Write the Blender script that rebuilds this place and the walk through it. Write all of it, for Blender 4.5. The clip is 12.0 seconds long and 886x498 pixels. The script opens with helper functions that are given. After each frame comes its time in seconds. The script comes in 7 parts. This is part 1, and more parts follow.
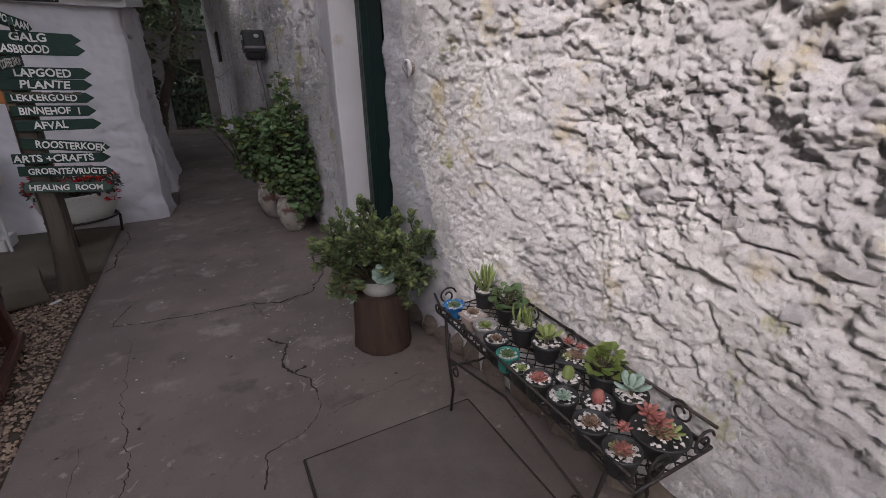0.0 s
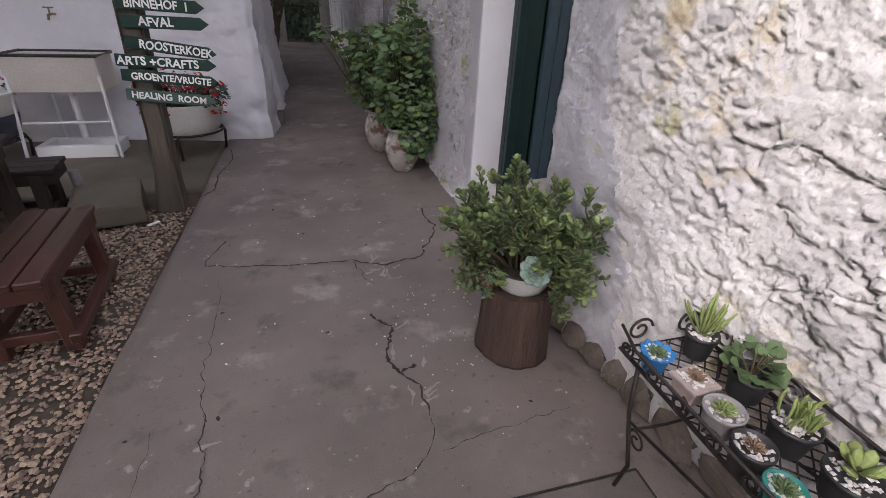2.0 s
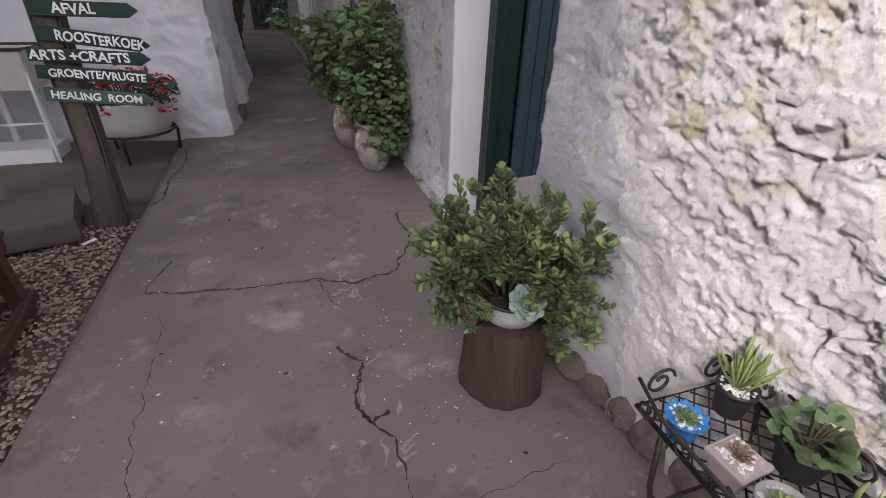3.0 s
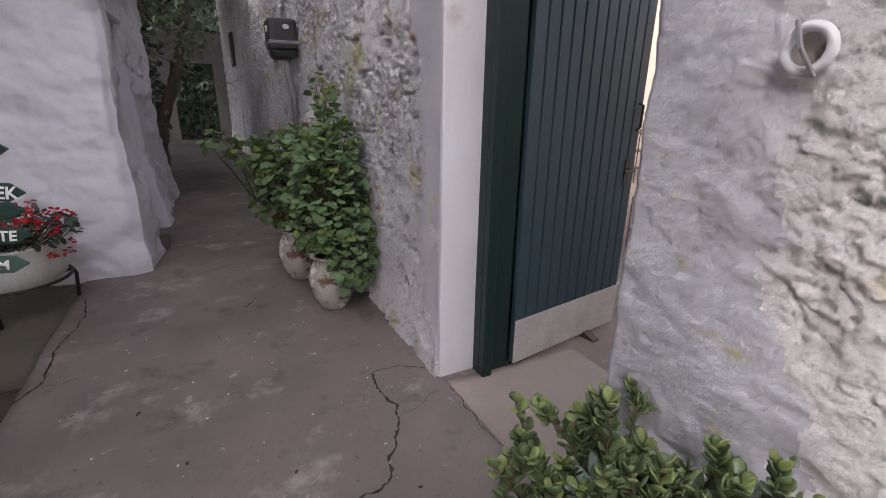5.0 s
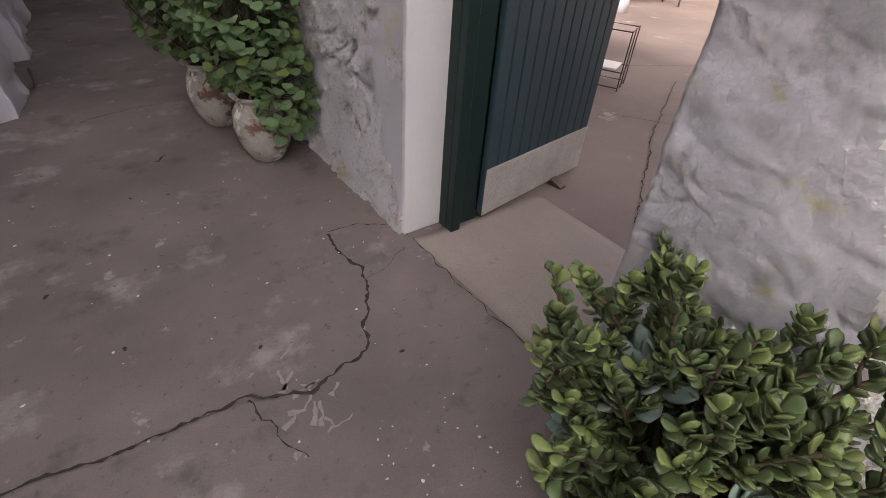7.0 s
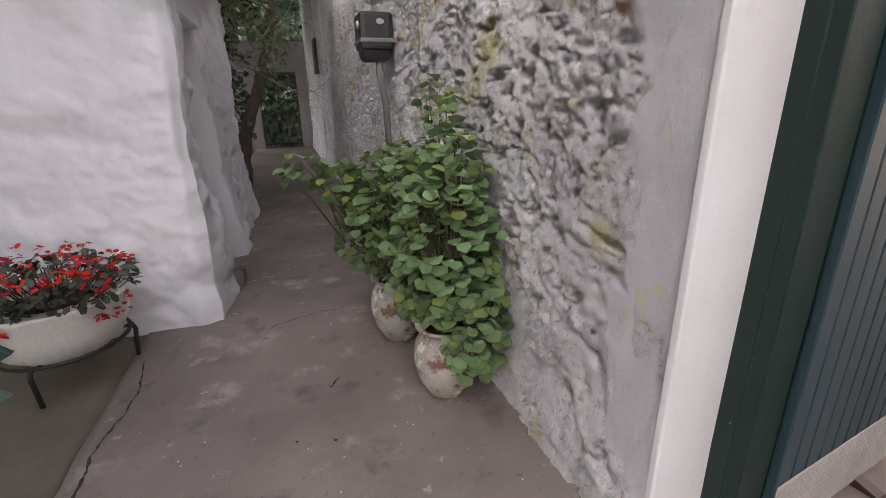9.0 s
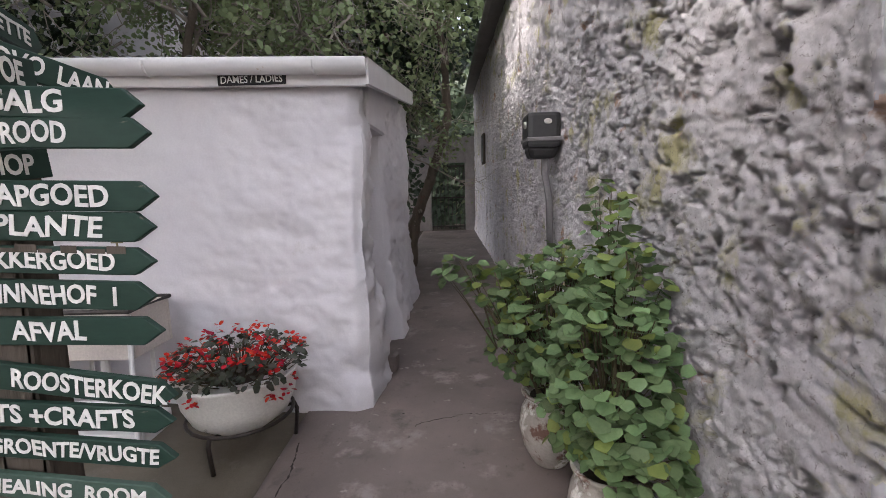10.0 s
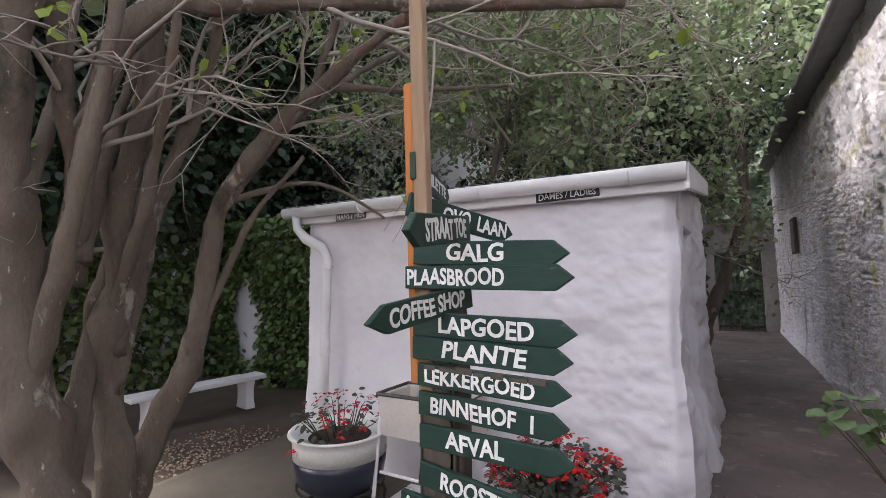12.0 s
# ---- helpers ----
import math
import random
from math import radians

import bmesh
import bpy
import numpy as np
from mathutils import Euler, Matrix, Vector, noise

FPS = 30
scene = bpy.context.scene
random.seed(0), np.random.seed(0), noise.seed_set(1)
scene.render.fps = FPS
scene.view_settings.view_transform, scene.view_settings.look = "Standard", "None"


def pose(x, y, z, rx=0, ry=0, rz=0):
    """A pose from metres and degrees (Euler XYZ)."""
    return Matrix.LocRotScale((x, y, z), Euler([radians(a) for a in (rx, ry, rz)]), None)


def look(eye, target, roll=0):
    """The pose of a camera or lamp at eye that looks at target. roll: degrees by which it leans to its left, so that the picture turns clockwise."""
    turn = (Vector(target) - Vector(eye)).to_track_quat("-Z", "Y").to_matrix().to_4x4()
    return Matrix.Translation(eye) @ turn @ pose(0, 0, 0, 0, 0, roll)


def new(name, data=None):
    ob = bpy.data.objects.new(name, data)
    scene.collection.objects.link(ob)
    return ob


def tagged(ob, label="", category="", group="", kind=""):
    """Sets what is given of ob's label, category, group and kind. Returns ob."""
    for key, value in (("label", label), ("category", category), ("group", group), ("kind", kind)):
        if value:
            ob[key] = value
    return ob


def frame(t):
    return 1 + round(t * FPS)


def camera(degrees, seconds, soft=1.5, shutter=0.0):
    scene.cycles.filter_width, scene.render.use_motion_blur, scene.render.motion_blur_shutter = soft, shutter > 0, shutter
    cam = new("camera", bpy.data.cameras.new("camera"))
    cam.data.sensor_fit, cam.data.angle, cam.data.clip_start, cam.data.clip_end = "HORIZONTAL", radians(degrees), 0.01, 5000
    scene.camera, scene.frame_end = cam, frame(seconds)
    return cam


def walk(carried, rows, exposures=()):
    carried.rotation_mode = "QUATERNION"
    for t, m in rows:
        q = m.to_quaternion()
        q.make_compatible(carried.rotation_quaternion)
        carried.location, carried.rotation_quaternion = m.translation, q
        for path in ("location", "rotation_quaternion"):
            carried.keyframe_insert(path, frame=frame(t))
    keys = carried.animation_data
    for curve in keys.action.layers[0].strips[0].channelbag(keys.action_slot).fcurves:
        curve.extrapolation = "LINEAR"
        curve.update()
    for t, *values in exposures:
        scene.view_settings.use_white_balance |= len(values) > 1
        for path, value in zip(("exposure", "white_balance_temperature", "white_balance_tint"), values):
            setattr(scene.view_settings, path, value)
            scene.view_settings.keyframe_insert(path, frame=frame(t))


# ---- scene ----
cam = camera(88.4, 12.0, soft=0.8)
PATH = [
    (0, (-0.123, -0.102, 1.612), (0.729, 1.564, 0.904), -1.4),
    (0.2, (-0.054, -0.016, 1.599), (0.574, 1.733, 0.86), -1.5),
    (0.5, (-0.163, 0.096, 1.59), (0.289, 1.875, 0.796), -1.0),
    (1, (-0.253, 0.347, 1.585), (0.181, 2.109, 0.746), 1.5),
    (1.5, (-0.262, 0.528, 1.56), (0.244, 2.244, 0.667), 3.0),
    (2, (-0.175, 0.739, 1.533), (0.32, 2.424, 0.577), 2.6),
    (2.5, (-0.061, 0.923, 1.501), (0.446, 2.551, 0.454), 1.3),
    (3, (-0.041, 1.08, 1.506), (0.52, 2.718, 0.505), 1.9),
    (3.3, (-0.072, 1.244, 1.531), (0.527, 2.939, 0.655), 3.2),
    (3.5, (-0.093, 1.378, 1.577), (0.534, 3.087, 0.747), 3.0),
    (3.7, (-0.122, 1.497, 1.61), (0.484, 3.243, 0.845), 2.9),
    (5.3, (-0.044, 1.952, 1.553), (0.981, 3.552, 0.928), 0.4),
    (5.5, (-0.069, 1.974, 1.541), (1.06, 3.497, 0.905), 0.9),
    (6, (-0.133, 2.113, 1.507), (0.979, 3.548, 0.67), 3.3),
    (6.5, (-0.138, 2.188, 1.428), (0.879, 3.468, 0.275), 4.9),
    (6.7, (-0.112, 2.216, 1.417), (0.881, 3.455, 0.201), 4.8),
    (8.3, (0.01, 2.741, 1.498), (0.844, 4.302, 0.567), 2.1),
    (8.5, (-0.012, 2.846, 1.512), (0.777, 4.485, 0.681), 1.1),
    (8.9, (-0.019, 3.029, 1.589), (0.607, 4.804, 0.914), -0.4),
    (9, (-0.024, 3.056, 1.598), (0.557, 4.86, 0.959), -1.0),
    (9.5, (0.027, 3.195, 1.643), (0.305, 5.12, 1.176), -1.1),
    (10, (0.002, 3.268, 1.708), (-0.055, 5.246, 1.42), -1.6),
    (10.5, (-0.049, 3.279, 1.769), (-0.43, 5.239, 1.652), -2.3),
    (11, (-0.166, 3.262, 1.825), (-0.814, 5.154, 1.854), -2.5),
    (11.5, (-0.29, 3.234, 1.848), (-1.136, 5.044, 1.953), -2.2),
    (12, (-0.399, 3.16, 1.864), (-1.463, 4.849, 1.993), -1.8),
]
EXPOSURES = [(0, 0.80, 6250, 18), (0.5, 1.12, 6250, 18), (1.2, 1.42, 6250, 18), (2.5, 1.62, 6250, 18), (3.5, 1.62, 6250, 18), (5.5, 1.72, 6350, 18), (6.5, 1.6, 6600, 18), (8.5, 2.1, 6700, 16), (9.5, 2.25, 6600, 16), (10.5, 2.2, 6350, 17), (12, 2.25, 6300, 18)]
walk(cam, [(t, look(eye, target, roll)) for t, eye, target, roll in PATH], EXPOSURES)

# ---- daylight: soft hazy sun from the west over the trees ----
SUN_ELEV, SUN_AZ = 38.0, 229.0   # degrees; azimuth clockwise from +y
world = bpy.data.worlds.new("sky")
scene.world = world
world.use_nodes = True
wn = world.node_tree.nodes
sky = wn.new("ShaderNodeTexSky")
sky.sky_type = 'NISHITA'
sky.sun_disc = False
sky.sun_elevation, sky.sun_rotation = radians(SUN_ELEV), radians(SUN_AZ)
sky.air_density, sky.dust_density, sky.ozone_density = 1.0, 3.0, 0.6
soften = wn.new("ShaderNodeHueSaturation")
soften.inputs["Saturation"].default_value = 0.35
world.node_tree.links.new(sky.outputs[0], soften.inputs["Color"])
world.node_tree.links.new(soften.outputs[0], wn["Background"].inputs[0])
wn["Background"].inputs[1].default_value = 0.15
sun = new("sun", bpy.data.lights.new("sun", 'SUN'))
sun.data.energy, sun.data.angle, sun.data.color = 1.55, radians(4), (1.0, 0.95, 0.88)
az, el = radians(SUN_AZ), radians(SUN_ELEV)
sun_dir = Vector((math.sin(az) * math.cos(el), math.cos(az) * math.cos(el), math.sin(el)))
sun.matrix_world = look(sun_dir * 30, (0, 0, 0))


# ---- mesh helpers: a shape is (verts, faces) ----
def mk(V, F, name, mat, parent=None, label="", smooth=False, m=None):
    me = bpy.data.meshes.new(name)
    V = np.asarray(V, float)
    me.from_pydata(V.tolist(), [], [tuple(int(i) for i in f) for f in F])
    if smooth:
        me.polygons.foreach_set("use_smooth", [True] * len(me.polygons))
    me.materials.append(mat)
    ob = new(name, me)
    if parent is not None:
        ob.parent = parent
    if m is not None:
        ob.matrix_basis = m
    if label:
        ob["label"] = label
    return ob


def bigmesh(V, quads, name, mat, parent=None, label="", smooth=True):
    """A large mesh out of numpy arrays of one face size."""
    V, Q = np.asarray(V, np.float32), np.asarray(quads, np.int32)
    me = bpy.data.meshes.new(name)
    me.vertices.add(len(V))
    me.vertices.foreach_set("co", V.ravel())
    k = Q.shape[1]
    me.loops.add(Q.size)
    me.loops.foreach_set("vertex_index", Q.ravel())
    me.polygons.add(len(Q))
    me.polygons.foreach_set("loop_start", np.arange(0, Q.size, k, dtype=np.int32))
    me.polygons.foreach_set("loop_total", np.full(len(Q), k, dtype=np.int32))
    me.polygons.foreach_set("use_smooth", np.full(len(Q), smooth))
    me.update(calc_edges=True)
    me.validate()
    me.materials.append(mat)
    ob = new(name, me)
    if parent is not None:
        ob.parent = parent
    if label:
        ob["label"] = label
    return ob


def thing(name, at, label, category, group="", rz=0.0, kind=""):
    ob = new(name)
    ob.empty_display_size = 0.1
    ob.matrix_basis = pose(*at, 0, 0, rz)
    return tagged(ob, label, category, group, kind)


def join(*shapes):
    Vs, Fs, n = [], [], 0
    for V, F in shapes:
        V = np.asarray(V, float)
        Vs.append(V)
        Fs += [tuple(int(i) + n for i in f) for f in F]
        n += len(V)
    return np.vstack(Vs), Fs


def move(shape, x=0, y=0, z=0, rx=0, ry=0, rz=0, s=1.0):
    M = np.array(pose(x, y, z, rx, ry, rz))
    V = np.asarray(shape[0], float) * s
    return V @ M[:3, :3].T + M[:3, 3], shape[1]


def box(sx, sy, sz, bevel=0.004, seg=1, jig=0.0, cuts=0):
    """A box with rounded edges, standing on z = 0."""
    bm = bmesh.new()
    bmesh.ops.create_cube(bm, size=1)
    bmesh.ops.scale(bm, vec=(sx, sy, sz), verts=bm.verts)
    if cuts:
        bmesh.ops.subdivide_edges(bm, edges=bm.edges[:], cuts=cuts, use_grid_fill=True)
    if bevel:
        sharp = [e for e in bm.edges if len(e.link_faces) == 2 and e.calc_face_angle(0) > 0.5]
        bmesh.ops.bevel(bm, geom=sharp, offset=min(bevel, 0.45 * min(sx, sy, sz)), segments=seg, affect='EDGES', profile=0.6)
    bm.verts.ensure_lookup_table()
    V = np.array([v.co[:] for v in bm.verts])
    if jig:
        V += np.array([noise.noise_vector(Vector(v) * 6.0)[:] for v in V]) * jig
    V[:, 2] += sz / 2
    F = [tuple(v.index for v in f.verts) for f in bm.faces]
    bm.free()
    return V, F


def tube(points, radii, n=8, cap=True):
    """A round bar along points."""
    P = np.asarray(points, float)
    R = np.full(len(P), radii, float) if np.isscalar(radii) else np.asarray(radii, float)
    T = np.gradient(P, axis=0)
    T /= np.linalg.norm(T, axis=1)[:, None] + 1e-12
    up = np.array([0, 0, 1.0]) if abs(T[0][2]) < 0.9 else np.array([1.0, 0, 0])
    a = np.cross(T[0], up)
    a /= np.linalg.norm(a)
    ang = np.linspace(0, 2 * np.pi, n, endpoint=False)
    V = []
    for p, t, r in zip(P, T, R):
        a = a - t * a.dot(t)
        a /= np.linalg.norm(a) + 1e-12
        b = np.cross(t, a)
        V.append(p + r * (np.cos(ang)[:, None] * a + np.sin(ang)[:, None] * b))
    V = np.vstack(V)
    F = []
    for i in range(len(P) - 1):
        for j in range(n):
            k = (j + 1) % n
            F.append((i * n + j, i * n + k, (i + 1) * n + k, (i + 1) * n + j))
    if cap:
        F.append(tuple(range(n - 1, -1, -1)))
        F.append(tuple((len(P) - 1) * n + j for j in range(n)))
    return V, F


def lathe(profile, n=32, wob=0.0, seed=0):
    """Turn (radius, height) pairs round z."""
    rng = np.random.default_rng(seed)
    ph = rng.uniform(0, 6.28, 3)
    ang = np.linspace(0, 2 * np.pi, n, endpoint=False)
    w = 1 + wob * (np.sin(2 * ang + ph[0]) + 0.6 * np.sin(3 * ang + ph[1]) + 0.4 * np.sin(5 * ang + ph[2]))
    V, F = [], []
    for r, z in profile:
        V.append(np.stack([r * w * np.cos(ang), r * w * np.sin(ang), np.full(n, z)], 1))
    for i in range(len(profile) - 1):
        for j in range(n):
            k = (j + 1) % n
            F.append((i * n + j, i * n + k, (i + 1) * n + k, (i + 1) * n + j))
    F.append(tuple(range(n - 1, -1, -1)))
    F.append(tuple((len(profile) - 1) * n + j for j in range(n)))
    return np.vstack(V), F


def curl(c, r0, r1, turns, start=0.0, axis='y', n=18):
    """Points of a scroll in the plane across axis."""
    out = []
    for i in range(n + 1):
        u = i / n
        a, r = start + turns * 2 * math.pi * u, r0 + (r1 - r0) * u
        p = (r * math.cos(a), 0, r * math.sin(a)) if axis == 'y' else (0, r * math.cos(a), r * math.sin(a))
        out.append((c[0] + p[0], c[1] + p[1], c[2] + p[2]))
    return out


# ---- noise on arrays ----
def hash2(ix, iy, seed):
    h = (ix.astype(np.int64) * 374761393 + iy.astype(np.int64) * 668265263 + seed * 974711) & 0x7fffffff
    h = ((h ^ (h >> 13)) * 1274126177) & 0x7fffffff
    return ((h ^ (h >> 16)) & 0xffff) / 65535.0


def vnoise(x, y, seed=0):
    ix, iy = np.floor(x), np.floor(y)
    fx, fy = x - ix, y - iy
    fx, fy = fx * fx * (3 - 2 * fx), fy * fy * (3 - 2 * fy)
    a, b = hash2(ix, iy, seed), hash2(ix + 1, iy, seed)
    c, d = hash2(ix, iy + 1, seed), hash2(ix + 1, iy + 1, seed)
    return (a * (1 - fx) + b * fx) * (1 - fy) + (c * (1 - fx) + d * fx) * fy - 0.5


def fbm(x, y, seed=0, octaves=4, gain=0.5):
    out, amp = 0, 1.0
    for i in range(octaves):
        out = out + amp * vnoise(x, y, seed + i)
        x, y, amp = x * 2.03 + 7.1, y * 2.03 + 3.7, amp * gain
    return out


def grid_faces(nu, nv, flip=False):
    i = np.arange((nu - 1) * (nv - 1))
    r, c = i // (nv - 1), i % (nv - 1)
    a = r * nv + c
    q = np.stack([a, a + 1, a + nv + 1, a + nv], 1)
    return q[:, ::-1] if flip else q


def smoothstep(a, b, x):
    u = np.clip((x - a) / (b - a), 0, 1)
    return u * u * (3 - 2 * u)


# ---- materials ----
def material(name, base, second=None, scale=4.0, rough=0.8, bump=0.2, metal=0.0, fine=60.0, stains=(), vary=0.0, spec=0.3, stretch=(1, 1, 1), amount=0.5, coat=0.0, translucent=0.0, crag=0.0, pits=None, grit=1.0, streak=None):
    """Two colours mixed by broad noise, fine grain, stains [(colour, scale, threshold, softness)], bump at both scales."""
    m = bpy.data.materials.new(name)
    m.use_nodes = True
    nt = m.node_tree
    bsdf = nt.nodes["Principled BSDF"]
    N = nt.nodes.new
    L = nt.links.new
    co = N("ShaderNodeTexCoord")
    mp = N("ShaderNodeMapping")
    mp.inputs["Scale"].default_value = stretch
    L(co.outputs["Object"], mp.inputs[0])

    def nz(sc, detail=5.0, roughness=0.6):
        n = N("ShaderNodeTexNoise")
        n.inputs["Scale"].default_value, n.inputs["Detail"].default_value, n.inputs["Roughness"].default_value = sc, detail, roughness
        L(mp.outputs[0], n.inputs["Vector"])
        return n

    def mix(f, a, b):
        x = N("ShaderNodeMix")
        x.data_type = 'RGBA'
        if isinstance(f, float):
            x.inputs[0].default_value = f
        else:
            L(f, x.inputs[0])
        for s, v in ((6, a), (7, b)):
            if isinstance(v, tuple):
                x.inputs[s].default_value = (*v, 1)
            else:
                L(v, x.inputs[s])
        return x.outputs[2]

    def band(sock, lo, hi):
        r = N("ShaderNodeMapRange")
        r.inputs[1].default_value, r.inputs[2].default_value = lo, hi
        L(sock, r.inputs[0])
        return r.outputs[0]
    broad, grain = nz(scale), nz(fine, 3.0)
    second = second or tuple(c * 0.75 for c in base)
    col = mix(band(broad.outputs[0], 0.5 - amount / 2, 0.5 + amount / 2), base, second)
    for c, sc, th, soft in stains:
        col = mix(band(nz(sc, 6.0, 0.65).outputs[0], th, th + soft), col, c)
    if streak:
        m2 = N("ShaderNodeMapping")
        m2.inputs["Scale"].default_value = (1.0, 3.2, 0.22)
        L(co.outputs["Object"], m2.inputs[0])
        sn = N("ShaderNodeTexNoise")
        sn.inputs["Scale"].default_value, sn.inputs["Detail"].default_value = 1.6, 6.0
        L(m2.outputs[0], sn.inputs["Vector"])
        col = mix(band(sn.outputs[0], 0.63, 0.74), col, streak)
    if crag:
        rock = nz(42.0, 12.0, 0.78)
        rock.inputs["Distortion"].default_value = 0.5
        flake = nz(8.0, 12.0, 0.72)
        # darkens the bump's hollows: dirt there, and relief shade put into the colour
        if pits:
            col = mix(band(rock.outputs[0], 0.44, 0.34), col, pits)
    dark = N("ShaderNodeHueSaturation")
    L(band(grain.outputs[0], 0.2, 0.9), dark.inputs["Value"])
    val = N("ShaderNodeMapRange")
    val.inputs[1].default_value, val.inputs[2].default_value, val.inputs[3].default_value, val.inputs[4].default_value = 0.2, 0.8, 1 - 0.14 * grit, 1 + 0.12 * grit
    L(grain.outputs[0], val.inputs[0])
    L(val.outputs[0], dark.inputs["Value"])
    L(col, dark.inputs["Color"])
    col = dark.outputs[0]
    if vary:
        oi, geo = N("ShaderNodeObjectInfo"), N("ShaderNodeNewGeometry")
        add = N("ShaderNodeMath")
        add.operation = 'ADD'
        L(oi.outputs["Random"], add.inputs[0])
        L(geo.outputs["Random Per Island"], add.inputs[1])
        vr = N("ShaderNodeMapRange")
        vr.inputs[2].default_value, vr.inputs[3].default_value, vr.inputs[4].default_value = 2.0, 1 - vary, 1 + vary
        L(add.outputs[0], vr.inputs[0])
        hv = N("ShaderNodeHueSaturation")
        L(vr.outputs[0], hv.inputs["Value"])
        hr = N("ShaderNodeMapRange")
        hr.inputs[2].default_value, hr.inputs[3].default_value, hr.inputs[4].default_value = 2.0, 0.5 - 0.05 * vary, 0.5 + 0.05 * vary
        L(add.outputs[0], hr.inputs[0])
        L(hr.outputs[0], hv.inputs["Hue"])
        L(col, hv.inputs["Color"])
        col = hv.outputs[0]
    L(col, bsdf.inputs["Base Color"])
    rr = N("ShaderNodeMapRange")
    rr.inputs[3].default_value, rr.inputs[4].default_value = max(0.05, rough - 0.12), min(1.0, rough + 0.12)
    L(broad.outputs[0], rr.inputs[0])
    L(rr.outputs[0], bsdf.inputs["Roughness"])
    bsdf.inputs["Metallic"].default_value = metal
    bsdf.inputs["Specular IOR Level"].default_value = spec
    bsdf.inputs["Coat Weight"].default_value = coat
    if bump:
        hsum = N("ShaderNodeMath")
        hsum.operation = 'MULTIPLY_ADD'
        hsum.inputs[1].default_value = 0.35
        L(grain.outputs[0], hsum.inputs[0])
        L(nz(scale * 4, 4.0).outputs[0], hsum.inputs[2])
        bp = N("ShaderNodeBump")
        bp.inputs["Strength"].default_value, bp.inputs["Distance"].default_value = bump, 0.02
        L(hsum.outputs[0], bp.inputs["Height"])
        L(bp.outputs[0], bsdf.inputs["Normal"])
        if crag:
            step = N("ShaderNodeMath")
            step.operation = 'SNAP'
            step.inputs[1].default_value = 0.05
            L(flake.outputs[0], step.inputs[0])
            tot = N("ShaderNodeMath")
            tot.operation = 'MULTIPLY_ADD'
            tot.inputs[1].default_value = 0.12
            L(step.outputs[0], tot.inputs[0])
            L(rock.outputs[0], tot.inputs[2])
            b2 = N("ShaderNodeBump")
            b2.inputs["Strength"].default_value, b2.inputs["Distance"].default_value = crag, 0.030
            L(tot.outputs[0], b2.inputs["Height"])
            L(b2.outputs[0], bp.inputs["Normal"])
    if translucent:
        tr = N("ShaderNodeBsdfTranslucent")
        ms = N("ShaderNodeMixShader")
        ms.inputs[0].default_value = translucent
        L(col, tr.inputs[0])
        L(bsdf.outputs[0], ms.inputs[1])
        L(tr.outputs[0], ms.inputs[2])
        L(ms.outputs[0], nt.nodes["Material Output"].inputs[0])
    return m


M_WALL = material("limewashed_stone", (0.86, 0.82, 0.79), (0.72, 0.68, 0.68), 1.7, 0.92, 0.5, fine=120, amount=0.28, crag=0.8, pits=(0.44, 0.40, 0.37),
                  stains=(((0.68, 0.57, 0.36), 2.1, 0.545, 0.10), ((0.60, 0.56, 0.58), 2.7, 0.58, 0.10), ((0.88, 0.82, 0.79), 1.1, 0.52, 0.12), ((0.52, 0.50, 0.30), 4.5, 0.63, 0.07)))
# pits darker than their dirt: crevice shade painted in to strengthen the relief
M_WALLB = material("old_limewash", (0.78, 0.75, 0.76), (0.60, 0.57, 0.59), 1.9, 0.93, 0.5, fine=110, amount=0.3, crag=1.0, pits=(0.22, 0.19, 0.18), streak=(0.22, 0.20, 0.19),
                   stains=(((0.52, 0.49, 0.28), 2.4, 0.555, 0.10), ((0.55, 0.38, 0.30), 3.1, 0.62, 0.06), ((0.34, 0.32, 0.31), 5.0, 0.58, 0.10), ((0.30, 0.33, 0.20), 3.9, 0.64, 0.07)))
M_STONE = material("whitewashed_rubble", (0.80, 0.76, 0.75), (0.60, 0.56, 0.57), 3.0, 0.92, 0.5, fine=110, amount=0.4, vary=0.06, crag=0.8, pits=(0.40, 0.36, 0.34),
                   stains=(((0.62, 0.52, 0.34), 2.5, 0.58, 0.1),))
M_PLASTER = material("grey_lilac_plaster", (0.58, 0.56, 0.585), (0.47, 0.455, 0.485), 1.6, 0.9, 0.3, fine=110, amount=0.3, crag=0.6, grit=0.5,
                     stains=(((0.72, 0.69, 0.70), 1.3, 0.54, 0.12), ((0.54, 0.50, 0.30), 3.6, 0.61, 0.06), ((0.40, 0.38, 0.38), 6.0, 0.60, 0.08), ((0.36, 0.38, 0.22), 5.0, 0.66, 0.05)))
M_WHITE = material("white_limewash", (0.76, 0.74, 0.755), (0.66, 0.64, 0.67), 1.4, 0.85, 0.22, fine=70, grit=0.4, stains=(((0.55, 0.52, 0.50), 2.3, 0.66, 0.14),))
M_GLOSSW = material("white_gloss_paint", (0.78, 0.77, 0.76), (0.68, 0.67, 0.66), 3.0, 0.4, 0.06, grit=0.3, stains=(((0.50, 0.42, 0.33), 7.0, 0.70, 0.06),))
M_JAMB = material("white_jamb_paint", (0.68, 0.665, 0.67), (0.58, 0.555, 0.555), 1.2, 0.6, 0.08, grit=0.25, stains=(((0.62, 0.48, 0.22), 6.0, 0.665, 0.03), ((0.30, 0.26, 0.24), 14.0, 0.69, 0.03), ((0.50, 0.44, 0.40), 3.0, 0.60, 0.1)))
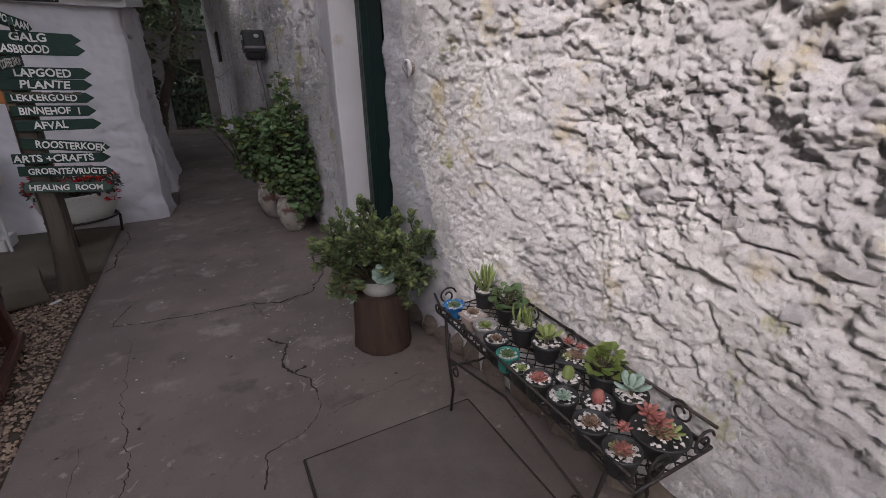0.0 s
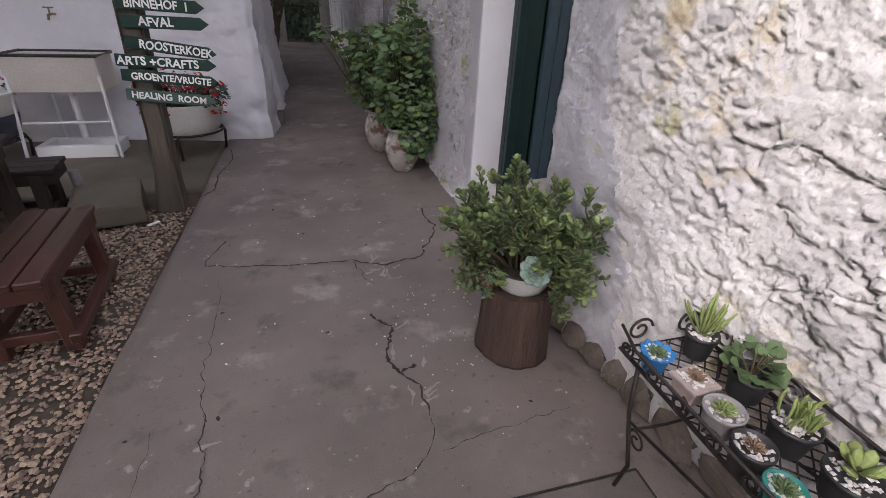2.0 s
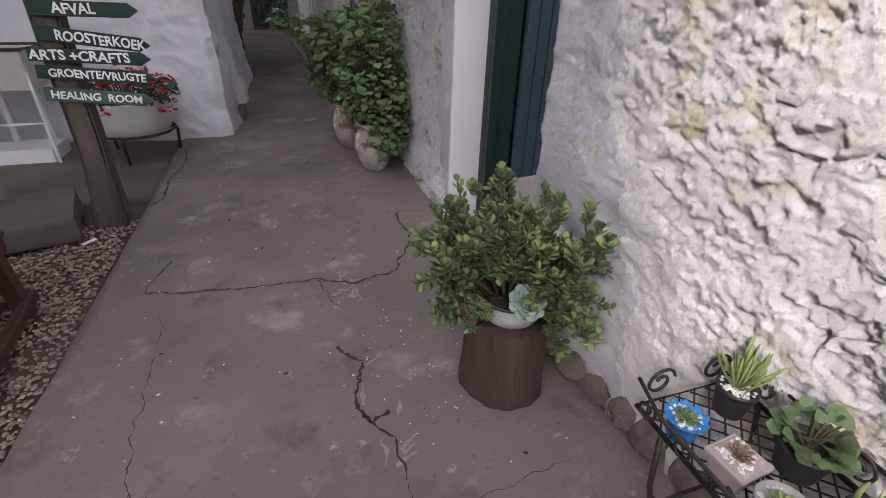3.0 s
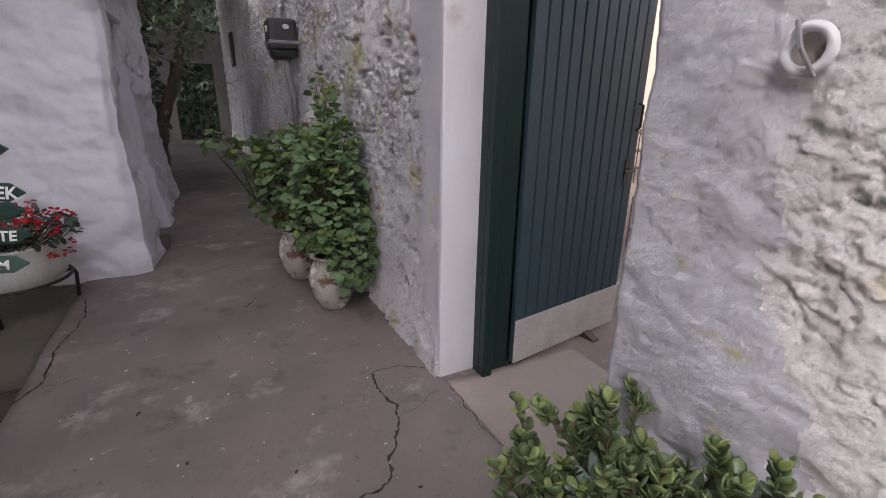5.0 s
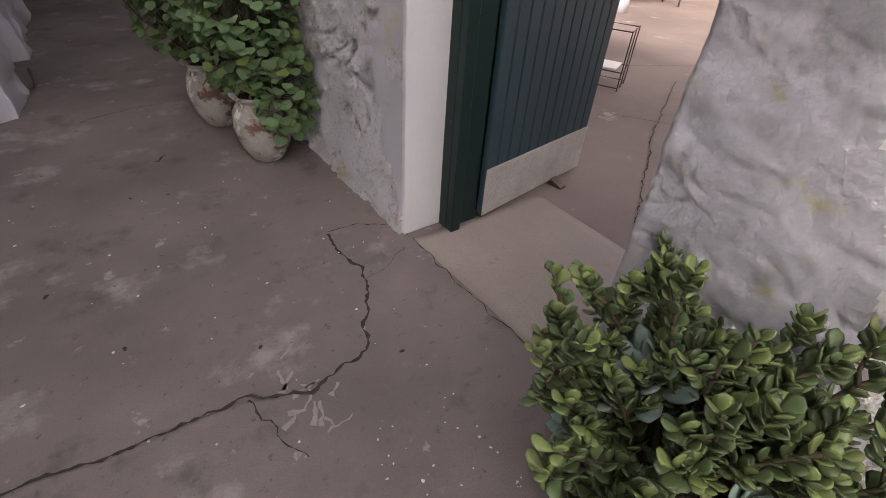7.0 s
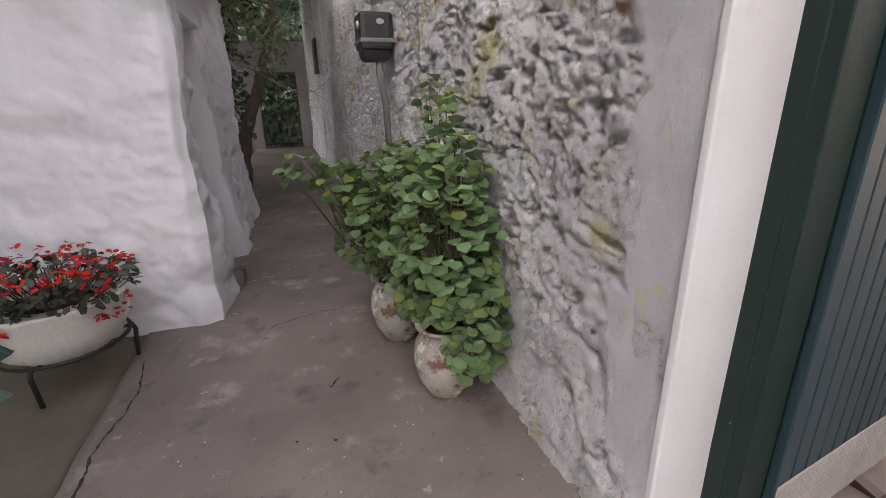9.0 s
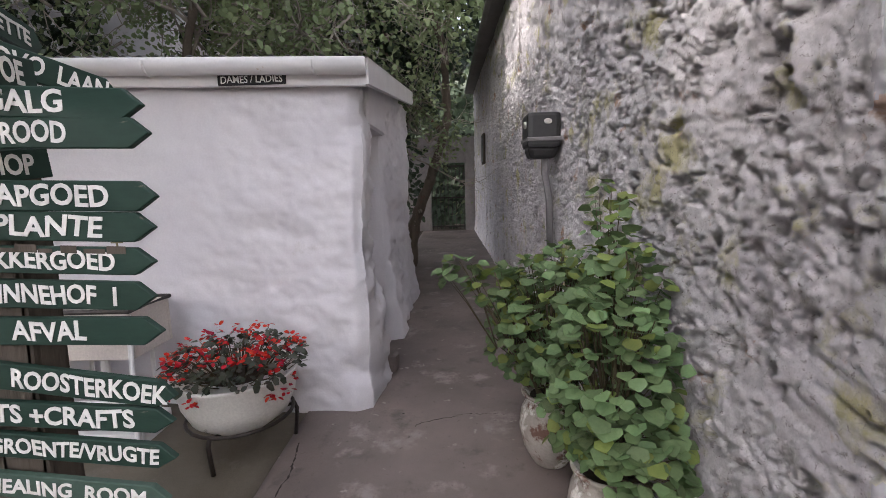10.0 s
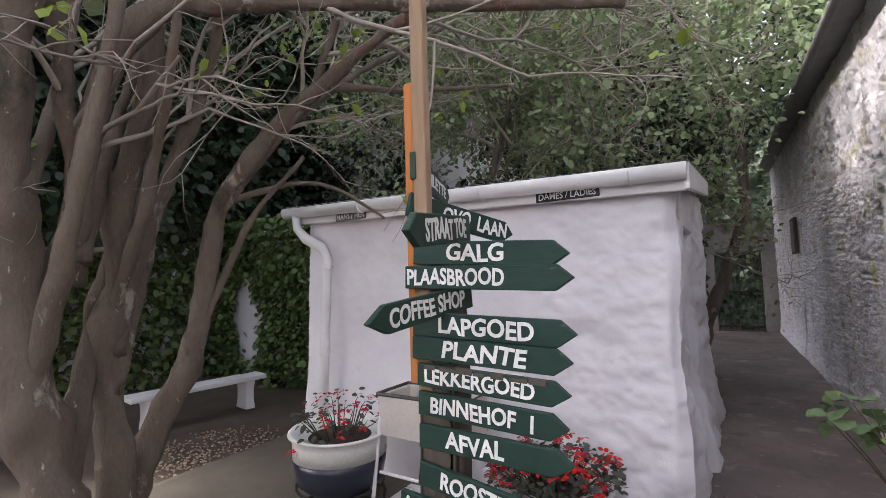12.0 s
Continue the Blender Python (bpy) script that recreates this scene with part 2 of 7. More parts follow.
M_CONC = material("worn_concrete", (0.215, 0.175, 0.155), (0.140, 0.114, 0.102), 0.9, 0.60, 0.3, fine=140, amount=0.3, spec=0.4,
                  stains=(((0.30, 0.26, 0.235), 2.2, 0.57, 0.10), ((0.105, 0.088, 0.078), 2.9, 0.57, 0.12), ((0.33, 0.29, 0.26), 7.0, 0.64, 0.05), ((0.12, 0.10, 0.09), 24.0, 0.62, 0.05)))
M_MOSSC = material("mossy_concrete", (0.155, 0.132, 0.105), (0.095, 0.086, 0.062), 1.6, 0.85, 0.3, fine=110, stains=(((0.17, 0.15, 0.13), 3.0, 0.62, 0.12),))
M_COURT = material("reddish_concrete", (0.25, 0.195, 0.165), (0.17, 0.13, 0.115), 0.9, 0.8, 0.2, fine=100, stains=(((0.36, 0.32, 0.29), 2.1, 0.62, 0.08),))
M_SLAB = material("grey_drain_cover", (0.175, 0.145, 0.13), (0.12, 0.10, 0.09), 5.0, 0.75, 0.4, fine=140)
M_DIRT = material("crack_dirt", (0.030, 0.025, 0.022), (0.065, 0.054, 0.046), 20.0, 0.95, 0.3)
M_SOIL = material("trodden_soil", (0.105, 0.082, 0.062), (0.062, 0.050, 0.038), 1.5, 0.95, 0.5, fine=70)
M_GRAVEL = material("river_gravel", (0.43, 0.32, 0.22), (0.27, 0.21, 0.16), 14.0, 0.8, 0.1, vary=0.65)
M_GREEN = material("dark_green_gloss_paint", (0.009, 0.026, 0.023), (0.006, 0.018, 0.017), 4.0, 0.38, 0.08, stains=(((0.42, 0.42, 0.40), 16.0, 0.72, 0.02),), spec=0.3)
M_LEAFDOOR = material("faded_green_door_paint", (0.030, 0.055, 0.066), (0.022, 0.043, 0.052), 3.0, 0.42, 0.10, stretch=(1, 1, 0.2), stains=(((0.30, 0.30, 0.29), 16.0, 0.73, 0.02),), spec=0.3, vary=0.08)
M_STEEL = material("tread_plate", (0.56, 0.54, 0.50), (0.42, 0.39, 0.36), 5.0, 0.42, 0.1, metal=0.45)
M_IRON = material("black_iron", (0.022, 0.020, 0.020), (0.045, 0.030, 0.024), 9.0, 0.55, 0.25, metal=0.3, spec=0.5)
M_BLACKP = material("black_plastic", (0.018, 0.018, 0.019), (0.030, 0.029, 0.028), 7.0, 0.5, 0.06, spec=0.5)
M_BENCH = material("varnished_red_wood", (0.090, 0.034, 0.022), (0.042, 0.021, 0.016), 5.0, 0.38, 0.15, stretch=(1, 0.12, 1), spec=0.5, vary=0.1, stains=(((0.16, 0.10, 0.065), 5.0, 0.66, 0.06),))
M_TABLE = material("dark_weathered_wood", (0.040, 0.028, 0.024), (0.020, 0.016, 0.015), 5.0, 0.55, 0.2, stretch=(1, 0.12, 1), vary=0.15)
M_POST = material("grey_weathered_post", (0.125, 0.105, 0.085), (0.070, 0.058, 0.046), 5.0, 0.9, 0.5, stretch=(1, 1, 0.10), stains=(((0.05, 0.055, 0.03), 3.0, 0.62, 0.1),))
M_ORANGE = material("orange_pine", (0.52, 0.20, 0.055), (0.40, 0.14, 0.035), 4.0, 0.7, 0.15, stretch=(1, 1, 0.08))
M_PALE = material("raw_pine", (0.33, 0.23, 0.145), (0.22, 0.15, 0.095), 4.0, 0.8, 0.2, stretch=(1, 1, 0.08))
M_SIGN = material("sign_green_paint", (0.012, 0.036, 0.026), (0.018, 0.046, 0.034), 5.0, 0.55, 0.15, stretch=(0.3, 1, 1), stains=(((0.14, 0.13, 0.10), 10.0, 0.72, 0.03),), vary=0.12)
M_LETTER = material("white_sign_paint", (0.82, 0.81, 0.78), (0.74, 0.73, 0.70), 20.0, 0.6, 0.1)
M_BLACKSIGN = material("black_enamel_sign", (0.012, 0.012, 0.013), (0.02, 0.02, 0.02), 8.0, 0.35, 0.03)
M_BARK = material("pale_brown_bark", (0.180, 0.146, 0.112), (0.092, 0.072, 0.055), 5.0, 0.9, 0.7, stretch=(1, 1, 0.45), crag=0.5, stains=(((0.32, 0.28, 0.23), 5.0, 0.60, 0.06), ((0.16, 0.085, 0.06), 2.0, 0.57, 0.08), ((0.055, 0.05, 0.034), 2.6, 0.57, 0.08), ((0.36, 0.33, 0.28), 22.0, 0.66, 0.03)))
M_TWIG = material("grey_twig_bark", (0.36, 0.32, 0.27), (0.20, 0.17, 0.14), 6.0, 0.9, 0.3)
M_STUMP = material("stump_bark", (0.100, 0.062, 0.045), (0.045, 0.028, 0.021), 7.0, 0.85, 1.0, stretch=(1, 1, 0.10), fine=60)
M_ENAMEL = material("white_enamel", (0.78, 0.78, 0.74), (0.70, 0.70, 0.66), 3.0, 0.3, 0.04, spec=0.5, stains=(((0.10, 0.05, 0.03), 11.0, 0.73, 0.02),))
M_RIM = material("black_enamel_rim", (0.02, 0.02, 0.022), (0.05, 0.04, 0.035), 9.0, 0.4, 0.05)
M_EARTH = material("potting_soil", (0.030, 0.022, 0.017), (0.050, 0.038, 0.028), 20.0, 0.95, 0.6)
M_CREAM = material("cream_sink_paint", (0.60, 0.55, 0.50), (0.50, 0.46, 0.42), 3.0, 0.6, 0.1, stains=(((0.28, 0.22, 0.17), 5.0, 0.68, 0.06),))
M_TERRA = material("mossy_cement_urn", (0.42, 0.39, 0.35), (0.24, 0.21, 0.18), 5.0, 0.9, 0.5, stains=(((0.15, 0.085, 0.065), 7.0, 0.53, 0.07), ((0.20, 0.21, 0.12), 4.0, 0.58, 0.1), ((0.60, 0.58, 0.54), 5.0, 0.57, 0.06)))
M_BLUEPOT = material("dark_blue_glaze", (0.022, 0.026, 0.045), (0.035, 0.040, 0.06), 3.0, 0.3, 0.04, spec=0.5)
M_GER = material("geranium_leaf", (0.170, 0.240, 0.105), (0.100, 0.165, 0.075), 9.0, 0.6, 0.1, vary=0.45, translucent=0.25)
M_GERY = material("young_geranium_leaf", (0.24, 0.29, 0.08), (0.17, 0.24, 0.07), 9.0, 0.6, 0.1, vary=0.3, translucent=0.3)
M_JADE = material("jade_leaf", (0.145, 0.195, 0.075), (0.090, 0.140, 0.055), 9.0, 0.36, 0.04, vary=0.4, spec=0.5, translucent=0.12)
M_JADEL = material("pale_jade_tip", (0.25, 0.31, 0.10), (0.18, 0.24, 0.08), 9.0, 0.36, 0.04, vary=0.3, spec=0.5, translucent=0.12)
M_ECHEV = material("blue_grey_succulent", (0.29, 0.37, 0.31), (0.21, 0.29, 0.24), 6.0, 0.6, 0.05, vary=0.2)
M_LIME = material("lime_succulent", (0.26, 0.30, 0.10), (0.18, 0.23, 0.08), 8.0, 0.5, 0.05, vary=0.3)
M_REDSUC = material("red_succulent", (0.34, 0.10, 0.09), (0.26, 0.12, 0.10), 8.0, 0.5, 0.05, vary=0.3)
M_BROWNSUC = material("bronze_succulent", (0.24, 0.15, 0.10), (0.17, 0.11, 0.08), 8.0, 0.5, 0.05, vary=0.3)
M_MIDSUC = material("green_succulent", (0.13, 0.18, 0.08), (0.09, 0.13, 0.06), 8.0, 0.5, 0.05, vary=0.35)
M_STEM = material("green_brown_stem", (0.10, 0.085, 0.045), (0.07, 0.055, 0.035), 9.0, 0.8, 0.2)
M_BEGLEAF = material("bronze_begonia_leaf", (0.045, 0.040, 0.028), (0.030, 0.052, 0.026), 9.0, 0.45, 0.05, vary=0.4, spec=0.5)
M_BEGFLOWER = material("red_begonia_petal", (0.55, 0.012, 0.035), (0.42, 0.008, 0.02), 9.0, 0.55, 0.05, vary=0.35, translucent=0.2)
M_IVY = material("ivy_leaf", (0.150, 0.220, 0.060), (0.060, 0.110, 0.036), 3.0, 0.5, 0.05, vary=0.55, translucent=0.15, spec=0.4)
# ivy green darkened in the colour itself, for leaves deep in shade
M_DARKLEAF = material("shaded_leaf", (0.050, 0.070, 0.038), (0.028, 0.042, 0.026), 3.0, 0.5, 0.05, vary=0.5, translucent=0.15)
M_TREELEAF = material("pale_tree_leaf", (0.22, 0.26, 0.13), (0.14, 0.18, 0.09), 2.0, 0.55, 0.05, vary=0.5, translucent=0.3)
M_CREAMWALL = material("cream_plaster", (0.52, 0.43, 0.34), (0.45, 0.37, 0.30), 1.0, 0.9, 0.15, stains=(((0.45, 0.36, 0.28), 2.0, 0.66, 0.1),))
M_CHIP = material("white_pebble_mulch", (0.66, 0.63, 0.60), (0.48, 0.44, 0.42), 20.0, 0.8, 0.1, vary=0.35)
M_ROOF = material("corrugated_roof", (0.30, 0.29, 0.29), (0.20, 0.19, 0.19), 2.0, 0.6, 0.1, metal=0.3)
M_GUTTER = material("grey_gutter_paint", (0.22, 0.21, 0.21), (0.16, 0.15, 0.15), 4.0, 0.55, 0.08)
M_TEAL = material("teal_pot_plastic", (0.035, 0.22, 0.18), (0.03, 0.18, 0.15), 6.0, 0.4, 0.04)
M_BLUEFRILL = material("bright_blue_glaze", (0.03, 0.20, 0.48), (0.02, 0.14, 0.36), 6.0, 0.35, 0.04)
M_GREYPOT = material("grey_cement_pot", (0.32, 0.30, 0.29), (0.24, 0.22, 0.22), 9.0, 0.8, 0.2)
M_PINKPOT = material("pale_clay_pot", (0.38, 0.31, 0.28), (0.30, 0.24, 0.22), 9.0, 0.8, 0.2)
M_BRASS = material("dull_brass", (0.30, 0.24, 0.14), (0.20, 0.17, 0.11), 9.0, 0.45, 0.05, metal=0.8)


# ---- ground and floors ----
V, F = box(900, 900, 0.2, 0)
ground = mk(V + np.array([0, 0, -0.245]), F, "ground", M_SOIL, label="trodden brown soil under the yard")
tagged(ground, category="ground", kind="structure")


def sheet(name, x0, x1, y0, y1, step, z, amp, mat, seed, label, drop=0.06, category="floor"):
    """A floor slab with slight unevenness and turned-down edges."""
    xs = np.linspace(x0, x1, max(3, int((x1 - x0) / step)))
    ys = np.linspace(y0, y1, max(3, int((y1 - y0) / step)))
    xs, ys = np.r_[xs[0], xs, xs[-1]], np.r_[ys[0], ys, ys[-1]]
    X, Y = np.meshgrid(xs, ys, indexing='ij')
    Z = z + amp * fbm(X * 1.1, Y * 1.1, seed, 4)
    wob = 0.012 * fbm(Y * 3.0, X * 0 + 2.0, seed + 3, 3)
    X = X + np.where(X <= x0 + 1e-6, wob, 0)
    Z[0, :] = Z[-1, :] = Z[:, 0] = Z[:, -1] = z - drop
    ob = bigmesh(np.stack([X, Y, Z], 2).reshape(-1, 3), grid_faces(len(xs), len(ys), True), name, mat, label=label)
    return tagged(ob, category=category, kind="structure")


floor = sheet("pavement", -1.16, 1.36, -5.0, 19.6, 0.05, 0.0, 0.006, M_CONC, 3, "worn grey-brown concrete path with cracks", category="pavement")
yard = sheet("yard_floor", -5.2, -1.172, 4.93, 11.5, 0.07, -0.012, 0.012, M_MOSSC, 8, "dark mossy concrete yard before the white building", category="pavement")
court = sheet("courtyard_floor", 1.364, 14.0, -3.0, 14.0, 0.15, -0.004, 0.010, M_COURT, 12, "reddish worn concrete courtyard floor")
gravel_bed = sheet("gravel_bed", -9.0, -1.168, -5.0, 4.92, 0.12, -0.035, 0.02, M_SOIL, 21, "brown soil bed under loose gravel", drop=0.05, category="ground")


def ribbon(points, w0, w1, seed, z=0.006):
    """A jagged strip of dirt lying in a crack."""
    rng = np.random.default_rng(seed)
    P = np.array(points, float)
    d = np.r_[0, np.cumsum(np.hypot(*np.diff(P, axis=0).T))]
    t = np.arange(0, d[-1], 0.02)
    x, y = np.interp(t, d, P[:, 0]), np.interp(t, d, P[:, 1])
    jit = np.convolve(rng.normal(0, 0.012, len(t) + 4), np.ones(3) / 3, 'same')[2:-2]
    dx, dy = np.gradient(x), np.gradient(y)
    n = np.hypot(dx, dy) + 1e-9
    nx, ny = -dy / n, dx / n
    w = np.interp(t, [0, d[-1]], [w0, w1]) * rng.uniform(0.15, 1.15, len(t)) / 2
    a = np.stack([x + nx * (jit + w), y + ny * (jit + w), np.full(len(t), z)], 1)
    b = np.stack([x + nx * (jit - w), y + ny * (jit - w), np.full(len(t), z)], 1)
    k = len(t)
    return np.vstack([a, b]), [(i, i + 1, k + i + 1, k + i) for i in range(k - 1)]


CRACKS = [
    ([(-0.93, 3.5), (-0.5, 3.42), (0.0, 3.38), (0.18, 3.30), (0.45, 3.36), (0.50, 3.5), (0.61, 3.66), (0.645, 3.82), (0.60, 4.0), (0.635, 4.17)], 0.012, 0.020),
    ([(0.635, 4.17), (0.80, 4.16), (0.96, 4.06)], 0.006, 0.010),
    ([(-0.93, 3.5), (-0.89, 3.68), (-0.84, 3.84)], 0.006, 0.014),
    ([(0.0, 3.38), (0.03, 3.2), (0.09, 3.06)], 0.010, 0.004),
    ([(0.02, 2.78), (0.12, 2.66), (0.06, 2.4), (0.17, 2.22), (0.19, 2.02)], 0.022, 0.012),
    ([(0.06, 2.4), (0.11, 2.30), (0.20, 2.36)], 0.010, 0.026),
    ([(0.19, 2.02), (0.13, 1.84), (-0.12, 1.72), (-0.16, 1.52)], 0.004, 0.010),
    ([(0.19, 1.86), (0.50, 1.92), (0.80, 1.95)], 0.004, 0.003),
    ([(-0.80, 3.3), (-0.77, 2.9), (-0.76, 2.5), (-0.72, 2.2)], 0.003, 0.006),
    ([(-0.72, 2.25), (-0.68, 1.9), (-0.73, 1.6), (-0.70, 1.2)], 0.008, 0.004),
    ([(-0.9, 2.2), (-0.88, 1.7), (-0.9, 1.0)], 0.003, 0.004),
    ([(-1.15, 4.70), (-1.06, 4.86), (-1.10, 5.2), (-1.02, 5.7), (-1.08, 6.1)], 0.020, 0.012),
    ([(-1.06, 4.80), (-0.86, 4.82)], 0.006, 0.004),
    ([(-0.32, 6.28), (-0.18, 6.36), (0.0, 6.42), (0.30, 6.45)], 0.010, 0.006),
    ([(0.02, 5.42), (0.10, 5.48)], 0.03, 0.01),
    ([(0.98, 4.02), (0.985, 3.4), (1.0, 2.8)], 0.006, 0.006),
    ([(0.62, 3.72), (0.78, 3.78), (0.92, 3.86)], 0.003, 0.003),
]
for i, (pts, w0, w1) in enumerate(CRACKS):
    V, F = ribbon(pts, w0, w1, i)
    mk(V, F, "crack", M_DIRT, floor, "dark dirt-filled crack")
# pale rubbed mortar along the cracks
M_MORTAR = material("pale_rubbed_mortar", (0.36, 0.315, 0.285), (0.26, 0.22, 0.195), 9.0, 0.85, 0.4, fine=120)
g = np.random.default_rng(14)
for i in range(26):
    x, y = (g.normal(0.12, 0.07), g.normal(3.22, 0.10)) if i < 13 else ((g.normal(0.16, 0.07), g.uniform(2.0, 2.7)) if i < 20 else (g.normal(-0.72, 0.03), g.uniform(1.5, 2.3)))
    a, L = g.normal(0.9, 0.5), g.uniform(0.04, 0.13)
    V, F = ribbon([(x, y), (x + 0.5 * L * math.cos(a) + 0.01, y + 0.5 * L * math.sin(a)), (x + L * math.cos(a), y + L * math.sin(a))], 0.03, 0.008, 70 + i, 0.0052)
    mk(V, F, "mortar_smear", M_MORTAR, floor, "pale rubbed mortar on the concrete")
# joints in the courtyard floor
for i, pts in enumerate([[(1.9, 3.2), (3.4, 4.1), (5.0, 4.9)], [(3.5, 4.6), (4.6, 3.0)], [(4.0, 6.0), (7.5, 4.4)]]):
    V, F = ribbon(pts, 0.012, 0.014, 40 + i, 0.004)
    mk(V, F, "crack", M_DIRT, court, "dark dirt-filled crack")


# ---- rubble walls ----
def wall_a_face(y):
    return np.where(y > 1.2, 1.18 - 0.132 * (y - 1.2), 1.18 - 0.03 * (y - 1.2))


def wall_b_face(y):
    return 0.985 - 0.018 * np.maximum(y - 5.0, 0)


def facets(x, y, seed, slope):
    """Broken stone: irregular cells, each a plane of its own slope. Gives the height, the distance to the border, the cell's number."""
    ix, iy = np.floor(x), np.floor(y)
    f1, f2 = np.full(x.shape, 9.0), np.full(x.shape, 9.0)
    h, rid = np.zeros(x.shape), np.zeros(x.shape)
    for dx in (-1, 0, 1):
        for dy in (-1, 0, 1):
            cx, cy = ix + dx, iy + dy
            px, py = cx + 0.5 + 0.85 * (hash2(cx, cy, seed) - 0.5), cy + 0.5 + 0.7 * (hash2(cx, cy, seed + 5) - 0.5)
            d = np.hypot(x - px, y - py)
            nearer = d < f1
            f2 = np.where(nearer, f1, np.minimum(f2, d))
            r = hash2(cx, cy, seed + 9)
            plane = slope * ((hash2(cx, cy, seed + 2) - 0.5) * (x - px) + (hash2(cx, cy, seed + 3) - 0.65) * (y - py)) + r - 0.5
            h, rid = np.where(nearer, plane, h), np.where(nearer, r, rid)
            f1 = np.where(nearer, d, f1)
    return h, f2 - f1, rid


def rubble(Y, Z, seed, cw, ch, depth, pitted=0.3):
    """Roughly coursed stones with broken faces, half-filled joints and pits."""
    wy, wz = Y + 0.05 * fbm(Y * 5, Z * 5, seed + 20, 4), Z + 0.035 * fbm(Y * 5, Z * 5, seed + 30, 4)
    stone, border, _ = facets(wy / cw, wz / ch, seed, 1.3)
    d = depth * 0.24 * stone
    joint = (1 - smoothstep(0.0, 0.06, border)) * smoothstep(0.0, 0.22, fbm(Y * 3.3, Z * 5.0, seed + 35, 3))
    d = d - depth * 0.75 * joint
    ty, tz = wy + 0.03 * fbm(Y * 16, Z * 16, seed + 36, 3), wz + 0.03 * fbm(Y * 16, Z * 16, seed + 37, 3)
    chip, _, _ = facets(ty / (cw * 0.36) + 5, tz / (ch * 0.42) + 3, seed + 60, 2.2)
    d = d + depth * 0.27 * chip
    small, _, _ = facets(ty / (cw * 0.13) + 2, tz / (ch * 0.16) + 8, seed + 64, 2.2)
    rough = 0.35 + 0.65 * smoothstep(-0.15, 0.15, fbm(Y * 3.0, Z * 3.0, seed + 66, 3))
    d = d + depth * 0.26 * small * rough + depth * 0.55 * rough * fbm(Y * 30, Z * 38, seed + 45, 4, 0.75)
    ridge = np.abs(fbm(Y * 5 + 3.2 * Z, Z * 13 - 3.0 * Y, seed + 50, 4, 0.6))
    d = d - depth * 0.10 * np.maximum(0.05 - ridge, 0) / 0.05
    pit = fbm(Y * 9 + 2, Z * 13, seed + 70, 4, 0.6)
    return d - depth * 1.3 * pitted * smoothstep(0.24, 0.36, pit)


def skin(name, ys, zs, face, disp, back, mat, label, top=None, rough=None):
    """A wall whose seen side is a relief; it has ends, a top and a back."""
    Y, Z = np.meshgrid(ys, zs, indexing='ij')
    if top is not None:
        Z = Z / zs[-1] * top(Y)
    X = face(Y) - disp(Y, Z)
    # closing rows
    X = np.pad(X, 1, mode='edge')
    Y = np.pad(Y, 1, mode='edge')
    Z = np.pad(Z, 1, mode='edge')
    for s in (np.s_[0, :], np.s_[-1, :], np.s_[:, 0], np.s_[:, -1]):
        X[s] = back
    nu, nv = X.shape
    verts = np.stack([X, Y, Z], 2).reshape(-1, 3)
    Q = grid_faces(nu, nv)
    ob = bigmesh(verts, Q, name, mat, label=label, smooth=False)
    ob.data.materials.append(M_PLASTER)
    mid = verts[Q].mean(axis=1)
    plain = rough(mid[:, 1], mid[:, 2]) + 0.25 * fbm(mid[:, 1] * 12, mid[:, 2] * 12, 88, 3) < 0.22
    ob.data.polygons.foreach_set("material_index", plain.astype(np.int32))
    ob.data.polygons.foreach_set("use_smooth", np.ones(len(Q), bool))
    return tagged(ob, category="wall", kind="structure")


def rough_a(Y, Z):
    return smoothstep(2.55, 1.75, Y + 0.5 * fbm(Y * 2.2, Z * 2.2, 77, 3) - 0.18 * (Z - 1.0))


def disp_a(Y, Z):
    w = rough_a(Y, Z)
    low = smoothstep(0.15, 0.75, Z + 0.35 * fbm(Y * 2.0, Z * 2, 78, 3))
    flake = fbm(Y * 5.0, Z * 8.0, 73, 5, 0.6) * 5.0
    plaster = 0.009 * fbm(Y * 4, Z * 4, 71, 6, 0.6) + 0.005 * fbm(Y * 16, Z * 24, 72, 4, 0.6) + 0.003 * (np.floor(flake) + smoothstep(0, 0.15, flake - np.floor(flake)))
    rough = rubble(Y, Z, 11, 0.34, 0.20, 0.031, 0.5)
    foot = 0.015 * smoothstep(0.5, 0.0, Z)
    return plaster + w * (0.30 + 0.70 * low) * rough + foot


def rough_b(Y, Z):
    return smoothstep(4.08, 4.48, Y + 0.36 * fbm(Y * 3.5, Z * 2.5, 97, 4) + 0.12 * (1.2 - Z))


def disp_b(Y, Z):
    w = rough_b(Y, Z)
    plaster = 0.010 * fbm(Y * 4, Z * 4, 91, 5) + 0.004 * fbm(Y * 16, Z * 20, 92, 3)
    rough = rubble(Y, Z, 31, 0.21, 0.12, 0.034, 1.1)
    foot = 0.04 * smoothstep(0.5, 0.0, Z)
    return plaster + w * rough + foot


ysA = np.r_[np.arange(-5.0, -0.3, 0.06), np.arange(-0.3, 0.3, 0.012), np.arange(0.3, 2.775, 0.0075), 2.78]
zsA = np.r_[np.arange(-0.03, 2.7, 0.0075), np.arange(2.7, 4.65, 0.08)]
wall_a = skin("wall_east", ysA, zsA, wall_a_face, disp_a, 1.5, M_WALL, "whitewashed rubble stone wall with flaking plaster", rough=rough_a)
ysB = np.r_[3.97, np.arange(3.985, 6.6, 0.011), np.arange(6.6, 7.5, 0.016), np.arange(7.5, 11, 0.035), np.arange(11, 19.6, 0.09)]
zsB = np.r_[np.arange(-0.03, 3.0, 0.012), np.arange(3.0, 4.6, 0.03)]
top_b = lambda Y: 4.42 + 0.020 * (Y - 4.0)
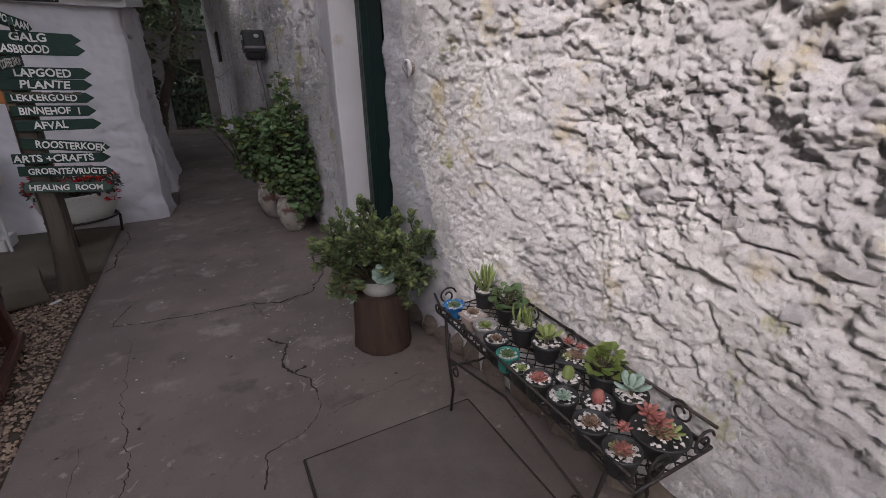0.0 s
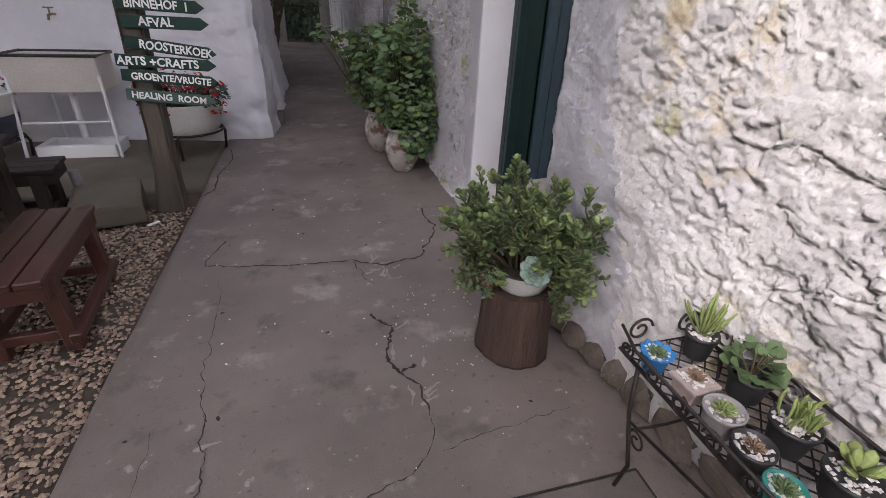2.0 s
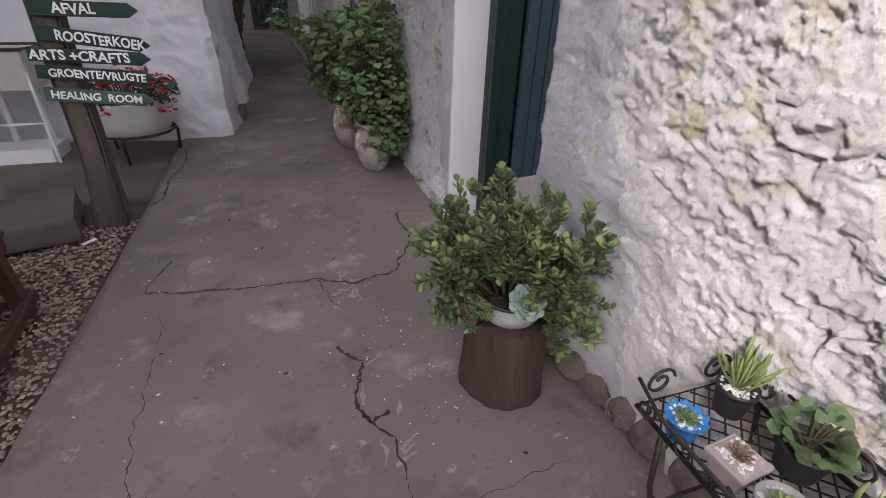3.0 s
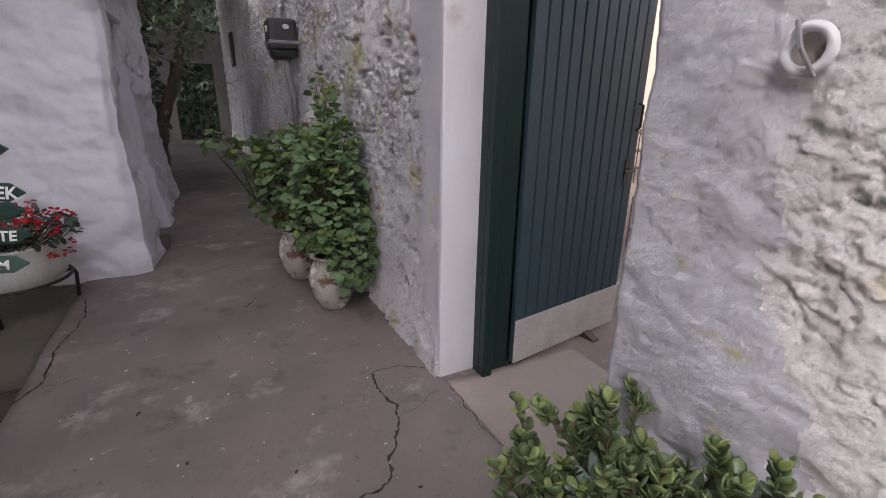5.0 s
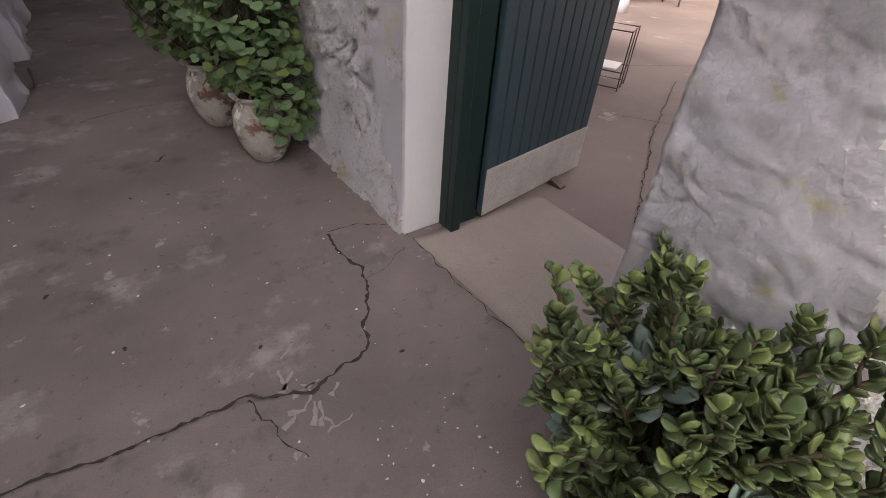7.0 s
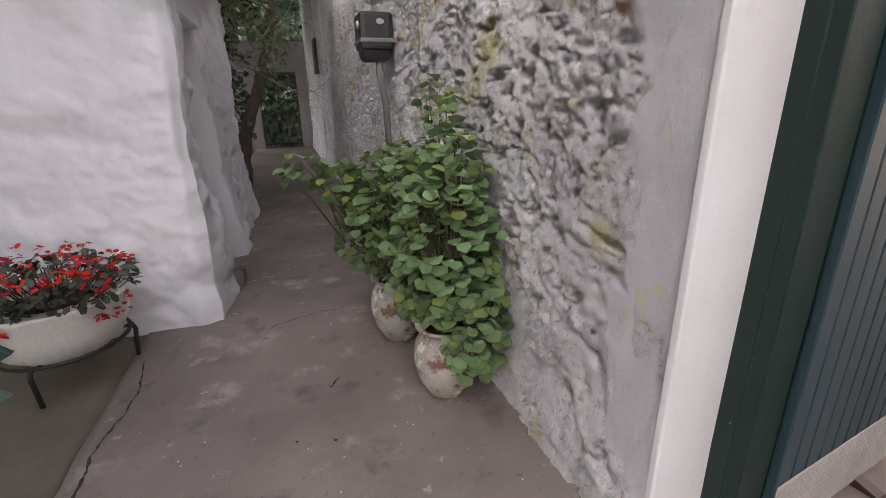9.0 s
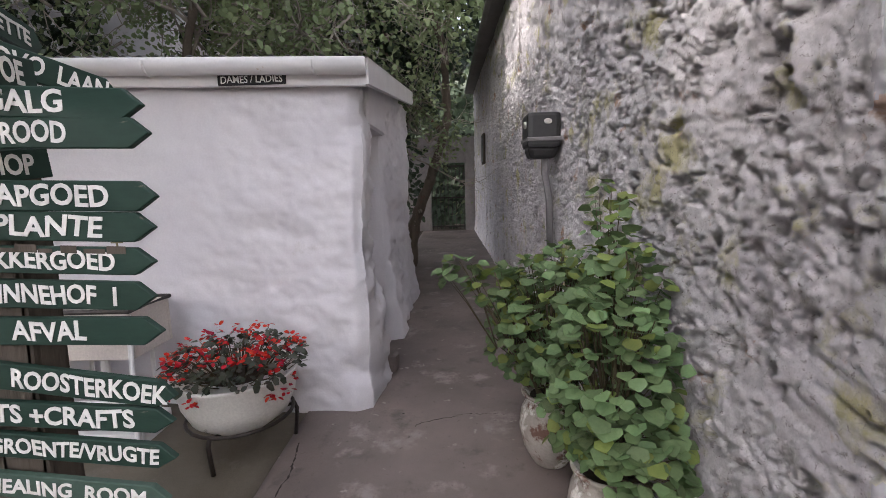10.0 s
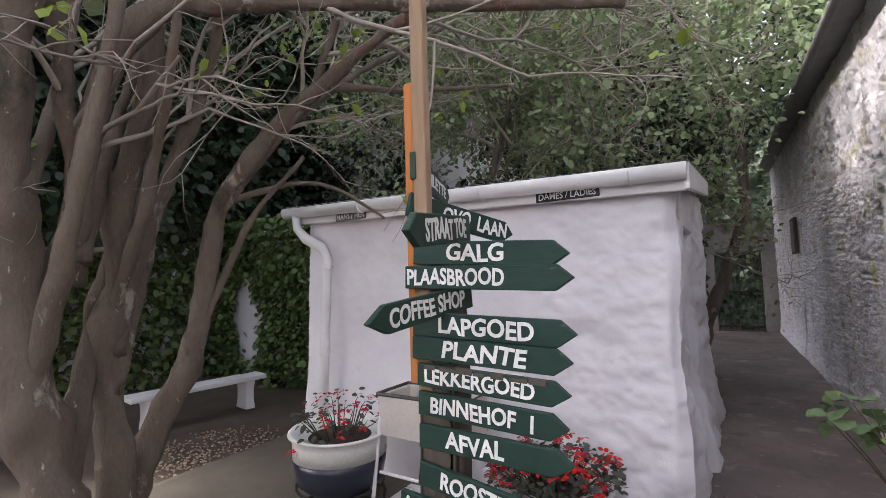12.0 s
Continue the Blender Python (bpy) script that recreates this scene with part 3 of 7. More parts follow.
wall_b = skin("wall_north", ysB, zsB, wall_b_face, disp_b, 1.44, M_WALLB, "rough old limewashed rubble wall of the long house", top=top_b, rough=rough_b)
# over the doorway
V, F = box(0.44, 1.19, 2.2, 0)
lintel = mk(V + np.array([1.255, 3.375, 2.42]), F, "wall_lintel", M_WALL, label="plastered wall over the doorway")
tagged(lintel, category="wall", kind="structure")


# stones that stand proud of the walls
def chunk(seed):
    rng = np.random.default_rng(seed)
    ny, nz = 5, 4
    V, F = [], []
    for j in range(ny):
        for k in range(nz):
            y, z = j / (ny - 1) - 0.5, k / (nz - 1) - 0.5
            edge = j in (0, ny - 1) or k in (0, nz - 1)
            x = 0.45 if edge else -0.5 + rng.uniform(-0.2, 0.3)
            r = 0.10 if edge else 0.07
            V.append((x, y + rng.uniform(-r, r), z + rng.uniform(-r, r) * 1.2))
    for j in range(ny - 1):
        for k in range(nz - 1):
            a = j * nz + k
            F.append((a, a + 1, a + nz + 1, a + nz))
    rim = [k for k in range(nz)] + [j * nz + nz - 1 for j in range(1, ny)] + [(ny - 1) * nz + k for k in range(nz - 2, -1, -1)] + [j * nz for j in range(ny - 2, 0, -1)]
    F.append(tuple(rim[::-1]))
    return V, [f[::-1] for f in F]


CHUNKS = []
for i in range(14):
    V, F = chunk(i)
    me = bpy.data.meshes.new("stone")
    me.from_pydata(V, [], F)
    me.materials.append(M_STONE)
    CHUNKS.append(me)


def stones(parent, face, disp, y0, y1, z0, z1, count, seed, keep, size):
    rng = np.random.default_rng(seed)
    made = 0
    for _ in range(count * 4):
        y, z = rng.uniform(y0, y1), rng.uniform(z0, z1)
        if made >= count:
            break
        if rng.uniform() > keep(y, z):
            continue
        d = float(disp(np.array([y]), np.array([z]))[0])
        w, h = size * rng.uniform(0.5, 1.3), size * rng.uniform(0.3, 0.7)
        ob = new("stone", CHUNKS[rng.integers(14)])
        ob.parent = parent
        depth = rng.uniform(0.016, 0.030)
        ob.matrix_basis = pose(float(face(np.array(y))) - d + depth * 0.12, y, z, rng.normal(0, 8), rng.normal(0, 5), rng.normal(0, 5)) @ Matrix.Diagonal((depth, w, h, 1))
        made += 1


stones(wall_a, wall_a_face, disp_a, -0.2, 2.3, 0.25, 2.4, 60, 5, lambda y, z: min(1, max(0, (2.4 - y + 0.25 * (z - 1)) / 0.8)) * min(1, max(0, z - 0.3) / 0.8), 0.105)
stones(wall_b, wall_b_face, disp_b, 4.6, 8.5, 0.2, 3.2, 80, 6, lambda y, z: min(1, (y - 4.5) / 0.3), 0.075)

# bare stones along the foot of the east wall
M_PLINTH = material("bare_brown_stone", (0.24, 0.19, 0.15), (0.13, 0.105, 0.088), 4.0, 0.9, 0.6, fine=100, vary=0.25, crag=0.4, stains=(((0.40, 0.37, 0.34), 4.0, 0.60, 0.08),))
g = np.random.default_rng(15)
y = 0.2
while y < 2.75:
    w = g.uniform(0.12, 0.26)
    ob = new("plinth_stone", CHUNKS[g.integers(14)].copy())
    ob.data.materials[0] = M_PLINTH
    ob.parent = wall_a
    ob.matrix_basis = pose(float(wall_a_face(np.array(y + w / 2))) - 0.035, y + w / 2, 0.055, g.normal(0, 4), 0, -6) @ Matrix.Diagonal((0.06, w * 1.15, g.uniform(0.12, 0.19), 1))
    y += w

# eave, gutter and roof of the long house
eave = thing("roof_eave", (0, 0, 0), "grey eave and gutter along the long house roof", "gutter", kind="structure")
ey0, ey1 = 4.0, 19.6
P = [(float(wall_b_face(np.array(y))) - 0.24, y, top_b(y) + 0.03) for y in np.linspace(ey0, ey1, 12)]
mk(*tube(P, 0.065, 10), "gutter", M_GUTTER, eave, smooth=True)
P2 = [(float(wall_b_face(np.array(y))) - 0.10, y, top_b(y) + 0.0) for y in np.linspace(ey0, ey1, 12)]
sh = []
for (a, b) in zip(P2[:-1], P2[1:]):
    sh.append(([(a[0] - 0.12, a[1], a[2] - 0.03), (b[0] - 0.12, b[1], b[2] - 0.03), (b[0] + 0.2, b[1], b[2] - 0.03), (a[0] + 0.2, a[1], a[2] - 0.03),
                (a[0] - 0.12, a[1], a[2] + 0.02), (b[0] - 0.12, b[1], b[2] + 0.02), (b[0] + 0.2, b[1], b[2] + 0.02), (a[0] + 0.2, a[1], a[2] + 0.02)],
               [(0, 1, 2, 3), (7, 6, 5, 4), (0, 4, 5, 1), (2, 6, 7, 3)]))
mk(*join(*sh), "soffit", M_GUTTER, eave)
sh = []
ysr = np.linspace(ey0 - 0.1, ey1, 60)
Vr = [(float(wall_b_face(np.array(y))) - 0.26 + u * 3.0, y, top_b(y) + 0.11 + u * 1.4 + 0.02 * math.sin(i * 2.1)) for i, y in enumerate(ysr) for u in (0, 1)]
Fr = [(2 * i, 2 * i + 1, 2 * i + 3, 2 * i + 2) for i in range(len(ysr) - 1)]
mk(Vr, Fr, "roof_sheet", M_ROOF, eave)

# ---- back wall with the gate ----
shapes = [move(box(1.6, 0.3, 3.3, 0.01), 1.18, 19.75, 0), move(box(3.2, 0.3, 3.3, 0.01), -2.44, 19.75, 0), move(box(1.22, 0.3, 0.9, 0.01), -0.23, 19.75, 2.4)]
back_wall = mk(*join(*shapes), "wall_back", M_GREYPOT, label="grey-white plastered wall with a gateway")
tagged(back_wall, category="wall", kind="structure")
gate = thing("gate_back", (-0.23, 19.66, 0), "dark iron bar gate closing the alley", "gate", kind="structure")
for x in np.linspace(-0.56, 0.56, 9):
    mk(*move(tube([(0, 0, 0.04), (0, 0, 2.34)], 0.012, 6), x), "bar", M_IRON, gate)
for z in (0.12, 1.15, 2.25):
    mk(*move(box(1.18, 0.03, 0.05, 0.004), 0, 0, z), "rail", M_IRON, gate)

# ---- white outbuilding ----
toilet = thing("outbuilding", (0, 0, 0), "whitewashed stone outbuilding with thick lumpy plaster", "building", kind="structure")
TX0, TX1, TY0, TY1 = -4.55, -0.72, 6.84, 10.4


def lumpy(Y, Z, seed):
    return 0.05 * fbm(Y * 1.6, Z * 1.6, seed, 3) + 0.045 * fbm(Y * 4.5, Z * 6.5, seed + 4, 4) + 0.012 * fbm(Y * 14, Z * 17, seed + 7, 3)


def batter(Z):
    return 0.10 * smoothstep(1.3, 0.0, Z) + 0.22 * (1 - np.clip(Z / 2.4, 0, 1))


# front
xs = np.linspace(TX0, TX1, 192)
zs = np.arange(-0.04, 2.46, 0.02)
X, Z = np.meshgrid(xs, zs, indexing='ij')
rightward = smoothstep(-2.6, -1.0, X)
D = (0.25 + 0.75 * rightward) * lumpy(X + 3, Z, 41) + batter(Z) * (0.4 + 0.6 * rightward)
cor = smoothstep(TX1 - 0.10, TX1, X)
Yf = TY0 - D + 0.07 * cor ** 2
Xf = X + cor * (0.05 * fbm(Z * 3.2, Z * 0 + 1.0, 45, 4) + 0.05 * smoothstep(1.2, 0, Z))
front = bigmesh(np.stack([Xf, Yf, Z], 2).reshape(-1, 3), grid_faces(len(xs), len(zs), True), "front_wall", M_WHITE, toilet)
# side along the alley: a pier, then the rest behind a doorway
def side(y0, y1, seed, name, x_at, z1=2.75):
    ys = np.linspace(y0, y1, int((y1 - y0) / 0.02))
    zz = np.arange(-0.04, z1, 0.02)
    Y, Z = np.meshgrid(ys, zz, indexing='ij')
    e0, e1 = smoothstep(y0 + 0.10, y0, Y), smoothstep(y1 - 0.10, y1, Y)
    Dx = lumpy(Y, Z, seed) * 1.2 + 0.09 * smoothstep(1.2, 0.0, Z) - 0.08 * e1 ** 2
    front_edge = 0.05 * fbm(Z * 3.2, Z * 0 + 1.0, 45, 4) + 0.05 * smoothstep(1.2, 0, Z)
    Xs = x_at + np.where(e0 > 0, Dx * (1 - e0) + (front_edge if name == "pier" else -0.06) * e0, Dx)
    if name == "pier":
        Y = Y + e0 * (0.07 - batter(Z) - lumpy(np.full_like(Z, TX1 + 3), Z, 41))
    Xs = np.pad(Xs, ((1, 1), (0, 0)), mode='edge')
    Y = np.pad(Y, ((1, 1), (0, 0)), mode='edge')
    Z = np.pad(Z, ((1, 1), (0, 0)), mode='edge')
    Xs[-1] = x_at - 0.35
    if name != "pier":
        Xs[0] = x_at - 0.35
    return bigmesh(np.stack([Xs, Y, Z], 2).reshape(-1, 3), grid_faces(len(ys) + 2, len(zz), True), name, M_WHITE, toilet)


side(TY0, 7.35, 51, "pier", TX1, 2.5)
side(8.05, TY1, 55, "side_wall", TX1 + 0.0, 2.8)
mk(*move(box(0.4, 0.9, 0.45, 0.02), TX1 - 0.18, 7.62, 2.2), "door_head", M_WHITE, toilet)
mk(*move(box(0.05, 0.86, 2.2, 0.01), TX1 - 0.30, 7.62, 0), "doorway_back", M_WHITE, toilet)
mk(*move(box(0.30, 0.18, 0.16, 0.05, 2, 0.02, 2), TX1 + 0.02, 7.28, 0), "door_stone", M_SLAB, toilet, "dark stone at the doorway foot")
mk(*move(box(TX1 - TX0 - 0.3, 0.2, 2.6, 0.01), (TX0 + TX1) / 2, TY1 - 0.1, 0), "back_wall", M_WHITE, toilet)
mk(*move(box(0.2, TY1 - TY0, 2.55, 0.01), TX0 + 0.1, (TY0 + TY1) / 2 + 0.06, 0), "end_wall", M_WHITE, toilet)
# fascia, verge, corrugated roof, gutter and downpipe
mk(*move(box(TX1 - TX0 + 0.14, 0.05, 0.17, 0.006), (TX0 + TX1) / 2 + 0.02, TY0 - 0.08, 2.43), "fascia", M_GLOSSW, toilet)
for s in (0,):
    y0, y1, z0, z1, xx = TY0 - 0.12, TY1 + 0.1, 2.44, 2.90, TX1 + 0.07
    Vv = [(xx + dx, y, z + dz) for y, z in ((y0, z0), (y1, z1)) for dx in (0, 0.045) for dz in (0, 0.19)]
    mk(Vv, [(0, 1, 3, 2), (4, 6, 7, 5), (0, 4, 5, 1), (2, 3, 7, 6), (1, 5, 7, 3), (0, 2, 6, 4)], "verge_board", M_GLOSSW, toilet)
nx = 140
xr = np.linspace(TX0 - 0.25, TX1 + 0.12, nx)
Vr = [(x, y, z + 0.016 * math.cos(i * math.pi * 0.5 * 1.0)) for i, x in enumerate(xr) for y, z in ((TY0 - 0.16, 2.625), (TY1 + 0.15, 3.10))]
mk(Vr, [(2 * i, 2 * i + 1, 2 * i + 3, 2 * i + 2) for i in range(nx - 1)], "roof_sheet", M_ROOF, toilet, "corrugated iron roof sheet", smooth=True)
gut = []
for x in (TX0 - 0.24, TX1 + 0.10):
    for a in np.linspace(0, 2 * math.pi, 20, endpoint=False):
        r = 0.068
        gut.append((x, TY0 - 0.16 + r * math.cos(a), 2.565 + r * max(-1, min(0.72, math.sin(a)))))
mk(gut, [(i, (i + 1) % 20, 20 + (i + 1) % 20, 20 + i) for i in range(20)] + [tuple(range(19, -1, -1)), tuple(range(20, 40))], "gutter", M_GLOSSW, toilet, "white gutter", smooth=True)
for x in (-3.6, -2.2, -0.98):
    ring = [(x, TY0 - 0.16 + 0.074 * math.cos(a), 2.565 + 0.074 * math.sin(a)) for a in np.linspace(-3.4, 0.2, 12)]
    mk(*tube(ring, 0.008, 6), "gutter_bracket", M_GLOSSW, toilet)
mk(*tube([(-4.60, TY0 - 0.16, 2.52), (-4.60, TY0 - 0.15, 2.38), (-4.50, TY0 - 0.12, 2.28), (-4.22, TY0 - 0.12, 2.18), (-4.14, TY0 - 0.13, 2.08), (-4.12, TY0 - 0.20, 1.2), (-4.11, TY0 - 0.27, 0.05)], 0.05, 12), "downpipe", M_GLOSSW, toilet, "white downpipe", smooth=True)
for z in (2.0, 1.1, 0.35):
    mk(*move(lathe([(0.052, 0), (0.058, 0.004), (0.058, 0.036), (0.052, 0.04)], 14), -4.12, TY0 - 0.28 + 0.07 * z, z), "pipe_clip", M_GLOSSW, toilet)

# the roof line rises a little towards the far end
for ob in toilet.children:
    me = ob.data
    co = np.empty(len(me.vertices) * 3)
    me.vertices.foreach_get("co", co)
    co = co.reshape(-1, 3)
    co[:, 2] += 0.028 * np.clip(TX1 - co[:, 0], -0.2, 4.2) * smoothstep(1.9, 2.4, co[:, 2])
    me.vertices.foreach_set("co", co.ravel())
    me.update()

# ---- enclosing walls not passed ----
shapes = [move(box(0.4, 24, 3.2, 0.02), -10.2, 3.0, -0.05)]
west = mk(*join(*shapes), "wall_west", M_WHITE, label="plastered boundary wall behind the trees")
tagged(west, category="wall", kind="structure")
north = mk(*move(box(10.6, 0.4, 6.4, 0.03), -6.7, 12.4, -0.05), "wall_ivy", M_WHITE, label="plastered wall overgrown with dark ivy")
tagged(north, category="wall", kind="structure")
ivyw = mk(*move(box(6.2, 0.3, 3.0, 0.03), -7.1, 9.2, -0.05), "wall_low", M_WHITE, label="white garden wall half covered in ivy")
tagged(ivyw, category="wall", kind="structure")
south = mk(*move(box(14.0, 0.4, 3.4, 0.03), -3.6, -5.4, -0.05), "wall_south", M_WHITE, label="plain plastered wall closing the yard")
tagged(south, category="wall", kind="structure")

# added dark sheet, standing for a thicket, that closes the alley behind the gate
g = np.random.default_rng(4)
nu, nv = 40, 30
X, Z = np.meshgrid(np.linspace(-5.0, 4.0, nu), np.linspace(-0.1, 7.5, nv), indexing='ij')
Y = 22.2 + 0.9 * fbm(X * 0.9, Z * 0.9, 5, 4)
thicket = bigmesh(np.stack([X, Y, Z], 2).reshape(-1, 3), grid_faces(nu, nv), "thicket", M_DARKLEAF, label="dark backing sheet added for a thicket behind the alley gate", smooth=False)
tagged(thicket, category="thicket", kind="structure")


# added dark sheet behind the creepers along the yard, to close gaps of sky
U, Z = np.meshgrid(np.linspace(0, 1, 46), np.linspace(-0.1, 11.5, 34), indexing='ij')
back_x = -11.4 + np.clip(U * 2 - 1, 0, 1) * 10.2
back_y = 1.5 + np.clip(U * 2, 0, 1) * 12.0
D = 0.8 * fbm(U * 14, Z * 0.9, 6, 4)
yard_backing = bigmesh(np.stack([back_x - D, back_y + D, Z], 2).reshape(-1, 3), grid_faces(46, 34), "thicket", M_DARKLEAF, label="dark backing sheet added for a thicket behind the creepers of the yard", smooth=False)
tagged(yard_backing, category="thicket", kind="structure")


# ---- leaves ----
def blade(n_out, lobes=0.0, fold=0.25, curl_down=0.15, width=1.0):
    """A leaf of length 1 along +x, from the stalk at the origin."""
    V, F = [(0.0, 0.0, 0.0)], []
    for i in range(n_out):
        a = -math.pi + 2 * math.pi * (i + 0.5) / n_out
        r = 0.5 * (1 + lobes * math.cos(5 * a) - (0.3 * lobes if i % 2 else 0)) * (1 - 0.35 * (abs(a) > 2.5))
        x, y = 0.5 + r * math.cos(a), r * math.sin(a) * width
        V.append((x, y, fold * abs(y) - curl_down * x * x))
    c = len(V)
    V.append((0.5, 0, -curl_down * 0.25))
    F = [(c, 1 + i, 1 + (i + 1) % n_out) for i in range(n_out)]
    F[-1] = (c, n_out, 1)
    return np.array(V[1:]), [tuple(j - 1 for j in f) for f in F]


def paddle(thick=0.16, width=0.5):
    """A thick succulent leaf."""
    V, F = [], []
    prof = [(0.02, 0.10), (0.3, 0.55), (0.65, 1.0), (0.88, 0.75), (1.0, 0.12)]
    for x, w in prof:
        for k in range(6):
            a = k * math.pi / 3
            V.append((x, 0.5 * width * w * math.cos(a), 0.5 * thick * (0.4 + 0.6 * w) * math.sin(a) + 0.22 * x * x))
    for i in range(len(prof) - 1):
        for k in range(6):
            F.append((i * 6 + k, i * 6 + (k + 1) % 6, (i + 1) * 6 + (k + 1) % 6, (i + 1) * 6 + k))
    F.append(tuple(range(5, -1, -1)))
    F.append(tuple((len(prof) - 1) * 6 + k for k in range(6)))
    return np.array(V), F


def place(direction, at, size, roll=0.0):
    """The pose of a leaf that points along direction."""
    d = Vector(direction).normalized()
    q = d.to_track_quat('X', 'Z').to_matrix().to_4x4()
    return Matrix.Translation(at) @ q @ pose(0, 0, 0, roll) @ Matrix.Diagonal((size, size, size, 1))


def foliage(parent, poses, leaf, mat, name="leaf", single=0, rest="foliage", smooth=True, label=""):
    """Leaves at poses: the first ones as pieces of their own on one mesh, the rest joined."""
    V, F = leaf
    if single:
        me = bpy.data.meshes.new(name)
        me.from_pydata([tuple(v) for v in V], [], F)
        me.polygons.foreach_set("use_smooth", [smooth] * len(me.polygons))
        me.materials.append(mat)
        for m in poses[:single]:
            ob = new(name, me)
            ob.parent = parent
            ob.matrix_basis = m
    rem = poses[single:]
    if rem:
        Ms = np.array([np.array(m) for m in rem])
        VV = np.einsum('nij,vj->nvi', Ms[:, :3, :3], np.asarray(V)) + Ms[:, None, :3, 3]
        k = len(V)
        FF, me = [], bpy.data.meshes.new(rest)
        for i in range(len(rem)):
            FF += [tuple(j + i * k for j in f) for f in F]
        me.from_pydata(VV.reshape(-1, 3).tolist(), [], FF)
        me.polygons.foreach_set("use_smooth", [smooth] * len(me.polygons))
        me.materials.append(mat)
        ob = new(rest, me)
        ob.parent = parent
        ob["kind"] = "stuff"
        if label:
            ob["label"] = label
        return ob


ROUND_LEAF = blade(15, 0.09, 0.17, 0.12, 1.08)
SIMPLE_LEAF = blade(6, 0.0, 0.3, 0.2, 0.55)
IVY_LEAF = blade(7, 0.18, 0.15, 0.15, 0.9)
JADE_LEAF = paddle(0.18, 0.80)
SUC_LEAF = paddle(0.20, 0.42)
SPIKE = paddle(0.07, 0.065)

# ---- signpost ----
post = thing("signpost", (-1.27, 4.54, 0), "weathered wooden signpost with many hand-painted dark green arrow boards", "signpost")
pv, pf = box(0.15, 0.12, 1.98, 0.02, 2, 0.0, 11)
pv[:, 0] += 0.010 * np.sin(pv[:, 2] * 5) - 0.02 * pv[:, 2] / 2
pv[:, :2] *= (1.40 - 0.40 * smoothstep(-0.1, 0.45, pv[:, 2]))[:, None]
pv[:, 0] -= 0.055 * smoothstep(0.9, 0.0, pv[:, 2])
mk(*move((pv, pf), 0, 0, -0.03), "pole", M_POST, post, "grey weathered timber post, mossy at the foot")
mk(*move(box(0.055, 0.04, 1.55, 0.004), -0.045, -0.050, 1.45), "top_batten", M_PALE, post, "bare pine batten")
mk(*move(box(0.035, 0.034, 1.08, 0.004), -0.0915, -0.050, 1.50), "side_batten", M_ORANGE, post, "orange-stained batten")


def lettering(text, size, mat, parent, at, bold=0.012, squeeze=1.0, slant=0.0, rz=0.0, tilt=0.0, width=None):
    """Painted words facing -y of the parent."""
    cu = bpy.data.curves.new("lettering", 'FONT')
    cu.body, cu.size, cu.offset, cu.extrude, cu.shear = text, 1.0, bold, 0.004, slant
    cu.align_x, cu.align_y = 'CENTER', 'CENTER'
    cu.resolution_u = 3
    tmp = new("lettering_curve", cu)
    me = bpy.data.meshes.new_from_object(tmp.evaluated_get(bpy.context.evaluated_depsgraph_get()))
    bpy.data.objects.remove(tmp)
    co = np.array([v.co[:] for v in me.vertices])
    span = max(1e-6, np.ptp(co[:, 0]))
    sx = (width / span) if width else size * squeeze
    co = np.stack([(co[:, 0] - (co[:, 0].max() + co[:, 0].min()) / 2) * sx, co[:, 2] * 0.2, (co[:, 1] - (co[:, 1].max() + co[:, 1].min()) / 2) * size / np.ptp(co[:, 1])], 1)
    co[:, 2] += 0.05 * size * np.sin(co[:, 0] / size * 2.1 + len(text))
    co[:, 0] += 0.07 * co[:, 2] * np.sin(co[:, 0] / size * 1.3 + len(text))
    me.vertices.foreach_set("co", co.astype(np.float32).ravel())
    me.materials.clear()
    me.materials.append(mat)
    ob = new("lettering", me)
    ob.parent = parent
    ob.matrix_basis = pose(*at, 0, tilt, rz)
    return ob


def arrow(text, a, b, h, size, words, mat=M_SIGN, off=0.0, notch=0.055, label="", flip=False, slant=0.0, cover=None):
    """A pointed board from its blunt end a to its tip b, in metres of the world, facing the path."""
    a, b = Vector(a), Vector(b)
    base = Vector((-1.27, 4.54, 0))
    L = (b - a).length
    V = [(0, -0.011, -h / 2), (L - notch, -0.011, -h / 2), (L, -0.011, 0.0), (L - notch * 0.9, -0.011, h / 2), (0, -0.011, h / 2)]
    V += [(x, 0.011, z) for x, y, z in V]
    Fb = [(0, 1, 2, 3, 4), (9, 8, 7, 6, 5)] + [(i, i + 5, (i + 1) % 5 + 5, (i + 1) % 5) for i in range(5)]
    bm = bmesh.new()
    vs = [bm.verts.new(v) for v in V]
    for f in Fb:
        bm.faces.new([vs[i] for i in f])
    bmesh.ops.recalc_face_normals(bm, faces=bm.faces)
    bmesh.ops.bevel(bm, geom=bm.edges[:], offset=0.003, segments=1, affect='EDGES')
    bm.verts.ensure_lookup_table()
    V = [v.co[:] for v in bm.verts]
    Fb = [tuple(v.index for v in f.verts) for f in bm.faces]
    bm.free()
    d = b - a
    yaw = math.degrees(math.atan2(d.y, d.x))
    pitch = -math.degrees(math.asin(d.z / L))
    board = mk(V, Fb, "board", mat, post, label, m=Matrix.Translation(a - base) @ pose(0, 0, 0, 0, pitch, yaw))
    x0, x1 = words
    s = -1 if flip else 1
    lettering(text, size, M_LETTER, board, ((x0 + x1) / 2 * L, s * -0.0125, 0.002), 0.026, 1.0, slant, 180 if flip else 0, 0, (x1 - x0) * L)
    return board


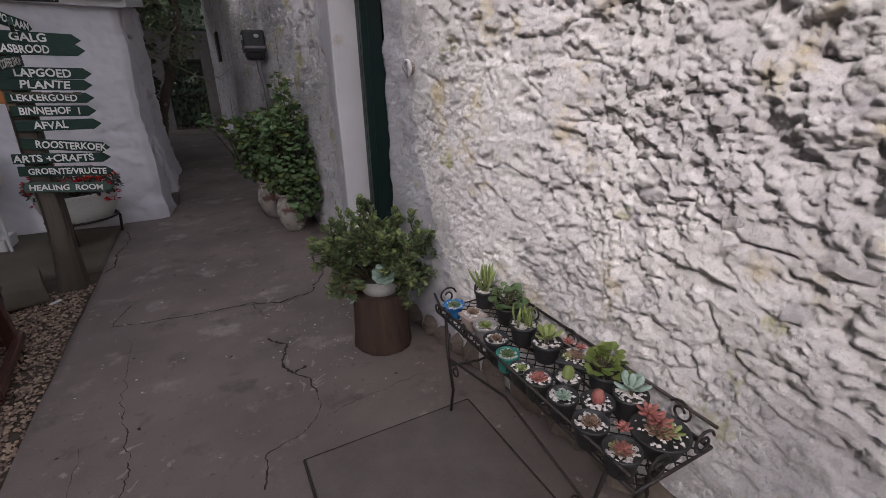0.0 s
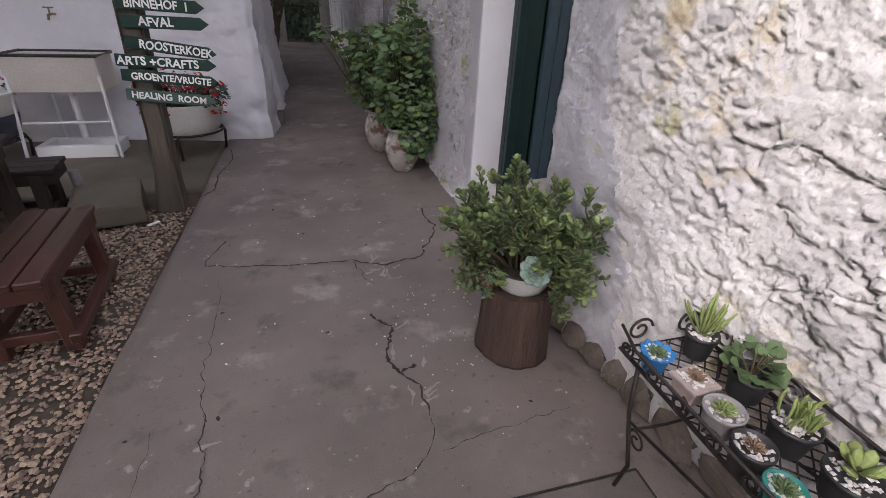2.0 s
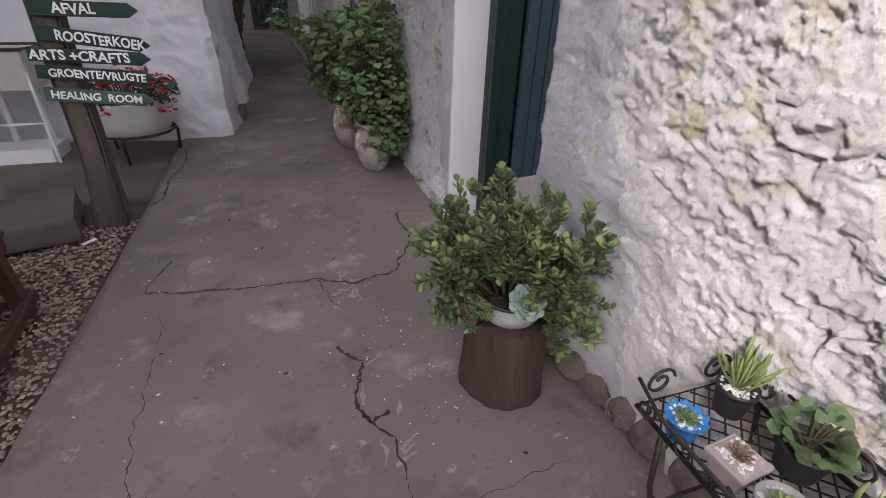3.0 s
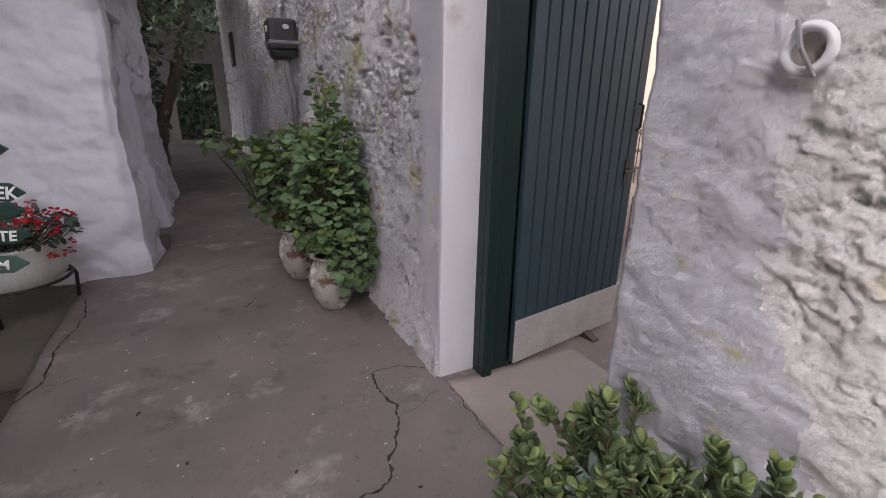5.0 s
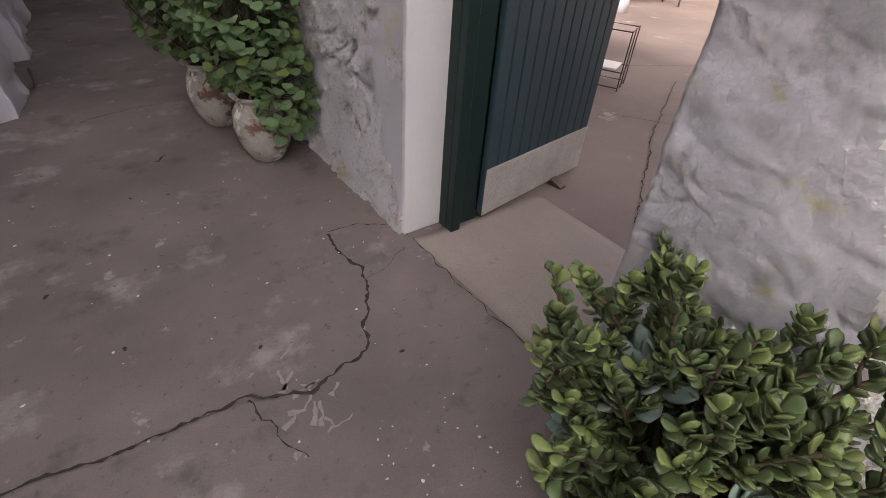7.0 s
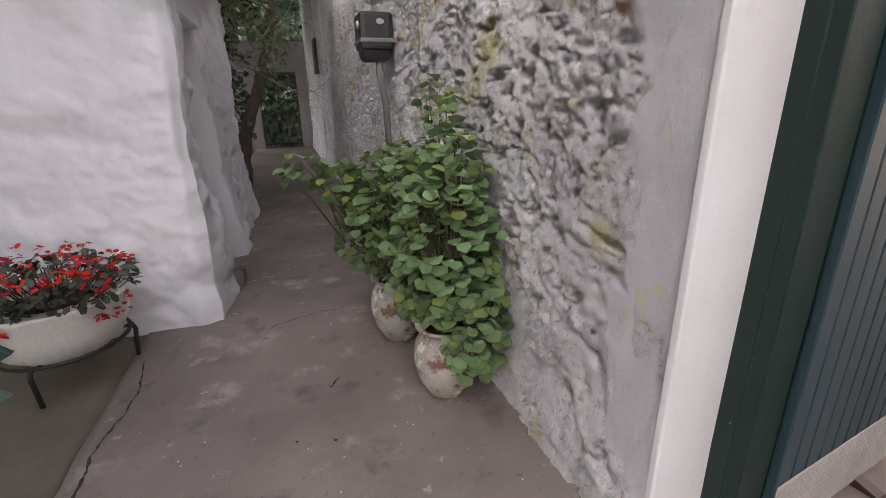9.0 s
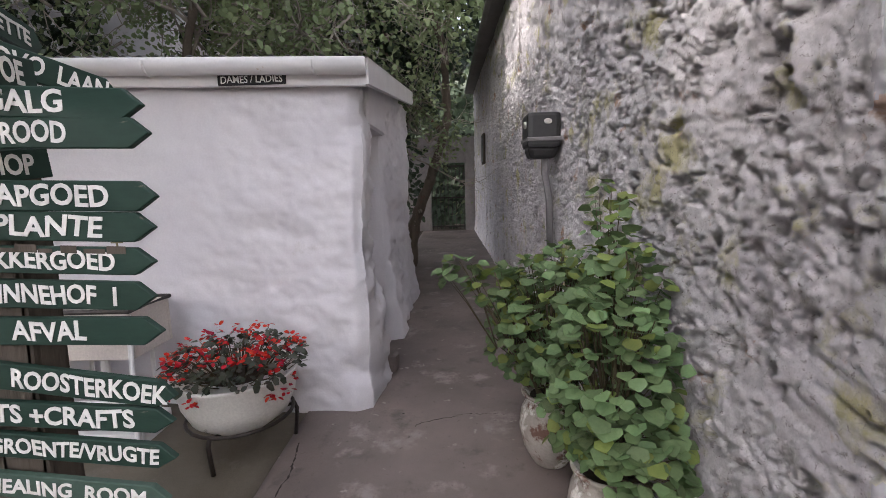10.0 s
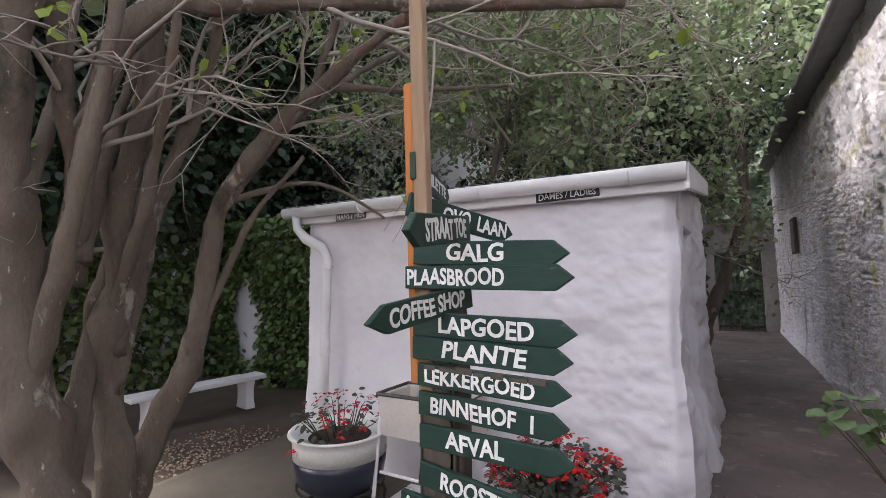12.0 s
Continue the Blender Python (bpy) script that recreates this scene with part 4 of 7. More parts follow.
YB = 4.452
arrow("GALG", (-1.33, YB, 1.955), (-0.785, YB, 1.925), 0.078, 0.058, (0.25, 0.63))
arrow("PLAASBROOD", (-1.365, YB - 0.004, 1.872), (-0.775, YB, 1.855), 0.078, 0.056, (0.02, 0.64))
arrow("LAPGOED", (-1.34, YB, 1.712), (-0.775, YB, 1.693), 0.080, 0.058, (0.19, 0.78))
arrow("PLANTE", (-1.345, YB, 1.632), (-0.79, YB, 1.612), 0.078, 0.056, (0.22, 0.76), slant=0.12)
arrow("LEKKERGOED", (-1.325, YB - 0.002, 1.542), (-0.80, YB, 1.520), 0.074, 0.052, (0.06, 0.80), label="dark green arrow board with paint flaked along its top")
lek = [o for o in post.children if o.name.startswith("board")][-1]
rngl = np.random.default_rng(2)
for k in range(7):
    w = rngl.uniform(0.03, 0.08)
    mk(*move(box(w, 0.0012, rngl.uniform(0.010, 0.026), 0.0005), 0.03 + k * 0.062 + w / 2, -0.0140, 0.021), "paint_flake", M_POST, lek, "bare flaked wood")
arrow("BINNEHOF  1", (-1.325, YB, 1.447), (-0.81, YB, 1.425), 0.078, 0.054, (0.10, 0.80))
arrow("AFVAL", (-1.325, YB, 1.338), (-0.80, YB, 1.328), 0.078, 0.056, (0.20, 0.60))
arrow("ROOSTERKOEK", (-1.33, YB, 1.215), (-0.785, YB, 1.140), 0.078, 0.056, (0.16, 0.96))
arrow("ARTS +CRAFTS", (-1.41, YB - 0.002, 1.105), (-0.80, YB, 1.065), 0.074, 0.056, (0.01, 0.82))
arrow("GROENTE/VRUGTE", (-1.40, YB, 1.010), (-0.805, YB, 0.955), 0.074, 0.048, (0.10, 0.92))
arrow("HEALING  ROOM", (-1.40, YB, 0.885), (-0.84, YB, 0.825), 0.076, 0.046, (0.06, 0.88), mat=material("faded_sign_green", (0.045, 0.085, 0.065), (0.06, 0.10, 0.08), 6.0, 0.6, 0.15))
arrow("STRAAT TOE", (-1.20, 4.60, 2.04), (-1.07, 4.05, 1.985), 0.092, 0.066, (0.10, 0.80), notch=0.07, flip=True)
arrow("COFFEE SHOP", (-1.21, 4.62, 1.80), (-1.24, 4.09, 1.745), 0.085, 0.058, (0.10, 0.84), notch=0.08, flip=True)
arrow("OVO  LAAN", (-1.36, 4.46, 2.135), (-1.14, 4.86, 2.03), 0.085, 0.058, (0.30, 0.92), notch=0.05)
arrow("TOILETTE", (-1.335, 4.46, 2.27), (-1.55, 5.04, 2.255), 0.10, 0.054, (0.15, 0.85), notch=0.06)

# ---- green door ----
OPEN = 9.0   # degrees that the leaf falls short of square
frame_post = thing("door_frame", (0, 0, 0), "dark green painted timber door frame with chipped edges", "door frame", kind="structure")
mk(*move(box(0.20, 0.085, 2.42, 0.006), 1.29, 3.925, 0.0), "jamb", M_GREEN, frame_post)
mk(*move(box(0.06, 0.05, 2.40, 0.004), 1.222, 3.862, 0.0), "stop_bead", M_GREEN, frame_post)
mk(*move(box(0.20, 0.085, 2.42, 0.006), 1.40, 2.835, 0.0), "jamb", M_GREEN, frame_post)
mk(*move(box(0.20, 1.19, 0.09, 0.006), 1.33, 3.375, 2.335), "head", M_GREEN, frame_post)
# strip added to stop daylight showing between jamb and leaf
mk(*move(box(0.175, 0.035, 2.42, 0.004), 1.475, 3.9675, 0.0), "rebate", M_GREEN, frame_post)
jambw = mk(*move(box(0.235, 0.03, 2.42, 0.012, 2, 0.004, 4), 1.085, 3.965, 0), "door_reveal", M_JAMB, label="smooth white painted door reveal with flaking spots")
tagged(jambw, category="wall", kind="structure")
door = thing("plank_door", (1.405, 3.875, 0.03), "open dark green tongue-and-groove plank door with steel kick plate", "door", rz=OPEN)
LW, LH, NP = 1.0, 2.28, 11
for i in range(NP):
    w = LW / NP
    mk(*move(box(w - 0.006, 0.034, LH, 0.005), (i + 0.5) * w, 0.0, 0.0), "plank", M_LEAFDOOR, door)
mk(*move(box(LW - 0.01, 0.022, LH - 0.02, 0), LW / 2, 0.010, 0.01), "core", M_GREEN, door)
for z in (0.2, 1.1, 2.0):
    mk(*move(box(LW - 0.06, 0.025, 0.12, 0.004), LW / 2, 0.034, z), "ledge", M_LEAFDOOR, door)
kick = mk(*move(box(LW - 0.01, 0.004, 0.285, 0.0012), LW / 2, -0.021, 0.0), "kick_plate", M_STEEL, door, "worn steel tread plate")
bumps = []
for i in range(40):
    for j in range(11):
        x, z = 0.02 + i * 0.0246, 0.014 + j * 0.0255
        r = 0.010
        a = radians(45 if (i + j) % 2 else -45)
        c, s = math.cos(a), math.sin(a)
        pts = [(-r, 0), (0, -r * 0.3), (r, 0), (0, r * 0.3)]
        V4 = [(x + c * u - s * v, -0.0230, z + s * u + c * v) for u, v in pts] + [(x, -0.0262, z)]
        bumps.append((V4, [(0, 1, 4), (1, 2, 4), (2, 3, 4), (3, 0, 4)]))
b = mk(*join(*bumps), "tread_bumps", M_STEEL, kick)
b["kind"] = "stuff"
mk(*move(tube([(0, 0, 0), (0.0, -0.05, 0.0), (-0.10, -0.055, -0.004)], 0.010, 8), LW - 0.09, -0.018, 1.10), "door_handle", M_IRON, door, "black lever handle")
mk(*move(box(0.045, 0.008, 0.17, 0.003), LW - 0.09, -0.021, 1.00), "handle_plate", M_IRON, door)
hook = [(LW - 0.05, -0.022, 1.50), (LW - 0.05, -0.05, 1.49), (LW - 0.045, -0.045, 1.36), (LW - 0.05, -0.022, 1.34)]
mk(*tube(hook, 0.008, 6), "hook_latch", M_IRON, door, "black iron hook")
wedge = thing("door_wedge", (2.10, 3.93, 0), "small brown wooden wedge under the open door", "wedge", rz=9)
mk([(-0.03, -0.06, 0), (0.03, -0.06, 0), (0.03, 0.06, 0), (-0.03, 0.06, 0), (-0.03, 0.06, 0.05), (0.03, 0.06, 0.05), (-0.03, -0.055, 0.012), (0.03, -0.055, 0.012)],
   [(0, 3, 2, 1), (3, 4, 5, 2), (6, 7, 5, 4), (0, 1, 7, 6), (0, 6, 4, 3), (1, 2, 5, 7)], "block", M_BENCH, wedge)
# worn strip of the threshold
thr = sheet("threshold", 1.0, 1.9, 2.86, 3.90, 0.06, 0.006, 0.004, material("threshold_concrete", (0.33, 0.27, 0.235), (0.24, 0.195, 0.17), 1.6, 0.75, 0.15, fine=110, stains=(((0.20, 0.15, 0.12), 3.0, 0.62, 0.1),)), 61, "pale worn concrete threshold", drop=0.02)

# ---- stump with enamel basin of succulents ----
stump = thing("tree_stump", (0.70, 2.39, 0), "upright brown log stump used as a plant stand", "stump")
n = 80
ang = np.linspace(0, 2 * np.pi, n, endpoint=False)
V, F = [], []
levels = [0.0, 0.02, 0.10, 0.2, 0.28, 0.36, 0.372]
for li, z in enumerate(levels):
    r = 0.178 - 0.012 * z / 0.4 + (0.006 if z < 0.03 else 0) - (0.006 if li == 6 else 0)
    rr = r + 0.0025 * np.sin(ang * 13 + 2 * z) + 0.0018 * np.sin(ang * 29 + 1.3) + 0.004 * np.sin(ang * 3 + 3 * z) + 0.003 * np.sin(ang * 5)
    V.append(np.stack([rr * np.cos(ang), rr * np.sin(ang), np.full(n, z)], 1))
for i in range(len(levels) - 1):
    F += [(i * n + j, i * n + (j + 1) % n, (i + 1) * n + (j + 1) % n, (i + 1) * n + j) for j in range(n)]
F.append(tuple(range(n - 1, -1, -1)))
mk(np.vstack(V), F, "bark", M_STUMP, stump, smooth=True)
mk(np.vstack([V[-1] - np.array([0, 0, 0.001])]), [tuple(range(n))], "cut_top", M_STUMP, stump, "dark sawn top")
basin = thing("succulent_basin", (0.70, 2.38, 0.371), "white enamel basin overflowing with jade plants and succulents", "potted plant")
mk(*lathe([(0.115, 0.0), (0.125, 0.004), (0.150, 0.06), (0.170, 0.125), (0.182, 0.134), (0.182, 0.139), (0.166, 0.132), (0.148, 0.10), (0.02, 0.098)], 40), "bowl", M_ENAMEL, basin, smooth=True)
ringp = [(0.183 * math.cos(a), 0.183 * math.sin(a), 0.137) for a in np.linspace(0, 2 * math.pi, 41)]
mk(*tube(ringp, 0.0045, 6, False), "rim", M_RIM, basin, "thin black enamel rim", smooth=True)
mk(*lathe([(0.001, 0.112), (0.09, 0.118), (0.158, 0.108)], 24), "soil", M_EARTH, basin)
for sgn in (1, -1):
    hp = [(sgn * 0.176, -0.04, 0.125), (sgn * 0.205, -0.035, 0.122), (sgn * 0.215, 0.0, 0.12), (sgn * 0.205, 0.035, 0.122), (sgn * 0.176, 0.04, 0.125)]
    mk(*tube(hp, 0.007, 8), "handle", M_ENAMEL, basin, smooth=True)
rng = np.random.default_rng(21)
stems, jade, jade_tip, red = [], [], [], []


def sprig(p0, d0, length, leaf, n_pairs, r, up=0.25, tips=True):
    p, d = np.array(p0, float), np.array(d0, float)
    d /= np.linalg.norm(d)
    pts = [p.copy()]
    for i in range(6):
        d = d + rng.normal(0, 0.13, 3) + np.array([0, 0, up * 0.2])
        d /= np.linalg.norm(d)
        p = p + d * length / 6
        pts.append(p.copy())
    stems.append(tube(pts, np.linspace(r, r * 0.45, 7), 6))
    P = np.array(pts)
    for k in range(n_pairs):
        u = 0.35 + 0.65 * (k + 1) / n_pairs
        q = np.array([np.interp(u * 6, range(7), P[:, i]) for i in range(3)])
        t = P[min(6, int(u * 6) + 1)] - P[max(0, int(u * 6) - 1)]
        t /= np.linalg.norm(t) + 1e-9
        a = np.cross(t, (0.3, 0.2, 1.0))
        a /= np.linalg.norm(a) + 1e-9
        b2 = np.cross(t, a)
        ph = k * 1.57 + rng.uniform(0, 0.6)
        for s in (1, -1):
            dirv = (a * math.cos(ph) + b2 * math.sin(ph)) * s + t * (0.35 + 0.5 * (k / n_pairs)) + np.array([0, 0, 0.15])
            (jade_tip if tips and k >= n_pairs - 2 and rng.uniform() < 0.7 else jade).append(place(dirv, q, leaf * rng.uniform(0.85, 1.45), rng.uniform(-20, 20)))
    return P


for i in range(40):
    a = rng.uniform(0, 2 * math.pi)
    lean = rng.uniform(0.25, 1.4) * (0.5 if 3.5 < a < 4.9 else 1.0)
    d0 = (lean * math.cos(a), lean * math.sin(a), 1.0)
    L = rng.uniform(0.26, 0.50) * (1.12 if math.cos(a - 2.2) > 0.2 else 0.95)
    P = sprig((0.10 * math.cos(a) * lean, 0.10 * math.sin(a) * lean, 0.11), d0, L, 0.037, 11, 0.010)
    for j in range(4):
        k = rng.integers(2, 6)
        sprig(P[k], (P[k] - P[k - 1]) / np.linalg.norm(P[k] - P[k - 1]) + rng.normal(0, 0.7, 3), rng.uniform(0.06, 0.15), 0.035, 7, 0.006)
for i in range(40):   # low and trailing growth over the rim
    a = rng.choice([rng.uniform(2.5, 3.5), rng.uniform(-1.3, 0.3), rng.uniform(0, 3.0)])
    P = sprig((0.15 * math.cos(a), 0.15 * math.sin(a), 0.13), (math.cos(a), math.sin(a), rng.uniform(-0.1, 0.7)), rng.uniform(0.12, 0.28), 0.032, 8, 0.007, up=-0.9)
mk(*join(*stems), "stem", M_STEM, basin, smooth=True)
rng.shuffle(jade_tip)
foliage(basin, jade_tip, JADE_LEAF, M_JADEL, "leaf", 150, "pale_leaves")
foliage(basin, jade, JADE_LEAF, M_JADE, "leaf", 140, "leaves")


def rosette(parent, at, size, mat, rings=4, per=7, name="rosette", leaf=SUC_LEAF, tilt=(0, 0)):
    """A succulent rosette as one mesh."""
    poses = []
    for r in range(rings):
        u = r / max(1, rings - 1)
        k = max(4, per - r)
        for i in range(k):
            a = 2 * math.pi * (i + 0.5 * (r % 2)) / k + 0.2 * r
            elev = 0.12 + 1.1 * u
            poses.append(place((math.cos(a), math.sin(a), elev), (0, 0, 0.012 * size * 10 * u * 0.4), size * (1 - 0.55 * u)))
    V, F = leaf
    turn = pose(*at) @ pose(0, 0, 0, tilt[0], tilt[1], 0) @ pose(0, 0, 0, 0, 0, rng.uniform(0, 360))
    if parent is not basin or name == "echeveria":
        foliage(parent, [turn @ m for m in poses], leaf, mat, "leaf", len(poses))
        return None
    parts = []
    for m in poses:
        A = np.array(m)
        parts.append((np.asarray(V) @ A[:3, :3].T + A[:3, 3], F))
    ob = mk(*join(*parts), name, mat, parent, smooth=True)
    ob.matrix_basis = turn
    return ob


rosette(basin, (-0.03, -0.175, 0.185), 0.085, M_ECHEV, 5, 9, "echeveria", leaf=paddle(0.14, 0.72), tilt=(42, -14))
rosette(basin, (-0.19, -0.06, 0.12), 0.04, M_MIDSUC, 4, 8, "rosette", tilt=(20, -20))
for i in range(36):
    a = rng.uniform(2.7, 3.75) if i % 2 else rng.uniform(-1.4, 0.3)
    r = rng.uniform(0.16, 0.25)
    rosette(basin, (r * math.cos(a), r * math.sin(a), 0.14 - (r - 0.15) * rng.uniform(0.2, 1.4)), rng.uniform(0.032, 0.050), (M_MIDSUC, M_LIME, M_MIDSUC, M_JADEL, M_BROWNSUC)[i % 5], 4, 8, "rosette", tilt=(rng.uniform(-30, 30), rng.uniform(-30, 30)))
rosette(basin, (0.20, -0.10, 0.03), 0.05, M_ECHEV, 4, 8, "rosette", tilt=(40, 30))
rosette(basin, (-0.20, 0.10, 0.10), 0.075, M_LIME, 3, 6, "rosette", tilt=(-10, -30))
for i in range(7):
    a = 2.6 + 0.12 * i
    mkp = [place((math.cos(a) + rng.normal(0, 0.3), math.sin(a), -0.3 - 0.1 * i), (0.19 * math.cos(a), 0.19 * math.sin(a), 0.13 - 0.02 * i), 0.07)]
    foliage(basin, mkp, SUC_LEAF, M_ECHEV, "leaf", 1)


for i in range(8):   # broad pale leaves hanging over the rim
    a = 1.85 + 0.11 * i
    foliage(basin, [place((math.cos(a), math.sin(a), -0.9 + 0.16 * (i % 4)), (0.19 * math.cos(a), 0.19 * math.sin(a), 0.16 - 0.022 * (i % 5)), 0.12)], paddle(0.10, 0.55), M_ECHEV, "leaf", 1)
rosette(basin, (-0.06, 0.12, 0.34), 0.15, M_ECHEV, 4, 8, "echeveria", leaf=paddle(0.08, 0.42), tilt=(-20, -25))
basin.matrix_basis = basin.matrix_basis @ Matrix.Scale(0.87, 4)

# ---- wrought iron plant rack with small pots ----
rack = thing("plant_rack", (0.95, 1.13, 0), "low black wrought iron plant rack with scrolled rim", "plant rack")
RZ, RX, RY = 0.50, 0.17, 0.62     # top height, half width, half length


def bar(points, r=0.006, name="bar", n=6):
    return mk(*tube(points, r, n), name, M_IRON, rack, smooth=True)


bar([(-RX, -RY, RZ), (RX, -RY, RZ), (RX, RY, RZ), (-RX, RY, RZ), (-RX, -RY, RZ)], 0.008, "top_frame")
lat = []
for k in np.arange(-RY - 2 * RX, RY, 0.055):
    for s in (1, -1):
        ya, yb = k, k + 2 * RX
        xa, xb = -RX * s, RX * s
        if ya < -RY:
            xa += (-RY - ya) * s
            ya = -RY
        if yb > RY:
            xb -= (yb - RY) * s
            yb = RY
        if yb > ya + 0.01:
            lat.append(tube([(xa, ya, RZ - 0.004 + 0.003 * s), (xb, yb, RZ - 0.004 + 0.003 * s)], 0.0028, 5))
ob = mk(*join(*lat), "lattice", M_IRON, rack, "black wire lattice top")
bar([(-RX - 0.03, -RY, RZ + 0.075), (-RX - 0.03, RY - 0.1, RZ + 0.075), (-RX, RY + 0.02, RZ + 0.085)], 0.006, "rail")
bar([(RX + 0.01, -RY, RZ + 0.075), (RX + 0.01, RY, RZ + 0.085)], 0.006, "rail")
for i in range(10):
    y = -RY + 0.07 + i * 0.125
    bar(curl((-RX - 0.015, y, RZ + 0.036), 0.036, 0.010, 1.4, 1.57 * (i % 2), 'x'), 0.0045, "scroll", 5)
for i in range(5):
    y = -RY + 0.12 + i * 0.26
    bar(curl((RX + 0.006, y, RZ + 0.05), 0.045, 0.012, 1.4, 0.5, 'x'), 0.0045, "scroll", 5)
for x in (-0.10, 0.10):
    bar(curl((x, RY + 0.01, RZ + 0.06), 0.05, 0.014, 1.4, 0.2, 'y'), 0.005, "scroll", 5)
    bar(curl((x, -RY - 0.01, RZ + 0.06), 0.05, 0.014, 1.4, 0.2, 'y'), 0.005, "scroll", 5)
for sx in (-1, 1):
    for sy in (-1, 1):
        x0, y0 = sx * RX, sy * (RY - 0.10)
        fx, fy = sx * RX * 1.15 - (0.0 if sx > 0 else 0.0), sy * (RY - 0.18)
        bar([(x0, y0, RZ), (x0 + sx * 0.01, y0 - sy * 0.03, 0.33), (fx, fy - sy * 0.03, 0.16), (fx, fy, 0.006)], 0.008, "leg")
        bar(curl((x0, y0 - sy * 0.085, 0.245), 0.042, 0.012, 1.3, 0.0, 'x'), 0.0045, "scroll", 5)
    bar([(sx * RX * 1.05, -RY + 0.15, 0.30), (sx * RX * 1.05, 0, 0.40), (sx * RX * 1.05, RY - 0.15, 0.30)], 0.006, "brace")
for sy in (-1, 1):
    bar([(-RX, sy * (RY - 0.15), 0.26), (0, sy * (RY - 0.13), 0.22), (RX, sy * (RY - 0.15), 0.26)], 0.006, "brace")


def chips(parent, r, z, seed, mat=M_CHIP, square=False):
    """White stone mulch on top of a pot."""
    g = np.random.default_rng(seed)
    sh = []
    for i in range(46):
        a, q = g.uniform(0, 6.28), math.sqrt(g.uniform(0, 1)) * r * 0.92
        x, y = (g.uniform(-r, r) * 0.85, g.uniform(-r, r) * 0.85) if square else (q * math.cos(a), q * math.sin(a))
        s = g.uniform(0.005, 0.010)
        V = np.array([(1, 0, 0), (-1, 0, 0), (0, 1, 0), (0, -1, 0), (0, 0, 0.8), (0, 0, -0.8)]) * s * g.uniform(0.6, 1.4, (6, 1)) + (x, y, z)
        sh.append((V, [(0, 2, 4), (2, 1, 4), (1, 3, 4), (3, 0, 4), (2, 0, 5), (1, 2, 5), (3, 1, 5), (0, 3, 5)]))
    ob = mk(*join(*sh), "pebble_mulch", mat, parent)
    ob["kind"] = "stuff"
    mk(*lathe([(0.001, z - 0.002), (r * 0.94, z - 0.004)], 18), "soil", M_CHIP if mat is M_CHIP else M_EARTH, parent)


